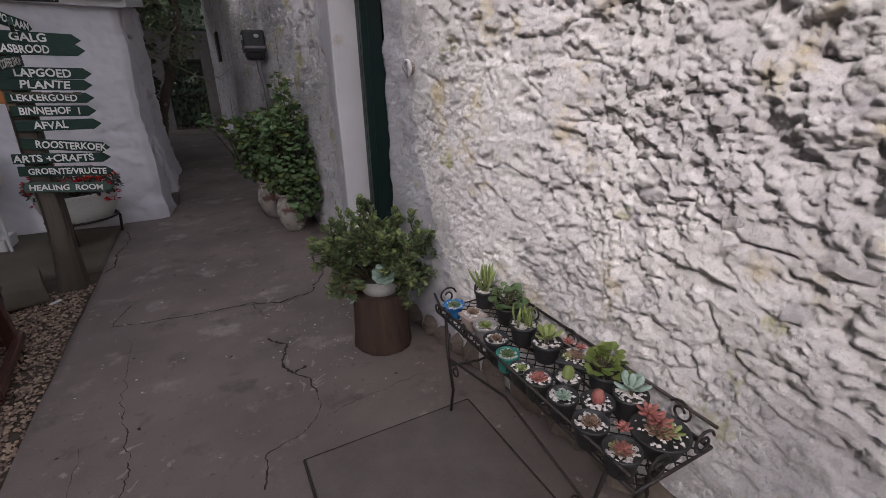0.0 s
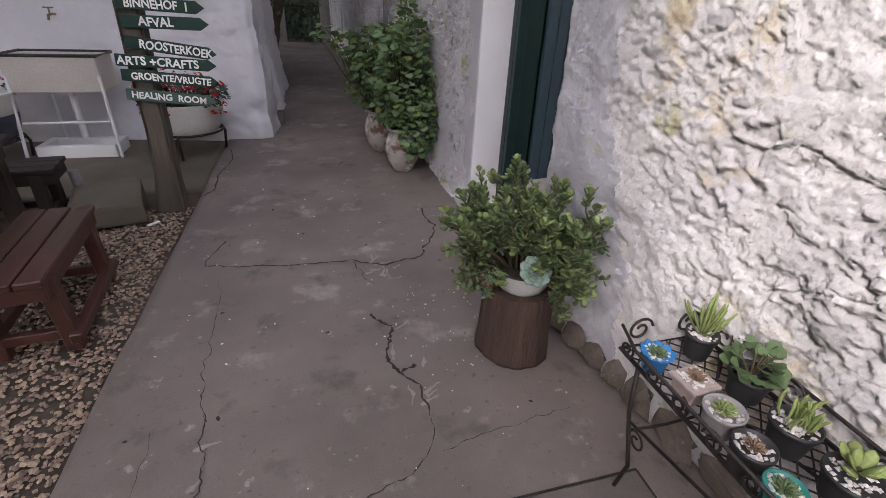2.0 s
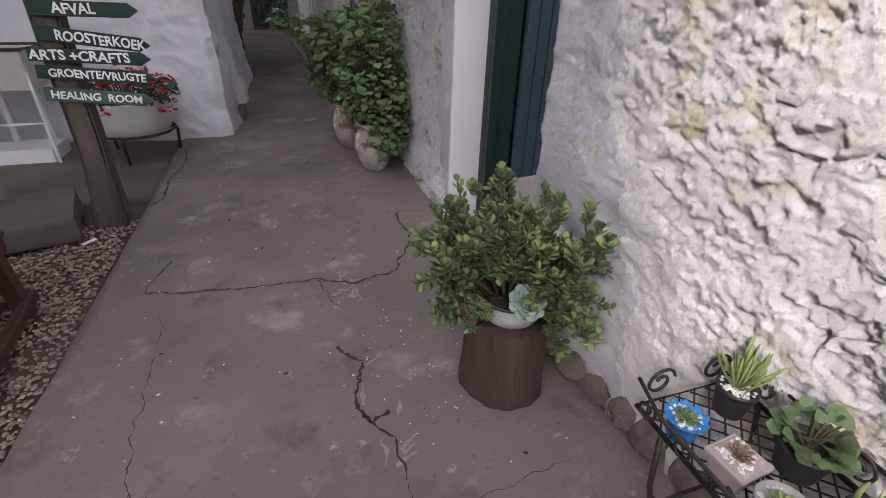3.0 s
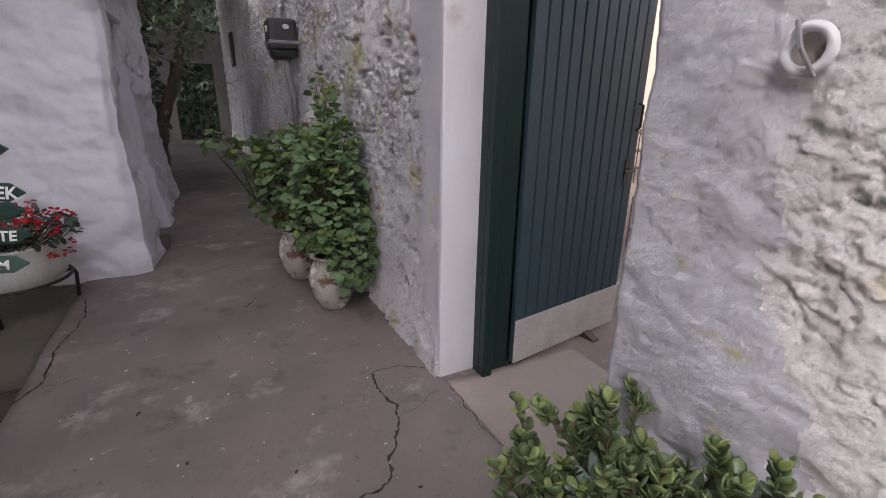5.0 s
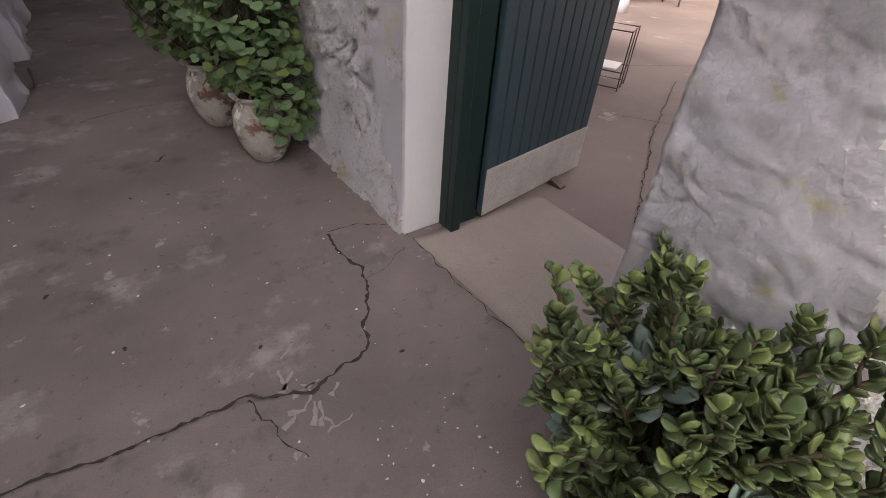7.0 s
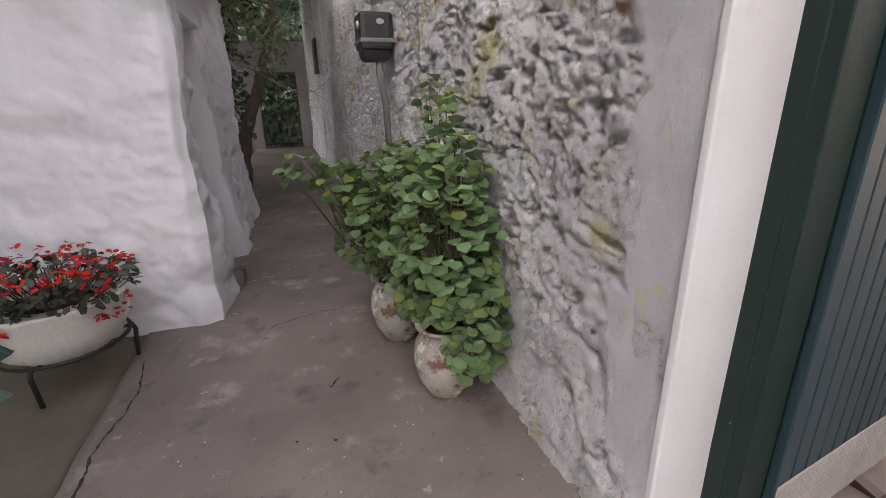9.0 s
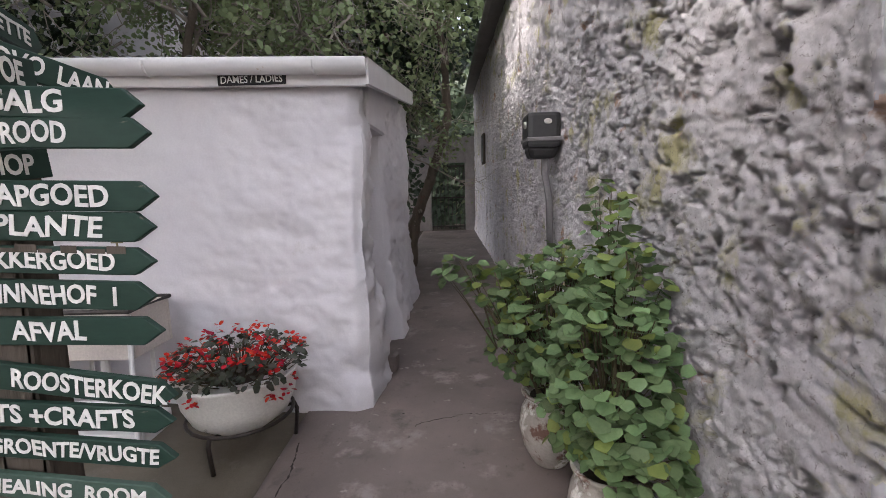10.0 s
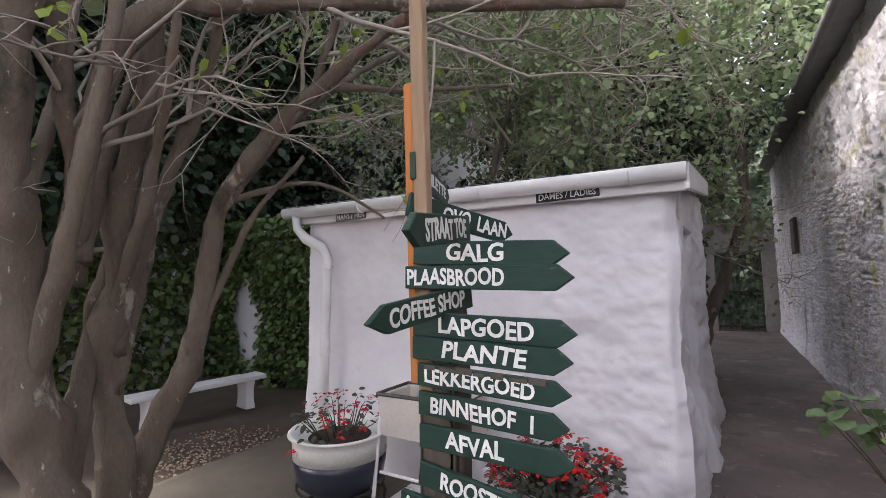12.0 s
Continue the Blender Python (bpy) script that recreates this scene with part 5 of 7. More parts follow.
def small_pot(kind, at, r, h, mat, label, plant, seed, mulch=M_CHIP):
    pot = thing("potted_succulent", at, label, "potted plant", "succulents on the rack", rz=seed * 37)
    g = np.random.default_rng(seed)
    if kind == "square":
        V, F = box(2 * r, 2 * r, h, 0.006)
        V[:, :2] *= (0.80 + 0.20 * V[:, 2:3] / h)
        mk(V, F, "pot", mat, pot)
        mk(*move(box(2 * r + 0.012, 2 * r + 0.012, 0.014, 0.003), 0, 0, h - 0.018), "rim", mat, pot)
    elif kind == "frill":
        V, F = lathe([(r * 0.62, 0), (r * 0.72, 0.01), (r * 0.85, h * 0.7), (r * 1.0, h * 0.92), (r * 1.12, h), (r * 1.06, h * 0.98), (r * 0.86, h * 0.9), (0.01, h * 0.88)], 30)
        a = np.arctan2(V[:, 1], V[:, 0])
        V[:, :2] *= (1 + 0.07 * np.sin(a * 10) * smoothstep(0.75 * h, h, V[:, 2]))[:, None]
        V[:, 2] += 0.006 * np.sin(a * 10) * smoothstep(0.85 * h, h, V[:, 2])
        mk(V, F, "pot", mat, pot, smooth=True)
    else:
        mk(*lathe([(r * 0.74, 0), (r * 0.76, 0.004), (r * 0.94, h * 0.8), (r * 0.94, h * 0.82), (r * 1.03, h * 0.83), (r * 1.04, h), (r * 0.97, h), (r * 0.93, h * 0.88), (0.01, h * 0.86)], 26), "pot", mat, pot, smooth=True)
    z = h + 0.001 if kind == "square" else h - 0.010
    chips(pot, r * 0.95, z, seed, mulch, kind == "square")
    if plant in ("red", "lime", "green", "bronze", "blue", "orange"):
        m = {"red": M_REDSUC, "lime": M_LIME, "green": M_MIDSUC, "bronze": M_BROWNSUC, "blue": M_ECHEV, "orange": M_BROWNSUC}[plant]
        rosette(pot, (0, 0, z), r * g.uniform(0.50, 0.72), m, 4, 9)
        if plant == "orange":
            for i in range(3):
                rosette(pot, (g.uniform(-0.03, 0.03), g.uniform(-0.03, 0.03), z + 0.03 * i), r * 0.5, M_REDSUC if i else M_LIME, 3, 7)
    elif plant == "spiky":
        poses = [place((g.normal(0, 0.55), g.normal(0, 0.55), 1.0), (g.normal(0, 0.008), g.normal(0, 0.008), z), g.uniform(0.09, 0.17)) for _ in range(28)]
        foliage(pot, poses, SPIKE, M_LIME, "leaf", 28)
    elif plant == "zebra":
        poses = [place((g.normal(0, 0.28), g.normal(0, 0.28), 1.0), (g.uniform(-0.5, 0.5) * r, g.uniform(-0.5, 0.5) * r, z), g.uniform(0.05, 0.085)) for _ in range(24)]
        foliage(pot, poses, SPIKE[0] * np.array([1, 2.0, 2.0]) if False else (np.asarray(SPIKE[0]) * np.array([1, 2.2, 2.2]), SPIKE[1]), M_LIME, "leaf", 24)
    elif plant == "bushy":
        poses = []
        for _ in range(70):
            v = Vector((g.normal(0, 1), g.normal(0, 1), abs(g.normal(0, 0.8)))).normalized() * g.uniform(0.55, 1.05)
            poses.append(place((v.x, v.y, v.z * 0.5 + 0.1), (v.x * r * 1.0, v.y * r * 1.0, z + 0.02 + v.z * 0.085), g.uniform(0.026, 0.042), g.uniform(-30, 30)))
        foliage(pot, poses, ROUND_LEAF, M_GERY if seed > 10 else M_GER, "leaf", 70)
        mk(*join(*[tube([(0, 0, z - 0.01), (g.normal(0, 0.03), g.normal(0, 0.03), z + 0.08)], 0.003, 5) for _ in range(8)]), "stem", M_STEM, pot)
    elif plant == "paddles":
        poses = [place((math.cos(a), math.sin(a), e), (0, 0, z + 0.02), 0.072 * (1.15 - 0.3 * e)) for a, e in [(i * 2.4, 0.25 + 0.12 * i) for i in range(9)]]
        foliage(pot, poses, (np.asarray(SUC_LEAF[0]) * np.array([1, 1.3, 0.8]), SUC_LEAF[1]), M_LIME if seed % 2 else M_ECHEV, "leaf", 9)
        mk(*tube([(0, 0, z - 0.01), (0, 0, z + 0.035)], 0.006, 6), "stem", M_STEM, pot)
    elif plant == "cactus":
        V, F = lathe([(0.012, z - 0.005), (0.020, z + 0.012), (0.021, z + 0.03), (0.014, z + 0.048), (0.002, z + 0.054)], 24)
        a = np.arctan2(V[:, 1], V[:, 0])
        V[:, :2] *= (1 + 0.10 * np.cos(8 * a))[:, None]
        mk(V, F, "cactus", M_LIME if seed % 2 else M_REDSUC, pot, smooth=True)
    return pot


TOPZ = RZ + 0.005
BLK = "black pot on the rack, "
POTS = [
    ("round", 1.01, 1.66, 0.052, 0.095, M_BLACKP, BLK + "spiky green succulent in white chips", "spiky"),
    ("frill", 0.815, 1.63, 0.048, 0.075, M_BLUEFRILL, "frilled bright blue glazed pot with small green rosette", "green"),
    ("square", 0.845, 1.50, 0.046, 0.080, M_PINKPOT, "pale clay pot with a bronze rosette on the iron rack", "bronze"),
    ("round", 1.02, 1.47, 0.062, 0.090, M_BLACKP, BLK + "bushy round green leaves", "bushy"),
    ("round", 0.835, 1.38, 0.054, 0.085, M_GREYPOT, "grey cement pot with lime rosette and pale chips", "lime"),
    ("round", 0.815, 1.265, 0.052, 0.085, M_BLACKP, BLK + "mixed pebbles and a small rosette", "bronze"),
    ("round", 0.975, 1.29, 0.060, 0.095, M_BLACKP, BLK + "striped upright green spikes", "zebra"),
    ("round", 0.80, 1.16, 0.046, 0.075, M_TEAL, "teal plastic pot with white chips and small rosette", "green"),
    ("round", 0.98, 1.14, 0.062, 0.085, M_BLACKP, BLK + "broad grey-green paddle leaves", "paddles"),
    ("round", 0.795, 1.065, 0.044, 0.070, M_BLACKP, BLK + "small lime rosette", "lime"),
    ("square", 1.01, 1.01, 0.052, 0.075, M_BLACKP, "square black pot with a red-green rosette in white chips", "orange"),
    ("round", 0.80, 0.97, 0.052, 0.085, M_BLACKP, BLK + "red rosette in white chips", "red"),
    ("round", 0.895, 0.92, 0.048, 0.085, M_BLACKP, BLK + "lime green cactus in white chips", "cactus"),
    ("round", 0.81, 0.85, 0.052, 0.085, M_BLACKP, BLK + "grey rosette in white chips", "blue"),
    ("round", 1.03, 0.88, 0.058, 0.085, M_BLACKP, BLK + "tall yellow-green bushy succulent", "bushy"),
    ("round", 0.90, 0.78, 0.056, 0.075, M_BLACKP, BLK + "pink cactus in white chips", "cactus"),
    ("round", 0.80, 0.71, 0.056, 0.085, M_BLACKP, BLK + "bronze rosette in white chips", "bronze"),
    ("round", 1.01, 0.74, 0.058, 0.090, M_BLACKP, BLK + "open green paddle rosette", "paddles"),
    ("round", 0.80, 0.585, 0.056, 0.080, M_BLACKP, BLK + "orange-tipped rosette in white chips", "orange"),
    ("round", 0.97, 0.59, 0.088, 0.070, M_BLACKP, "wide dark bowl with orange and grey succulents", "orange"),
]
for i, (kind, x, y, r, h, m, lab, plant) in enumerate(POTS):
    small_pot(kind, (x, y, TOPZ), r, h, m, lab, plant, i + 3, M_CHIP if i not in (3, 14) else M_EARTH)

# drain cover by the rack
cover = thing("drain_cover", (0.45, 0.98, 0.004), "flat dark grey concrete slab cover set in the path", "cover")
V, F = box(0.84, 1.24, 0.014, 0.004, 1, 0, 5)
V[:, 2] += 0.003 * fbm(V[:, 0] * 9, V[:, 1] * 9, 5, 3)
mk(V, F, "slab", M_SLAB, cover)
for sx, sy, x, y in ((0.86, 0.012, 0, 0.627), (0.012, 1.25, -0.427, 0), (0.012, 1.25, 0.427, 0)):
    mk(*move(box(sx, sy, 0.006, 0.001), x, y, 0.001), "dirt_joint", M_DIRT, cover, "dark dirt-filled joint")

# ---- geraniums in urns ----
def urn(at, s, seed):
    ob = thing("geranium_urn", at, "mossy pale cement urn with bushy green geranium against the wall", "potted plant", "urns by the rough wall")
    mk(*lathe([(0.085 * s, 0), (0.10 * s, 0.01), (0.15 * s, 0.10 * s), (0.178 * s, 0.22 * s), (0.165 * s, 0.32 * s), (0.13 * s, 0.385 * s), (0.135 * s, 0.40 * s), (0.165 * s, 0.42 * s), (0.165 * s, 0.435 * s), (0.14 * s, 0.43 * s), (0.115 * s, 0.40 * s), (0.01, 0.39 * s)], 30, 0.008, seed), "urn", M_TERRA, ob, smooth=True)
    mk(*lathe([(0.001, 0.405 * s), (0.118 * s, 0.402 * s)], 16), "soil", M_EARTH, ob)
    return ob


def geranium(ob, blobs, count, seed, young):
    g = np.random.default_rng(seed)
    base = np.array(ob.matrix_basis.translation)
    old, new_leaf, stalks = [], [], []
    tops = []
    w = np.array([b[6] for b in blobs], float)
    w /= w.sum()
    for i in range(count):
        b = blobs[g.choice(len(blobs), p=w)]
        v = g.normal(0, 1, 3)
        v /= np.linalg.norm(v)
        rad = g.uniform(0.62, 1.05) ** 0.6
        p = np.array(b[:3]) + v * np.array(b[3:6]) * rad
        if p[0] > float(wall_b_face(np.array(p[1]))) - 0.05:
            p[0] = float(wall_b_face(np.array(p[1]))) - 0.05 - g.uniform(0, 0.1)
        d = v * np.array([1, 1, 0.3]) + np.array([-0.15, -0.15, g.uniform(-0.75, 0.25)]) + g.normal(0, 0.4, 3)
        size = g.uniform(0.045, 0.085)
        m = place(d, p - base, size, g.uniform(-35, 35))
        (new_leaf if g.uniform() < (young if p[2] < 1.35 else 0.5) else old).append(m)
        if i % 5 == 0:
            c = np.array(b[:3]) * 0.6 + base * 0.4
            c[2] = max(0.42, min(c[2], p[2]))
            stalks.append(tube([c - base, (c * 0.4 + p * 0.6) - base + (0, 0, 0.02), p - base], [0.004, 0.003, 0.0018], 5))
    for b in blobs:
        c0 = base + (g.normal(0, 0.04), g.normal(0, 0.04), 0.38)
        tgt = np.array(b[:3]) + (0, 0, b[5] * 0.7)
        mid = (c0 + tgt) / 2 + g.normal(0, 0.04, 3)
        stalks.append(tube([c0 - base, mid - base, tgt - base], [0.010, 0.008, 0.004], 6))
    mk(*join(*stalks), "stem", M_STEM, ob, smooth=True)
    g.shuffle(old)
    foliage(ob, old, ROUND_LEAF, M_GER, "leaf", 170, "leaves")
    foliage(ob, new_leaf, ROUND_LEAF, M_GERY, "leaf", 60, "young_leaves")


u1 = urn((0.66, 5.17, 0), 1.0, 4)
geranium(u1, [(0.68, 5.20, 0.86, 0.24, 0.30, 0.42, 5), (0.76, 5.02, 0.50, 0.16, 0.16, 0.30, 2.2), (0.76, 5.55, 1.42, 0.10, 0.14, 0.28, 0.8), (0.78, 5.35, 1.2, 0.14, 0.2, 0.25, 1.0), (0.60, 5.35, 0.70, 0.2, 0.25, 0.30, 1.6)], 1350, 9, 0.10)
u2 = urn((0.55, 5.87, 0), 1.05, 7)
geranium(u2, [(0.55, 5.85, 0.95, 0.30, 0.36, 0.36, 4), (0.42, 6.1, 0.75, 0.22, 0.30, 0.30, 2), (0.22, 5.85, 1.12, 0.16, 0.12, 0.10, 0.5), (0.02, 5.88, 1.20, 0.12, 0.10, 0.08, 0.28), (0.72, 6.3, 0.95, 0.18, 0.4, 0.35, 1.6)], 1250, 13, 0.16)

METER_Y = 7.47

# ---- meter box, conduit, rusty stains, hook on the far wall ----
wx = float(wall_b_face(np.array(METER_Y)))
meter = thing("meter_box", (wx - 0.155, METER_Y, 1.985), "black plastic electricity meter box strapped to the rough wall", "meter box")
mk(*move(box(0.20, 0.32, 0.30, 0.03, 2), 0, 0, 0), "case", M_BLACKP, meter)
V, F = box(0.19, 0.26, 0.10, 0.03, 2)
V[:, :2] *= (0.8 + 0.2 * V[:, 2:3] / 0.1)
mk(*move((V, F), 0, 0, -0.09), "lower_case", M_BLACKP, meter)
mk(*move(box(0.212, 0.34, 0.035, 0.006), 0, 0, 0.055), "strap", M_GUTTER, meter, "grey metal strap")
mk(*move(lathe([(0.03, 0), (0.03, 0.012), (0.018, 0.014), (0.001, 0.010)], 16), -0.10, -0.07, 0.20, 0, -90, 0), "dial", M_STEEL, meter)
mk(*move(lathe([(0.024, 0), (0.022, 0.01), (0.001, 0.010)], 16), 0.02, -0.16, 0.22, 90, 0, 0), "dial", M_STEEL, meter)
for dy in (-0.04, 0.05):
    mk(*tube([(0.02, dy, -0.08), (0.02, dy, -0.22), (0.05, dy * 0.4, -0.45), (0.06, dy * 0.3, -0.95)], 0.022 if dy < 0 else 0.012, 8), "conduit", M_GUTTER if dy < 0 else M_PALE, meter, smooth=True)
meter.matrix_basis = meter.matrix_basis @ Matrix.Diagonal((1.45, 1.05, 1.0, 1.0))
win = thing("window_far", (float(wall_b_face(np.array(15.2))) - 0.04, 15.2, 2.15), "small dark window high in the long house wall", "window", kind="structure")
mk(*move(box(0.06, 0.7, 0.75, 0.01), 0, 0, 0), "window_frame", M_POST, win)
mk(*move(box(0.02, 0.58, 0.62, 0.0), -0.028, 0, 0.06), "pane", M_BLACKSIGN, win)

# white tyre-like ring on the east wall
ringo = thing("wall_ring", (float(wall_a_face(np.array(2.44))) - 0.035, 2.445, 1.66), "chipped white painted ring holder fixed to the wall", "wall fitting")
V = []
R = [(0.048 * math.cos(a), 0.048 * math.sin(a)) for a in np.linspace(0, 2 * math.pi, 25)]
mk(*tube([(0, y, z) for y, z in R], 0.012, 10, False), "ring", M_JAMB, ringo, smooth=True)
mk(*move(lathe([(0.001, 0), (0.042, 0.0), (0.042, 0.02), (0.001, 0.02)], 20), 0.02, 0, 0, 0, 90, 0), "back_plate", M_TERRA, ringo)
mk(*tube([(-0.01, -0.03, -0.06), (-0.03, 0.0, 0.0), (-0.01, 0.03, 0.06)], 0.006, 6), "bar", M_GUTTER, ringo)

ringo.matrix_basis = ringo.matrix_basis @ Matrix.Scale(0.84, 4)

# ---- things before the outbuilding ----
def plate(name, text, at, w, h):
    ob = thing(name, at, "black sign plate with white letters on the gutter board", "sign")
    mk(*move(box(w, 0.008, h, 0.004), 0, 0, -h / 2), "plate", M_BLACKSIGN, ob)
    lettering(text, h * 0.62, M_LETTER, ob, (0, -0.005, 0), 0.01, 1.0, 0, 0, 0, w * 0.90)
    return ob


plate("toilet_sign", "DAMES / LADIES", (-1.47, TY0 - 0.112, 2.50), 0.51, 0.085)
plate("toilet_sign", "MANS / MEN", (-3.80, TY0 - 0.112, 2.56), 0.44, 0.085)
tap = thing("wall_tap", (-2.62, TY0 - 0.09, 1.26), "small dull brass tap on the white wall", "tap")
mk(*tube([(0, 0.05, 0), (0, -0.06, 0), (0, -0.10, -0.01), (0, -0.115, -0.05)], 0.012, 8), "spout", M_BRASS, tap, smooth=True)
mk(*tube([(0, -0.05, 0), (0, -0.05, 0.06)], 0.007, 6), "stem", M_BRASS, tap)
mk(*tube([(-0.045, -0.05, 0.06), (0.045, -0.05, 0.06)], 0.007, 6), "lever", M_BRASS, tap)

sink = thing("wash_trough", (-2.50, 6.26, 0), "cream enamelled wash trough on a white pipe stand", "sink")
t0 = []
W2, D2 = 0.385, 0.20
for nm, sx, sy, sz, x, y, z in (("front", 2 * W2, 0.03, 0.32, 0, -D2, 0.62), ("back", 2 * W2, 0.03, 0.32, 0, D2, 0.62), ("end", 0.03, 2 * D2 - 0.034, 0.32, -W2 + 0.016, 0, 0.62), ("end", 0.03, 2 * D2 - 0.034, 0.32, W2 - 0.016, 0, 0.62), ("bottom", 2 * W2 - 0.06, 2 * D2 - 0.034, 0.03, 0, 0, 0.62)):
    mk(*move(box(sx, sy, sz, 0.006), x, y, z), nm, M_CREAM, sink)
mk(*tube([(-W2 - 0.01, -D2 - 0.01, 0.945), (W2 + 0.01, -D2 - 0.01, 0.945), (W2 + 0.01, D2 + 0.01, 0.945), (-W2 - 0.01, D2 + 0.01, 0.945), (-W2 - 0.01, -D2 - 0.01, 0.945)], 0.016, 8), "rim", M_RIM, sink)
for sx in (-1, 1):
    mk(*tube([(sx * (W2 - 0.02), -D2 + 0.02, 0.93), (sx * (W2 + 0.02), -D2 - 0.10, 0.0)], 0.016, 8), "leg", M_GLOSSW, sink)
    mk(*tube([(sx * (W2 - 0.15), D2 - 0.02, 0.62), (sx * (W2 - 0.15), D2 - 0.02, 0.0)], 0.016, 8), "leg", M_GLOSSW, sink)
mk(*tube([(-W2 + 0.02, -D2 + 0.02 - 0.05, 0.34), (W2 - 0.02, -D2 - 0.03, 0.34)], 0.012, 8), "cross_bar", M_GLOSSW, sink)
mk(*tube([(0.02, 0, 0.62), (0.02, 0, 0.14)], 0.03, 10), "waste_pipe", M_GLOSSW, sink)
gully = thing("drain_gully", (-2.50, 6.22, 0), "low white painted concrete drain gully under the trough", "drain")
for sx, sy, x, y in ((0.70, 0.07, 0, -0.16), (0.70, 0.07, 0, 0.16), (0.07, 0.246, -0.315, 0), (0.07, 0.246, 0.315, 0)):
    mk(*move(box(sx, sy, 0.13, 0.012, 2), x, y, -0.02), "kerb", M_GLOSSW, gully)
mk(*move(box(0.56, 0.246, 0.02, 0.002), 0, 0, 0.0), "grate", M_IRON, gully)


def planter_stand(parent_at, r, h, name="plant_stand"):
    st = thing(name, parent_at, "low black iron ring stand for a planter", "plant stand", "iron stands")
    mk(*tube([(r * math.cos(a), r * math.sin(a), h) for a in np.linspace(0, 2 * math.pi, 25)], 0.012, 8, False), "ring", M_IRON, st, smooth=True)
    for k in range(3):
        a = 0.4 + k * 2.094
        c, s = math.cos(a), math.sin(a)
        mk(*tube([(r * c * 1.0, r * s, h), (r * c * 1.06, r * s * 1.06, h - 0.05), (r * c * 1.0, r * s * 1.0, 0)], 0.014, 8), "leg", M_IRON, st, smooth=True)
        mk(*tube([(0, 0, h - 0.07), (r * c, r * s, h - 0.01)], 0.010, 6), "spoke", M_IRON, st)
    return st


def begonia(ob, r, z, seed, count, flowers, tall=0.22, sparse=False):
    g = np.random.default_rng(seed)
    leaves, petals, st = [], [], []
    for i in range(count):
        a, q = g.uniform(0, 6.28), math.sqrt(g.uniform(0, 1)) * r * 1.12
        zz = z + 0.03 + tall * g.uniform(0.1, 1.0) * (1.1 - 0.5 * (q / r) ** 2)
        p = (q * math.cos(a), q * math.sin(a), zz)
        leaves.append(place((math.cos(a) + g.normal(0, 0.5), math.sin(a) + g.normal(0, 0.5), g.normal(-0.1, 0.4)), p, g.uniform(0.05, 0.085), g.uniform(-40, 40)))
        if i % 4 == 0:
            st.append(tube([(p[0] * 0.5, p[1] * 0.5, z - 0.02), (p[0] * 0.85, p[1] * 0.85, zz - 0.04), p], [0.005, 0.004, 0.002], 5))
    for i in range(flowers):
        a, q = g.uniform(0, 6.28), math.sqrt(g.uniform(0.1, 1)) * r * 1.2
        zz = z + 0.05 + tall * g.uniform(0.35, 1.1) * (1.1 - 0.4 * (q / r) ** 2)
        if q > r * 1.05 and g.uniform() < 0.5:
            zz = z - g.uniform(-0.04, 0.06)
        c = np.array((q * math.cos(a), q * math.sin(a), zz))
        for k in range(5):
            b = k * 1.257 + g.uniform(0, 1)
            petals.append(place((math.cos(b), math.sin(b), g.normal(0.1, 0.5)), c + g.normal(0, 0.008, 3), g.uniform(0.026, 0.046), g.uniform(-40, 40)))
    mk(*join(*st), "stem", M_STEM, ob, smooth=True)
    foliage(ob, leaves, SIMPLE_LEAF, M_BEGLEAF, "leaf", 90, "leaves")
    foliage(ob, petals, IVY_LEAF, M_BEGFLOWER, "petal", 60, "petals")


stand1 = planter_stand((-1.45, 6.08, 0), 0.33, 0.24)
bowl = thing("begonia_bowl", (-1.45, 6.08, 0.165), "round white enamel bowl of red begonias on an iron stand", "potted plant")
mk(*lathe([(0.10, 0), (0.20, 0.015), (0.30, 0.09), (0.35, 0.20), (0.372, 0.345), (0.385, 0.365), (0.375, 0.375), (0.35, 0.35), (0.02, 0.33)], 44), "bowl", M_ENAMEL, bowl, smooth=True)
mk(*lathe([(0.001, 0.345), (0.35, 0.338)], 24), "soil", M_EARTH, bowl)
begonia(bowl, 0.36, 0.34, 5, 460, 95, 0.22)
stand2 = planter_stand((-3.27, 6.0, 0), 0.36, 0.20)
bluep = thing("begonia_pot", (-3.27, 6.0, 0.14), "white and dark blue enamel pot of sparse red begonias", "potted plant")
mk(*lathe([(0.16, 0), (0.26, 0.02), (0.35, 0.10), (0.38, 0.24), (0.385, 0.30)], 44), "pot_base", M_BLUEPOT, bluep, "dark blue-black glazed base", smooth=True)
mk(*lathe([(0.386, 0.302), (0.388, 0.42), (0.40, 0.47), (0.425, 0.485), (0.42, 0.50), (0.38, 0.49), (0.36, 0.44), (0.02, 0.42)], 44), "pot_rim", M_ENAMEL, bluep, "white enamel upper band", smooth=True)
mk(*lathe([(0.001, 0.44), (0.36, 0.432)], 24), "soil", M_EARTH, bluep)
begonia(bluep, 0.36, 0.44, 8, 110, 26, 0.34)

# concrete block with pipe stub by the post
blk = thing("concrete_block", (-1.74, 4.50, 0), "worn grey concrete block beside the signpost", "block", rz=16)
V, F = box(0.46, 0.62, 0.16, 0.03, 2, 0.012, 3)
mk(V, F, "block", M_MOSSC, blk)
stub = thing("pipe_stub", (-1.98, 4.72, 0), "short upright grey pipe stub in the ground", "pipe")
mk(*tube([(0, 0, -0.02), (-0.03, 0.01, 0.27)], 0.035, 12), "pipe", M_GUTTER, stub, smooth=True)
lighter = thing("white_scrap", (-1.40, 4.26, -0.02), "small white plastic scrap lying on gravel", "litter", rz=50)
mk(*box(0.09, 0.022, 0.014, 0.006, 2), "scrap", M_GLOSSW, lighter)

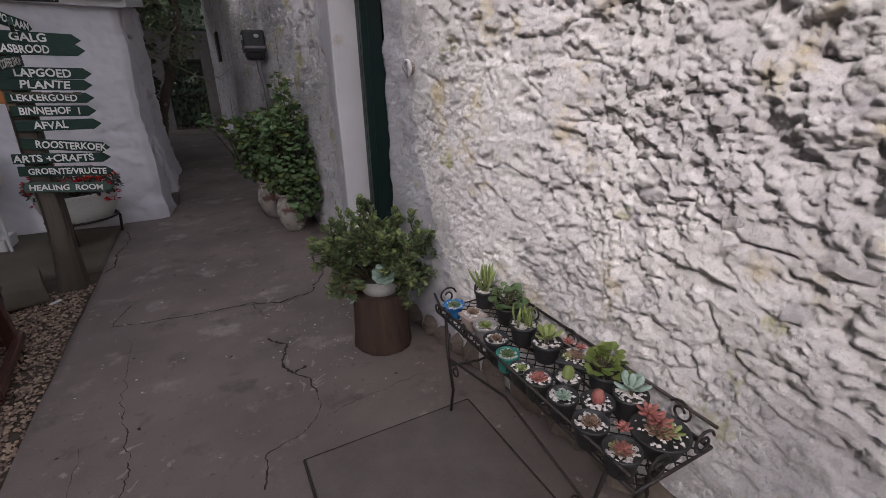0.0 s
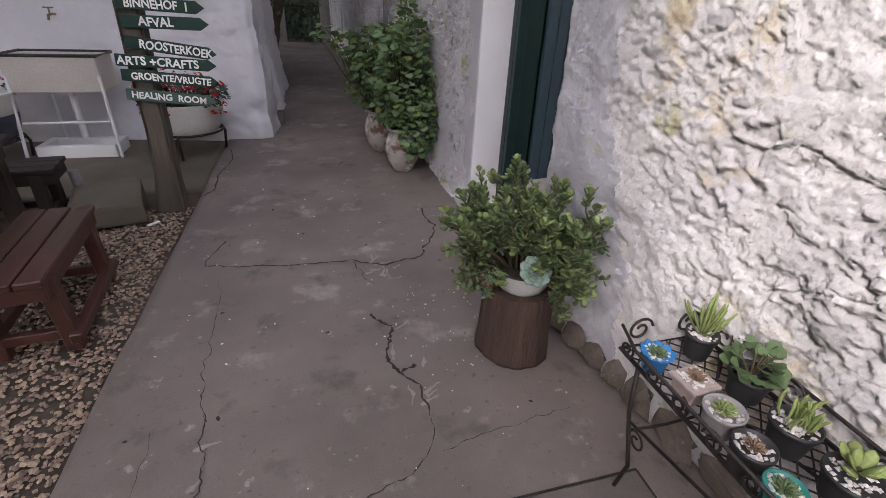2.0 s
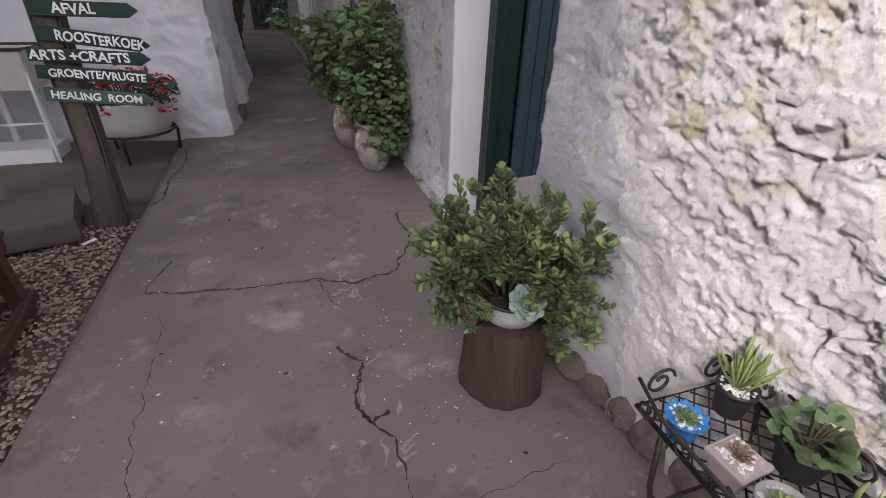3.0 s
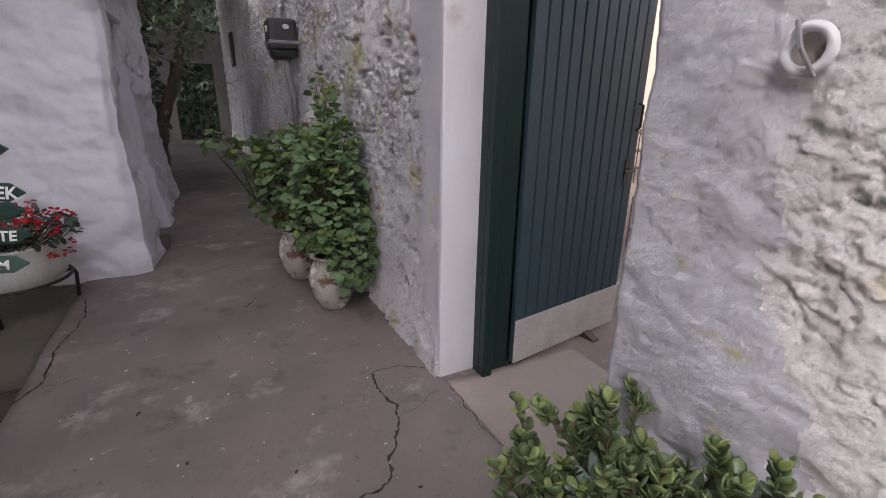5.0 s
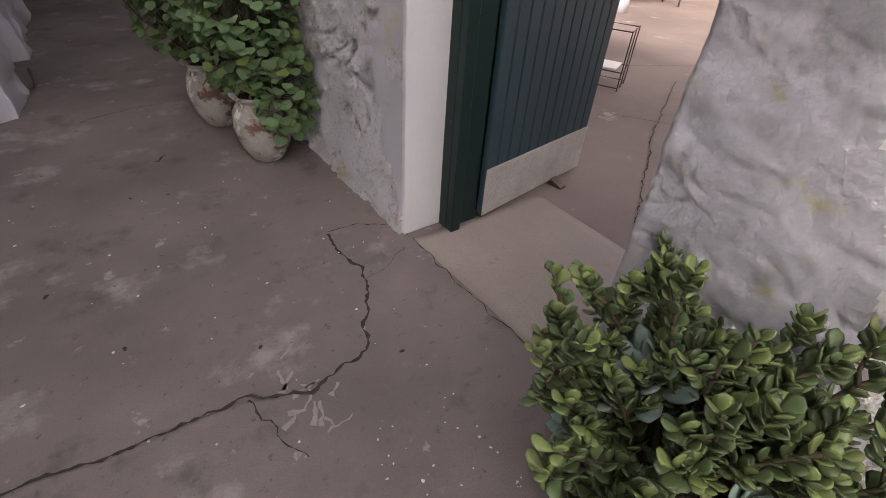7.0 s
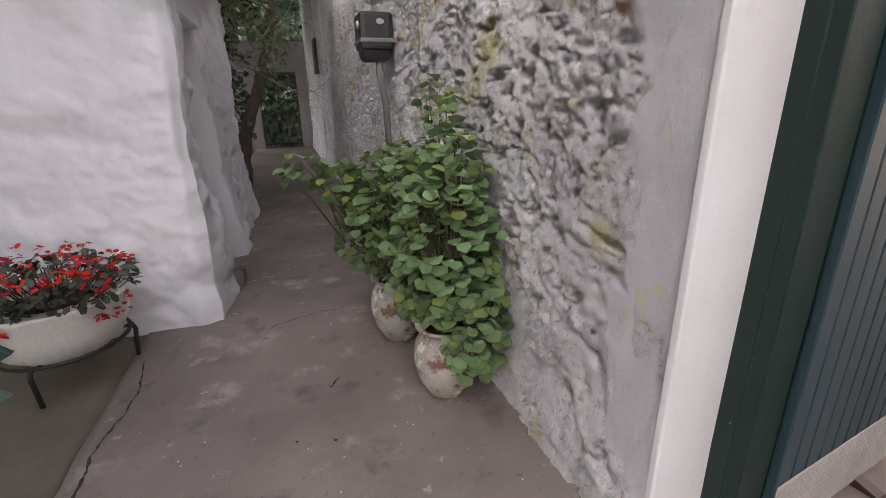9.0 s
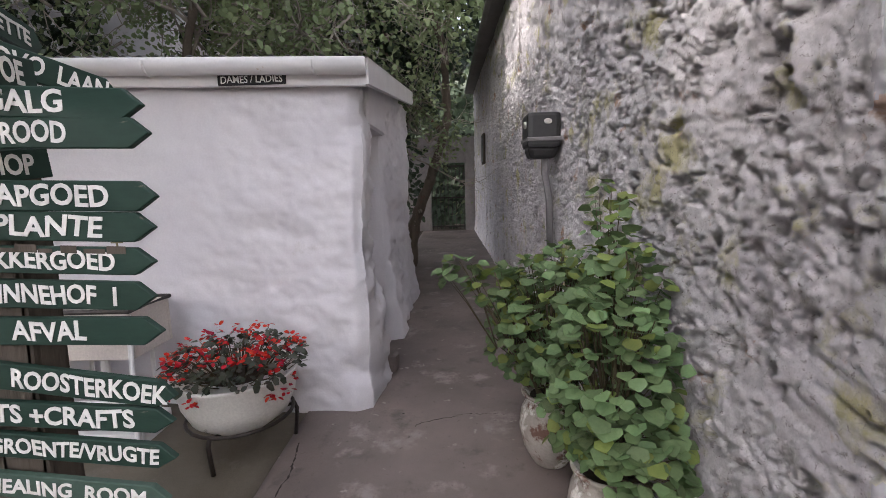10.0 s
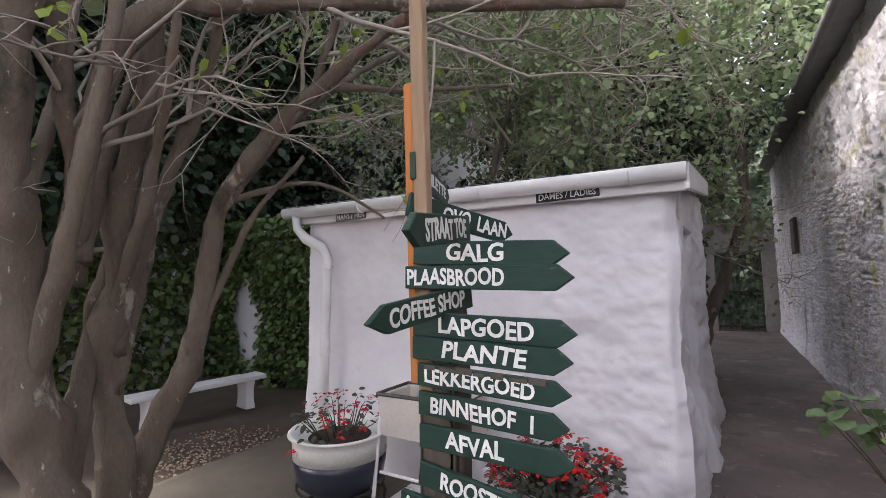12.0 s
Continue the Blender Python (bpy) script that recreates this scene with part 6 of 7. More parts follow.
# ---- picnic table and benches ----
def bench(at, rz, length, width, h, mat, label):
    ob = thing("wooden_bench", at, label, "bench", "benches at the table", rz=rz)
    for i in range(3):
        w = width / 3
        mk(*move(box(w - 0.008, length, 0.035, 0.006), -width / 2 + (i + 0.5) * w, 0, h - 0.035), "seat_board", mat, ob)
    for sx in (-1, 1):
        mk(*move(box(0.03, length - 0.06, 0.075, 0.004), sx * (width / 2 - 0.03), 0, h - 0.11), "apron", mat, ob)
        mk(*move(box(0.05, length - 0.10, 0.055, 0.006), sx * (width / 2 + 0.005), 0, 0.06), "stretcher", mat, ob)
        for sy in (-1, 1):
            V, F = box(0.07, 0.07, h - 0.035, 0.006)
            V[:, 0] += sx * 0.02 * (1 - V[:, 2] / h)
            mk(*move((V, F), sx * (width / 2 - 0.045), sy * (length / 2 - 0.12), 0), "leg", mat, ob)
    for sy in (-1, 1):
        mk(*move(box(width - 0.1, 0.04, 0.05, 0.004), 0, sy * (length / 2 - 0.12), 0.07), "end_rail", mat, ob)
        mk(*move(box(width - 0.03, 0.03, 0.075, 0.004), 0, sy * (length / 2 - 0.03), h - 0.11), "end_apron", mat, ob)
    return ob


bench((-1.56, 3.15, -0.02), 6, 0.86, 0.34, 0.445, M_BENCH, "varnished red-brown wooden bench on gravel")
bench((-2.42, 4.40, -0.02), 98, 0.95, 0.34, 0.44, M_TABLE, "dark weathered wooden bench behind the table")
table = thing("picnic_table", (-2.28, 3.45, -0.02), "dark weathered wooden picnic table beside the path", "table", rz=9)
TWD, TLN = 0.75, 1.35
for i in range(6):
    mk(*move(box(TWD / 6 - 0.007, TLN, 0.04, 0.006), -TWD / 2 + (i + 0.5) * TWD / 6, 0, 0.68), "top_board", M_TABLE, table)
for sx in (-1, 1):
    mk(*move(box(0.04, TLN - 0.1, 0.09, 0.004), sx * (TWD / 2 - 0.06), 0, 0.588), "apron", M_TABLE, table)
    for sy in (-1, 1):
        mk(*move(box(0.09, 0.09, 0.68, 0.008), sx * (TWD / 2 - 0.09), sy * (TLN / 2 - 0.12), 0), "leg", M_TABLE, table)
for sy in (-1, 1):
    mk(*move(box(TWD - 0.2, 0.05, 0.09, 0.004), 0, sy * (TLN / 2 - 0.12), 0.12), "end_rail", M_TABLE, table)

# ---- white garden bench ----
gb = thing("garden_bench", (-6.97, 6.92, -0.03), "white painted cement bench before the ivy", "bench", rz=-8)
V, F = box(0.46, 1.85, 0.07, 0.02, 2)
V[:, 0] *= 1 - 0.25 * (np.abs(V[:, 1]) / 0.93) ** 4
mk(*move((V, F), 0, 0, 0.42), "seat", M_GLOSSW, gb)
for sy in (-1, 1):
    V, F = box(0.30, 0.14, 0.42, 0.02, 2, 0, 2)
    V[:, :2] *= (0.85 + 0.3 * np.abs(V[:, 2:3] / 0.42 - 0.5) * 1.6)
    mk(*move((V, F), 0, sy * 0.66, 0), "leg", M_GLOSSW, gb)

# ---- courtyard seen through the door ----
cw1 = mk(*move(box(0.3, 17.0, 4.6, 0.02), 12.8, 5.0, -0.05), "wall_court_east", M_CREAMWALL, label="cream plastered courtyard wall with mould spots")
cw2 = mk(*move(box(11.4, 0.3, 4.6, 0.02), 7.0, 9.3, -0.05), "wall_court_north", M_CREAMWALL, label="cream plastered courtyard wall with mould spots")
cw3 = mk(*move(box(11.4, 0.3, 4.0, 0.02), 7.1, -3.2, -0.05), "wall_court_south", M_CREAMWALL, label="cream plastered courtyard wall")
for w in (cw1, cw2, cw3):
    tagged(w, category="wall", kind="structure")
slat = thing("slatted_bench", (9.2, 8.35, 0), "dark green slatted park bench by the cream wall", "bench", rz=-22)
for i in range(5):
    mk(*move(box(1.5, 0.03, 0.055, 0.004), 0, 0.22 + 0.02 * i, 0.46 + i * 0.085), "slat", M_GREEN, slat)
for i in range(4):
    mk(*move(box(1.5, 0.07, 0.025, 0.004), 0, -0.17 + 0.1 * i, 0.43), "slat", M_GREEN, slat)
for sx in (-0.68, 0.68):
    mk(*tube([(sx, 0.30, 0.85), (sx, 0.18, 0.42), (sx, -0.22, 0.42), (sx, -0.28, 0.0)], 0.018, 6), "leg", M_IRON, slat)
    mk(*tube([(sx, 0.16, 0.42), (sx, 0.26, 0.0)], 0.018, 6), "leg", M_IRON, slat)
    mk(*tube(curl((sx, -0.1, 0.2), 0.13, 0.03, 1.2, 0, 'x'), 0.012, 6), "scroll", M_IRON, slat)
jar = thing("white_mound", (7.9, 8.1, 0), "rounded whitewashed cement pillar by the wall", "pillar")
mk(*lathe([(0.32, 0), (0.31, 0.3), (0.26, 0.62), (0.15, 0.78), (0.02, 0.82)], 24, 0.01, 2), "pillar", M_WHITE, jar, smooth=True)
cage = thing("wire_stand", (4.15, 5.2, 0), "rusty wire cage stand in the courtyard", "wire stand", rz=25)
for x in (-0.17, 0.0, 0.17):
    for y in (-0.17, 0.17):
        mk(*tube([(x, y, 0), (x, y, 0.56)], 0.006, 5), "rod", M_IRON, cage)
for z in (0.03, 0.18, 0.55):
    mk(*tube([(-0.17, -0.17, z), (0.17, -0.17, z), (0.17, 0.17, z), (-0.17, 0.17, z), (-0.17, -0.17, z)], 0.006, 5), "ring", M_IRON, cage)
mk(*move(box(0.28, 0.22, 0.012, 0.002), -0.03, 0, 0.20), "tray", M_GLOSSW, cage)
pst = thing("plant_shelf", (6.9, 8.0, 0), "thin black iron shelf with a few plants", "shelf", rz=-20)
for x in (-0.2, 0.2):
    for y in (-0.12, 0.12):
        mk(*tube([(x, y, 0), (x, y, 0.95)], 0.009, 5), "rod", M_IRON, pst)
for z in (0.3, 0.62, 0.93):
    mk(*move(box(0.44, 0.28, 0.015, 0.002), 0, 0, z), "shelf", M_IRON, pst)
g = np.random.default_rng(3)
foliage(pst, [place(g.normal(0, 1, 3), (g.uniform(-0.2, 0.2), g.uniform(-0.12, 0.12), 0.96 + g.uniform(0, 0.12)), 0.06) for _ in range(60)], IVY_LEAF, M_GER, "leaf", 0, "foliage")
art = thing("art_sign", (12.62, 9.0 - 0.6, 1.55), "white board with black letters on the cream wall", "sign", rz=-90)
mk(*move(box(1.5, 0.02, 0.55, 0.004), 0, 0, -0.27), "board", M_GLOSSW, art)
lettering("KUNST", 0.19, M_BLACKSIGN, art, (0, -0.013, 0.13), 0.005, 1.0, 0, 0, 0, 0.8)
lettering("ART", 0.19, M_BLACKSIGN, art, (-0.12, -0.013, -0.12), 0.005, 1.0, 0, 0, 0, 0.5)
easel = thing("garden_arch", (11.3, 8.0, 0), "dark iron garden arch frame by the wall", "arch", rz=-65)
for x in (-0.55, 0.55):
    for y in (-0.12, 0.12):
        mk(*tube([(x, y, 0), (x, y, 1.7), (x * 0.75, y, 2.1), (0, y, 2.3)], 0.02, 6), "rail", M_IRON, easel)
for k in range(5):
    mk(*tube([(-0.55, -0.12, 0.2 + 0.35 * k), (0.55, 0.12, 0.4 + 0.3 * k)], 0.012, 5), "brace", M_IRON, easel)


# ---- many-stemmed tree in the yard ----
tree = thing("yard_tree", (-3.05, 4.15, -0.04), "many-stemmed bare tree with smooth pale brown bark", "tree")
TB = np.array((-3.05, 4.15, -0.04))
rt = np.random.default_rng(77)


def limb(points, r0, r1, parent=tree, base=TB, name="limb", n=12, mat=M_BARK):
    """A knotty limb through a few points."""
    P = np.array(points, float)
    d = np.r_[0, np.cumsum(np.linalg.norm(np.diff(P, axis=0), axis=1))]
    k = max(6, int(d[-1] / 0.07))
    t = np.linspace(0, d[-1], k)
    Q = np.stack([np.interp(t, d, P[:, i]) for i in range(3)], 1)
    for _ in range(3):
        Q[1:-1] = (Q[:-2] + 2 * Q[1:-1] + Q[2:]) / 4
    knots = sum(0.22 * np.exp(-((t - c) / 0.07) ** 2) for c in rt.uniform(0, d[-1], max(2, int(d[-1] * 1.3))))
    R = 0.68 * np.linspace(r0, r1, k) * (1 + 0.07 * np.sin(t * 9 + r0 * 40) + rt.normal(0, 0.03, k) + knots)
    V, F = tube(Q - base, R, n)
    V = V + 0.20 * r0 * np.array([noise.noise_vector(Vector(v) * 7.0)[:] for v in V])
    mk(V, F, name, mat, parent, smooth=True)
    return Q


L1 = limb([(-2.88, 4.05, -0.05), (-2.91, 3.96, 0.96), (-3.01, 3.92, 1.24), (-3.1, 3.86, 1.9), (-3.02, 3.8, 2.52), (-2.83, 3.76, 3.07), (-2.6, 3.7, 4.0)], 0.17, 0.10, name="trunk", n=18)
L2 = limb([(-3.08, 4.24, -0.05), (-3.12, 4.28, 0.9), (-3.22, 4.28, 1.29), (-3.27, 4.25, 1.56), (-3.25, 4.34, 1.88), (-3.24, 4.3, 2.21), (-3.0, 4.38, 2.98), (-2.8, 4.3, 3.9)], 0.13, 0.07, n=16, name="trunk")
L3 = limb([(-3.06, 3.9, 1.45), (-3.2, 3.92, 1.85), (-3.16, 4.06, 2.06), (-3.1, 4.1, 2.38), (-3.03, 4.0, 2.76), (-2.9, 3.88, 3.5)], 0.09, 0.06)
L4 = limb([(-3.2, 4.1, 1.9), (-3.08, 4.08, 2.37), (-2.9, 4.12, 2.93), (-2.75, 4.19, 3.18), (-2.61, 4.35, 3.29), (-2.35, 4.68, 3.35), (-1.9, 5.08, 3.4), (-1.56, 5.31, 3.38), (-0.8, 5.7, 3.33)], 0.10, 0.05)
L5 = limb([(-3.24, 4.32, 1.5), (-3.22, 4.37, 1.9), (-3.11, 4.49, 2.44), (-2.89, 4.59, 2.95), (-2.6, 4.6, 3.7)], 0.07, 0.04)
L6 = limb([(-3.14, 4.30, 0.45), (-3.24, 4.40, 0.8), (-3.27, 4.52, 1.05), (-3.25, 4.71, 1.35), (-3.25, 4.79, 1.67), (-3.17, 4.85, 2.39), (-2.79, 5.11, 2.99), (-2.38, 5.33, 3.34), (-1.94, 5.48, 3.61), (-1.2, 5.9, 4.1)], 0.12, 0.045, n=14, name="trunk")
L7 = limb([(-3.17, 4.85, 2.30), (-2.94, 5.05, 2.73), (-2.66, 5.19, 3.1), (-2.4, 5.2, 3.6)], 0.05, 0.03)
L8 = limb([(-3.13, 4.89, 2.40), (-2.84, 5.24, 2.56), (-2.69, 5.42, 2.53), (-2.45, 5.66, 2.3)], 0.032, 0.012)
L9 = limb([(-2.95, 3.95, 1.1), (-3.15, 3.75, 1.55), (-3.35, 3.6, 2.2), (-3.4, 3.4, 3.4)], 0.10, 0.06)
L10 = limb([(-3.0, 3.85, 2.3), (-3.3, 4.05, 2.8), (-3.5, 4.2, 3.6)], 0.06, 0.04)


for k, (a, b, c, r) in enumerate([((-2.95, 3.98, 0.8), (-3.35, 4.25, 1.7), (-3.3, 4.6, 3.2), 0.07), ((-3.05, 3.9, 1.3), (-2.75, 3.95, 2.2), (-2.55, 4.1, 3.6), 0.055), ((-3.2, 4.28, 1.3), (-3.45, 4.6, 2.3), (-3.6, 5.1, 3.6), 0.06),
                                   ((-3.1, 4.1, 2.0), (-3.3, 4.3, 2.7), (-3.05, 4.5, 3.8), 0.05), ((-3.25, 4.3, 1.7), (-2.95, 4.35, 2.4), (-2.45, 4.25, 3.3), 0.045), ((-2.9, 4.1, 2.9), (-2.5, 4.5, 3.6), (-2.2, 5.0, 4.6), 0.05),
                                   ((-3.25, 4.75, 1.5), (-3.05, 5.0, 2.3), (-2.75, 5.2, 2.7), 0.03), ((-3.0, 4.98, 2.7), (-2.7, 5.5, 3.3), (-2.2, 6.2, 3.9), 0.04), ((-2.6, 5.2, 3.15), (-2.3, 5.7, 3.2), (-1.7, 6.3, 3.3), 0.03)]):
    limb([a, b, c], r * 1.3, r * 0.6)


def twigs(starts, seed, length, r, spread, levels=3, up=0.2, kids=3):
    """Branching twigs; gives the shapes and the tips."""
    g = np.random.default_rng(seed)
    out, tips = [], []

    def grow(p, d, L, rad, lev):
        d = np.array(d, float)
        d /= np.linalg.norm(d) + 1e-9
        pts = [np.array(p, float)]
        for i in range(4):
            d = d + g.normal(0, 0.16, 3) + np.array([0, 0, up * 0.1])
            d /= np.linalg.norm(d)
            pts.append(pts[-1] + d * L / 4)
        out.append(tube(pts, np.linspace(rad, rad * 0.5, 5), 5 if rad > 0.008 else 4, False))
        if lev == 0:
            tips.append((pts[-1], d))
            tips.append((pts[2], d))
            return
        for k in range(kids):
            q = pts[g.integers(2, 5)]
            grow(q, d + g.normal(0, spread, 3), L * g.uniform(0.5, 0.85), rad * 0.55, lev - 1)
    for p, d in starts:
        grow(p, d, length * g.uniform(0.7, 1.3), r, levels)
    return out, tips


st = []
for Q in (L1, L2, L3, L4, L5, L6, L7, L10):
    for k in range(5):
        i = rt.integers(len(Q) // 2, len(Q) - 1)
        t = Q[i] - Q[i - 1]
        st.append((Q[i], t / np.linalg.norm(t) + rt.normal(0, 0.7, 3) + (0.25, 0.35, 0.2)))
sh, tips = twigs(st, 5, 0.75, 0.017, 0.6)
V, F = join(*sh)
ob = mk(V - TB, F, "twig_tangle", M_TWIG, tree, "thin bare grey twigs", smooth=True)
ob["kind"] = "stuff"
rt.shuffle(tips)
lv = []
for p, d in tips[:150]:
    for k in range(3):
        lv.append(place(d + rt.normal(0, 0.8, 3), p - TB + rt.normal(0, 0.01, 3), rt.uniform(0.05, 0.09), rt.uniform(-40, 40)))
M_YOUNG = material("young_yellow_green_leaf", (0.26, 0.34, 0.06), (0.20, 0.28, 0.05), 6.0, 0.5, 0.05, vary=0.3, translucent=0.35)
foliage(tree, lv, SIMPLE_LEAF, M_YOUNG, "leaf", 120, "young_leaves")

# ---- tree at the end of the alley, its crown over the outbuilding ----
alley_tree = thing("alley_tree", (-0.95, 12.6, -0.03), "leaning dark tree behind the outbuilding, thin pale leaves", "tree")
AB = np.array((-0.95, 12.6, -0.03))
A1 = limb([(-0.95, 12.6, -0.05), (-0.85, 12.7, 0.9), (-0.45, 12.8, 1.9), (-0.1, 12.9, 3.0), (-0.15, 12.8, 4.4), (-0.6, 12.5, 5.6)], 0.17, 0.09, alley_tree, AB, "trunk", 12)
A2 = limb([(-1.15, 12.2, -0.05), (-1.1, 12.2, 1.5), (-1.0, 12.1, 3.2), (-1.3, 11.8, 5.0)], 0.13, 0.07, alley_tree, AB, "trunk", 12)
A3 = limb([(-0.2, 12.9, 2.7), (-0.9, 12.0, 3.4), (-2.0, 11.2, 4.2), (-3.2, 10.6, 5.0)], 0.08, 0.04, alley_tree, AB)
A4 = limb([(-3.9, 9.6, 0.0), (-3.7, 9.3, 1.8), (-3.2, 9.0, 3.4), (-2.6, 8.6, 4.6), (-2.2, 8.2, 5.8)], 0.09, 0.05, alley_tree, AB, "limb")
A5 = limb([(-2.4, 11.0, 2.4), (-2.5, 10.6, 3.8), (-2.2, 10.2, 5.4)], 0.07, 0.04, alley_tree, AB)
starts = []
for Q in (A1, A2, A3, A4, A5):
    for k in range(9):
        i = rt.integers(len(Q) * 2 // 5, len(Q) - 1)
        starts.append((Q[i], rt.normal(0, 0.8, 3) + (-0.35, -0.5, 0.4)))
for k in range(60):   # reaching out over the roof
    starts.append((np.array((rt.uniform(-5.0, -0.9), rt.uniform(8.6, 11.2), rt.uniform(3.4, 6.6))), rt.normal(0, 0.7, 3) + (-0.1, -0.6, -0.05)))
sh, tips = twigs(starts, 9, 1.15, 0.022, 0.65)
V, F = join(*sh)
ob = mk(V - AB, F, "twig_tangle", M_TWIG, alley_tree, "tangle of thin grey twigs", smooth=True)
ob["kind"] = "stuff"
lv = []
for p, d in tips:
    if p[0] > 0.15:
        continue
    for k in range(5):
        lv.append(place(d + rt.normal(0, 0.9, 3), p - AB + rt.normal(0, 0.10, 3), rt.uniform(0.07, 0.13), rt.uniform(-60, 60)))
foliage(alley_tree, lv, SIMPLE_LEAF, M_TREELEAF, "leaf", 0, "crown", label="thin crown of small pale green leaves")

# ---- unseen leafy trees added west of the path, to keep the sun off it ----
def shade_tree(at, crowns, seed):
    g = np.random.default_rng(seed)
    B = np.array(at, float)
    ob = thing("shade_tree", at, "unseen leafy tree added to keep the sun off the path", "tree", "shade trees")
    V, F = IVY_LEAF
    V = np.asarray(V)
    verts, faces = [], []
    top = np.array(crowns[0][:3])
    limb([B, B + (0.1, 0.05, 1.6), B * 0.4 + top * 0.6, top], 0.26, 0.12, ob, B, "trunk", 12)
    for cx, cy, cz, rx, ry, rz, n in crowns:
        c = np.array((cx, cy, cz))
        limb([B + (0.05, 0.0, 1.5), (B + c) / 2 + (0, 0, 0.6), c], 0.14, 0.06, ob, B, "limb", 8)
        d = g.normal(0, 1, (n, 3))
        d /= np.linalg.norm(d, axis=1)[:, None]
        P = c - B + d * np.array((rx, ry, rz)) * (g.uniform(0.05, 1, (n, 1)) ** 0.45) * (1 + 0.16 * g.normal(0, 1, (n, 1)))
        q, _ = np.linalg.qr(g.normal(0, 1, (n, 3, 3)))
        W = np.einsum('nij,vj->nvi', q * g.uniform(0.15, 0.27, (n, 1, 1)), V) + P[:, None, :]
        verts.append(W.reshape(-1, 3))
    VV = np.vstack(verts)
    k, m = len(V), len(VV) // len(V)
    Fs = (np.array(F)[None] + (np.arange(m) * k)[:, None, None]).reshape(-1, 3)
    crown = bigmesh(VV, Fs, "crown", M_TREELEAF, ob, "dense crown of green leaves")
    crown["kind"] = "stuff"
    return ob


# crowns set by where their shade must fall: path, door and house fronts
shade_tree((-4.8, -1.9, -0.05), [(-4.8, -0.6, 5.4, 1.7, 1.9, 2.2, 5600), (-4.6, -3.3, 4.15, 1.6, 2.0, 1.8, 5000), (-4.7, -0.9, 6.3, 1.5, 1.2, 1.8, 3600)], 31)
shade_tree((-5.3, 1.3, -0.05), [(-5.0, 1.6, 5.5, 1.7, 1.8, 2.2, 5600), (-5.0, 1.9, 8.5, 1.8, 2.3, 1.9, 2600)], 32)
shade_tree((-7.5, 2.0, -0.05), [(-5.9, 4.5, 7.3, 2.0, 2.0, 2.0, 5200), (-7.3, 2.3, 6.0, 2.6, 2.0, 2.2, 7000)], 33)

# ---- ivy ----
def ivy(name, n, seed, where, keep, mat, size, label, normal):
    """Leaves of creeper lying over a wall."""
    g = np.random.default_rng(seed)
    ob = new(name)
    tagged(ob, label, "ivy", kind="stuff")
    poses = []
    tries = 0
    while len(poses) < n and tries < n * 6:
        tries += 1
        p = where(g)
        if not keep(p, g):
            continue
        d = np.array((g.normal(0, 0.8), g.normal(0, 0.8), g.normal(-0.7, 0.6))) + np.array(normal) * 0.5
        poses.append(place(d, p, g.uniform(0.7, 1.3) * size, g.uniform(-50, 50)))
    part_ob = foliage(ob, poses, IVY_LEAF, mat, "leaf", 0, "leaves")
    return ob


def bulge(x, z, s):
    return float(fbm(np.array([x * 0.9]), np.array([z * 0.9]), s, 3)[0])


def low_keep(p, g):
    e = ((p[0] + 8.75) / 0.42) ** 2 + ((p[2] - 1.05) / 0.95) ** 2
    return e > 1.0 + g.normal(0, 0.15)


ivy("ivy_on_wall", 9500, 1, lambda g: (lambda x, z: (x, 9.02 - abs(g.normal(0, 0.10)) - 0.25 * max(0, bulge(x, z, 5) + 0.2), z))(g.uniform(-10, -4.1), g.uniform(0.0, 3.2)), low_keep, M_IVY, 0.125, "green ivy covering the garden wall", (0, -1, 0))
ivy("ivy_on_wall", 9000, 2, lambda g: (-9.98 + abs(g.normal(0, 0.15)), g.uniform(1, 9), g.uniform(0, 3.6)), lambda p, g: True, M_IVY, 0.15, "green ivy covering the boundary wall", (1, 0, 0))


def high_keep(p, g):
    gap = bulge(p[0] * 1.1 + 3, p[2] * 1.1, 17) > 0.30
    return not gap


# the shaded_leaf masses below carry their shade in the leaf colour
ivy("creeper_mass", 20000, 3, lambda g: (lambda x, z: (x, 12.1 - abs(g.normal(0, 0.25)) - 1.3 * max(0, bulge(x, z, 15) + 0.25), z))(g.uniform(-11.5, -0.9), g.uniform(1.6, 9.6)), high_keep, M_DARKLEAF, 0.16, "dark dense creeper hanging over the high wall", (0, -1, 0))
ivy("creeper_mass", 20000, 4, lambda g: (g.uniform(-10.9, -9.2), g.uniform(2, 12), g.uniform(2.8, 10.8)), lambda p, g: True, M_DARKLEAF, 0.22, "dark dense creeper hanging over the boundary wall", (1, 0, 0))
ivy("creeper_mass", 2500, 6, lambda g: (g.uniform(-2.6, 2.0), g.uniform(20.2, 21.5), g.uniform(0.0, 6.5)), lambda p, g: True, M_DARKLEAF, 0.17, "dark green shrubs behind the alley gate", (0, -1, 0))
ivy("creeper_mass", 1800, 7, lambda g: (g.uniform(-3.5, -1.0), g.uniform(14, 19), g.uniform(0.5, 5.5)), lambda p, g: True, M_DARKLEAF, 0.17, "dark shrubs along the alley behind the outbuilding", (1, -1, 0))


# set dense, so that the leaves also shade the alley
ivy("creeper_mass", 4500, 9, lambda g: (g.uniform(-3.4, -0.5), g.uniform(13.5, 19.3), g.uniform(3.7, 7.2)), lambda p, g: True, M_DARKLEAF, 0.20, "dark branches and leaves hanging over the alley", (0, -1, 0))


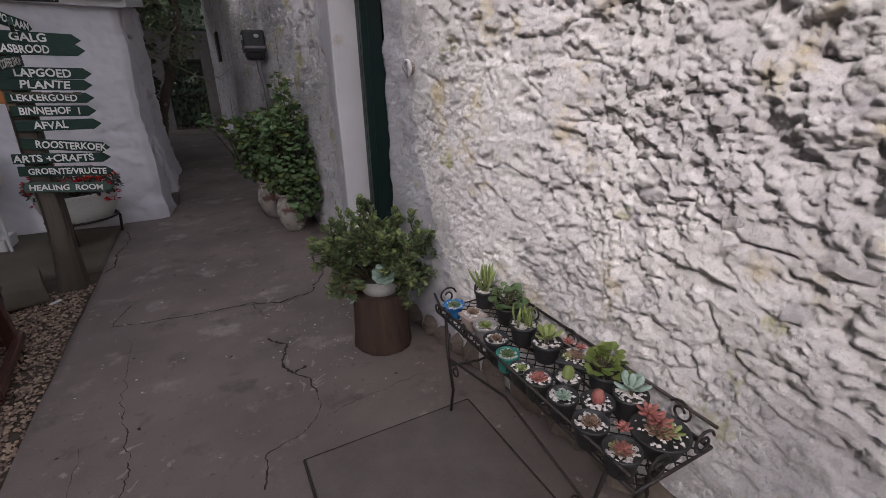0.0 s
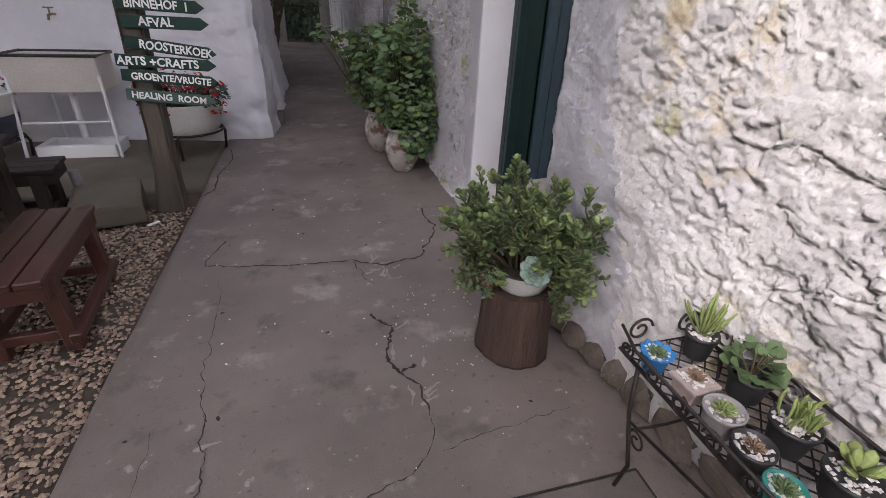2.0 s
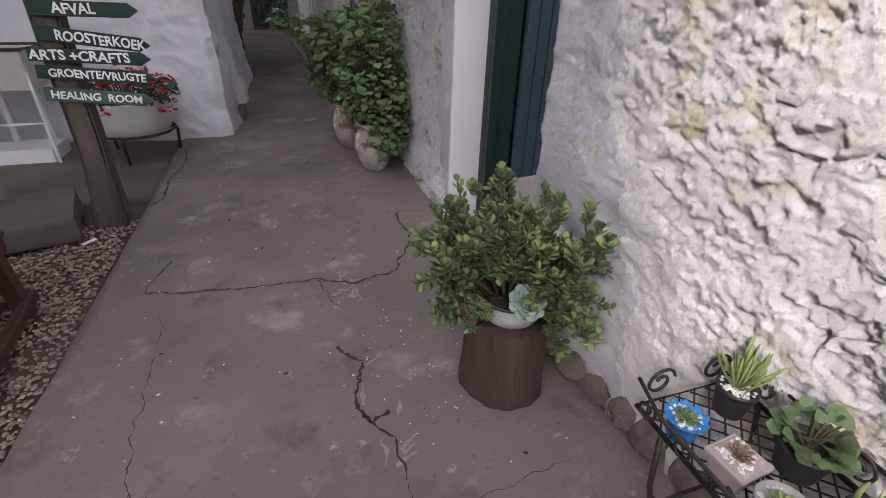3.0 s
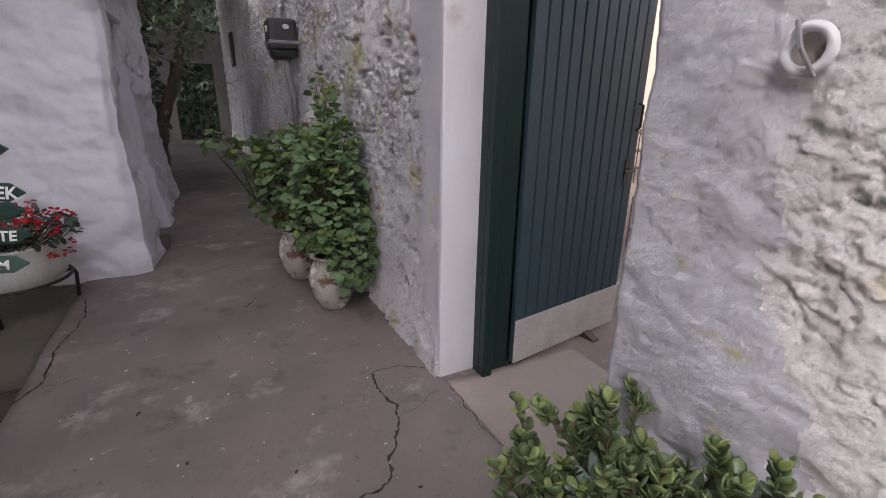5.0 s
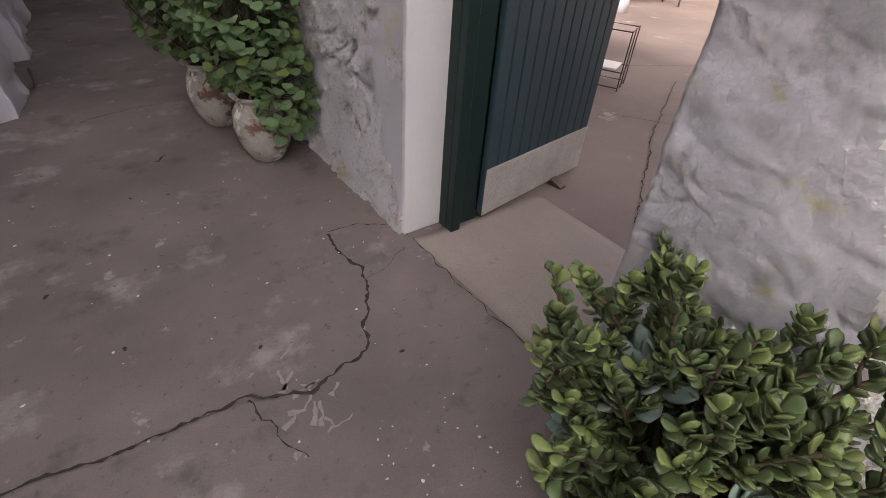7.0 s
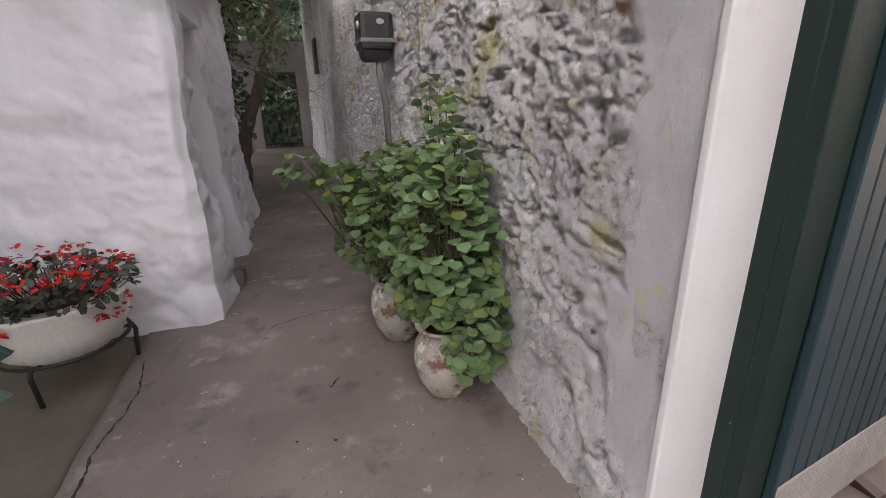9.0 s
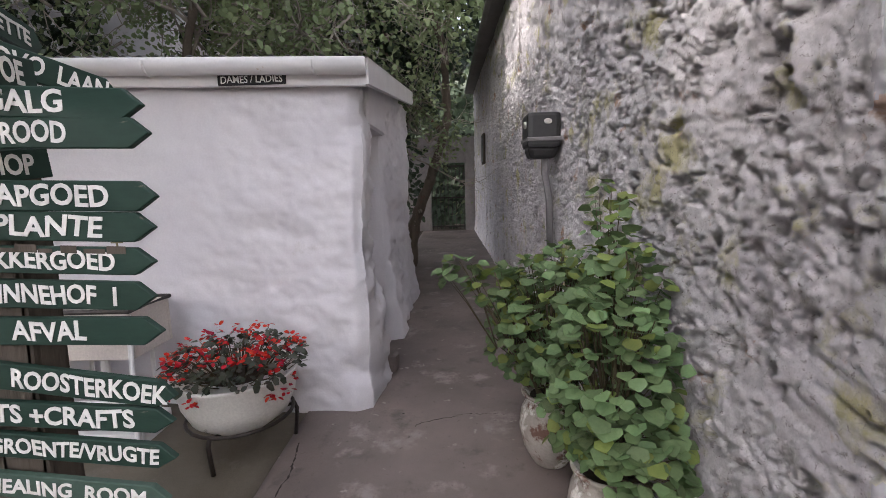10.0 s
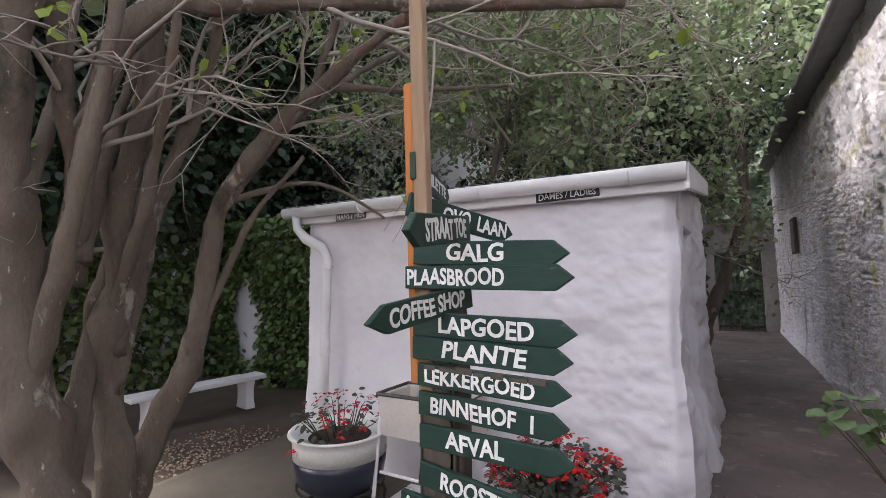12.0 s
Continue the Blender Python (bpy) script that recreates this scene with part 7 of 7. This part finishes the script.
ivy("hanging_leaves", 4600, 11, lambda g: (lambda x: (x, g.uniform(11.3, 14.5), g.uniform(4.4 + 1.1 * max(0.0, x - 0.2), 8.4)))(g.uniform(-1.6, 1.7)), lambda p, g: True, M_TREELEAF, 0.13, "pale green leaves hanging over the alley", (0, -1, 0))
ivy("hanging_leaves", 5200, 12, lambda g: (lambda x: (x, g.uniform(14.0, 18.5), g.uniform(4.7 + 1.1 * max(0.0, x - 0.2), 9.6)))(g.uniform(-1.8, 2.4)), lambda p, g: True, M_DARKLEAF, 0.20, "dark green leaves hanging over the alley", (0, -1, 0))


# ---- gravel ----
def pebbles(name, n, x0, x1, y0, y1, seed, mat, lo, hi, z, label, parent=None, keep=None):
    g = np.random.default_rng(seed)
    base = np.array([(1, 0, 0), (-1, 0, 0), (0, 1, 0), (0, -1, 0), (0, 0, 0.7), (0, 0, -0.7), (0.62, 0.62, 0.3), (-0.62, 0.6, 0.3), (-0.62, -0.62, 0.3), (0.6, -0.62, 0.3)], float)
    F = np.array([(4, 0, 6), (4, 6, 2), (4, 2, 7), (4, 7, 1), (4, 1, 8), (4, 8, 3), (4, 3, 9), (4, 9, 0), (0, 5, 2), (0, 2, 6), (2, 5, 1), (2, 1, 7), (1, 5, 3), (1, 3, 8), (3, 5, 0), (3, 0, 9)])
    P = np.stack([g.uniform(x0, x1, n), g.uniform(y0, y1, n), np.full(n, z)], 1)
    if keep is not None:
        P = P[keep(P[:, 0], P[:, 1], g)]
        n = len(P)
    P[:, 2] += 0.008 * g.uniform(0, 1, n) + 0.02 * fbm(P[:, 0], P[:, 1], 21, 3)
    S = g.uniform(lo, hi, (n, 1)) * g.uniform(0.6, 1.25, (n, 3))
    a = g.uniform(0, 6.28, n)
    V = base[None] * g.uniform(0.75, 1.2, (n, len(base), 1)) * S[:, None, :]
    x = V[:, :, 0] * np.cos(a)[:, None] - V[:, :, 1] * np.sin(a)[:, None]
    y = V[:, :, 0] * np.sin(a)[:, None] + V[:, :, 1] * np.cos(a)[:, None]
    V = np.stack([x, y, V[:, :, 2]], 2) + P[:, None, :]
    Fs = (F[None] + (np.arange(n) * len(base))[:, None, None]).reshape(-1, 3)
    ob = bigmesh(V.reshape(-1, 3), Fs, name, mat, parent, label, False)
    ob["kind"] = "stuff"
    ob["category"] = "gravel"
    return ob


pebbles("gravel", 15000, -2.9, -1.185, 0.6, 4.55, 1, M_GRAVEL, 0.008, 0.016, -0.028, "loose tan and brown gravel beside the path", keep=lambda x, y, g: g.uniform(0, 1, len(x)) < 0.25 + 0.75 * smoothstep(-2.7, -1.9, x))
pebbles("gravel", 2200, -6.6, -4.6, 5.0, 7.3, 2, M_GRAVEL, 0.010, 0.02, -0.028, "patch of tan gravel before the white bench", keep=lambda x, y, g: np.hypot((x + 5.6) / 0.9, (y - 6.2) / 1.0) < g.uniform(0.5, 1.0, len(x)))
pebbles("floor_debris", 130, -1.1, 0.9, 0.9, 5.5, 3, M_CHIP, 0.003, 0.007, 0.006, "scattered pale grit on the concrete path", keep=lambda x, y, g: g.uniform(0, 1, len(x)) < 0.75)
pebbles("floor_debris", 60, 0.05, 0.62, 2.2, 3.1, 4, M_CHIP, 0.002, 0.006, 0.006, "scattered pale grit on the concrete path")
g = np.random.default_rng(8)
for i in range(16):
    x, y = g.uniform(-1.0, 0.8), g.uniform(1.2, 6.5)
    lf = thing("dry_leaf", (x, y, 0.010), "small dry brown leaf on the concrete", "leaf", "fallen leaves", rz=g.uniform(0, 360))
    V, F = SIMPLE_LEAF
    mk(np.asarray(V) * 0.035 * g.uniform(0.6, 1.2), F, "blade", M_DIRT, lf)
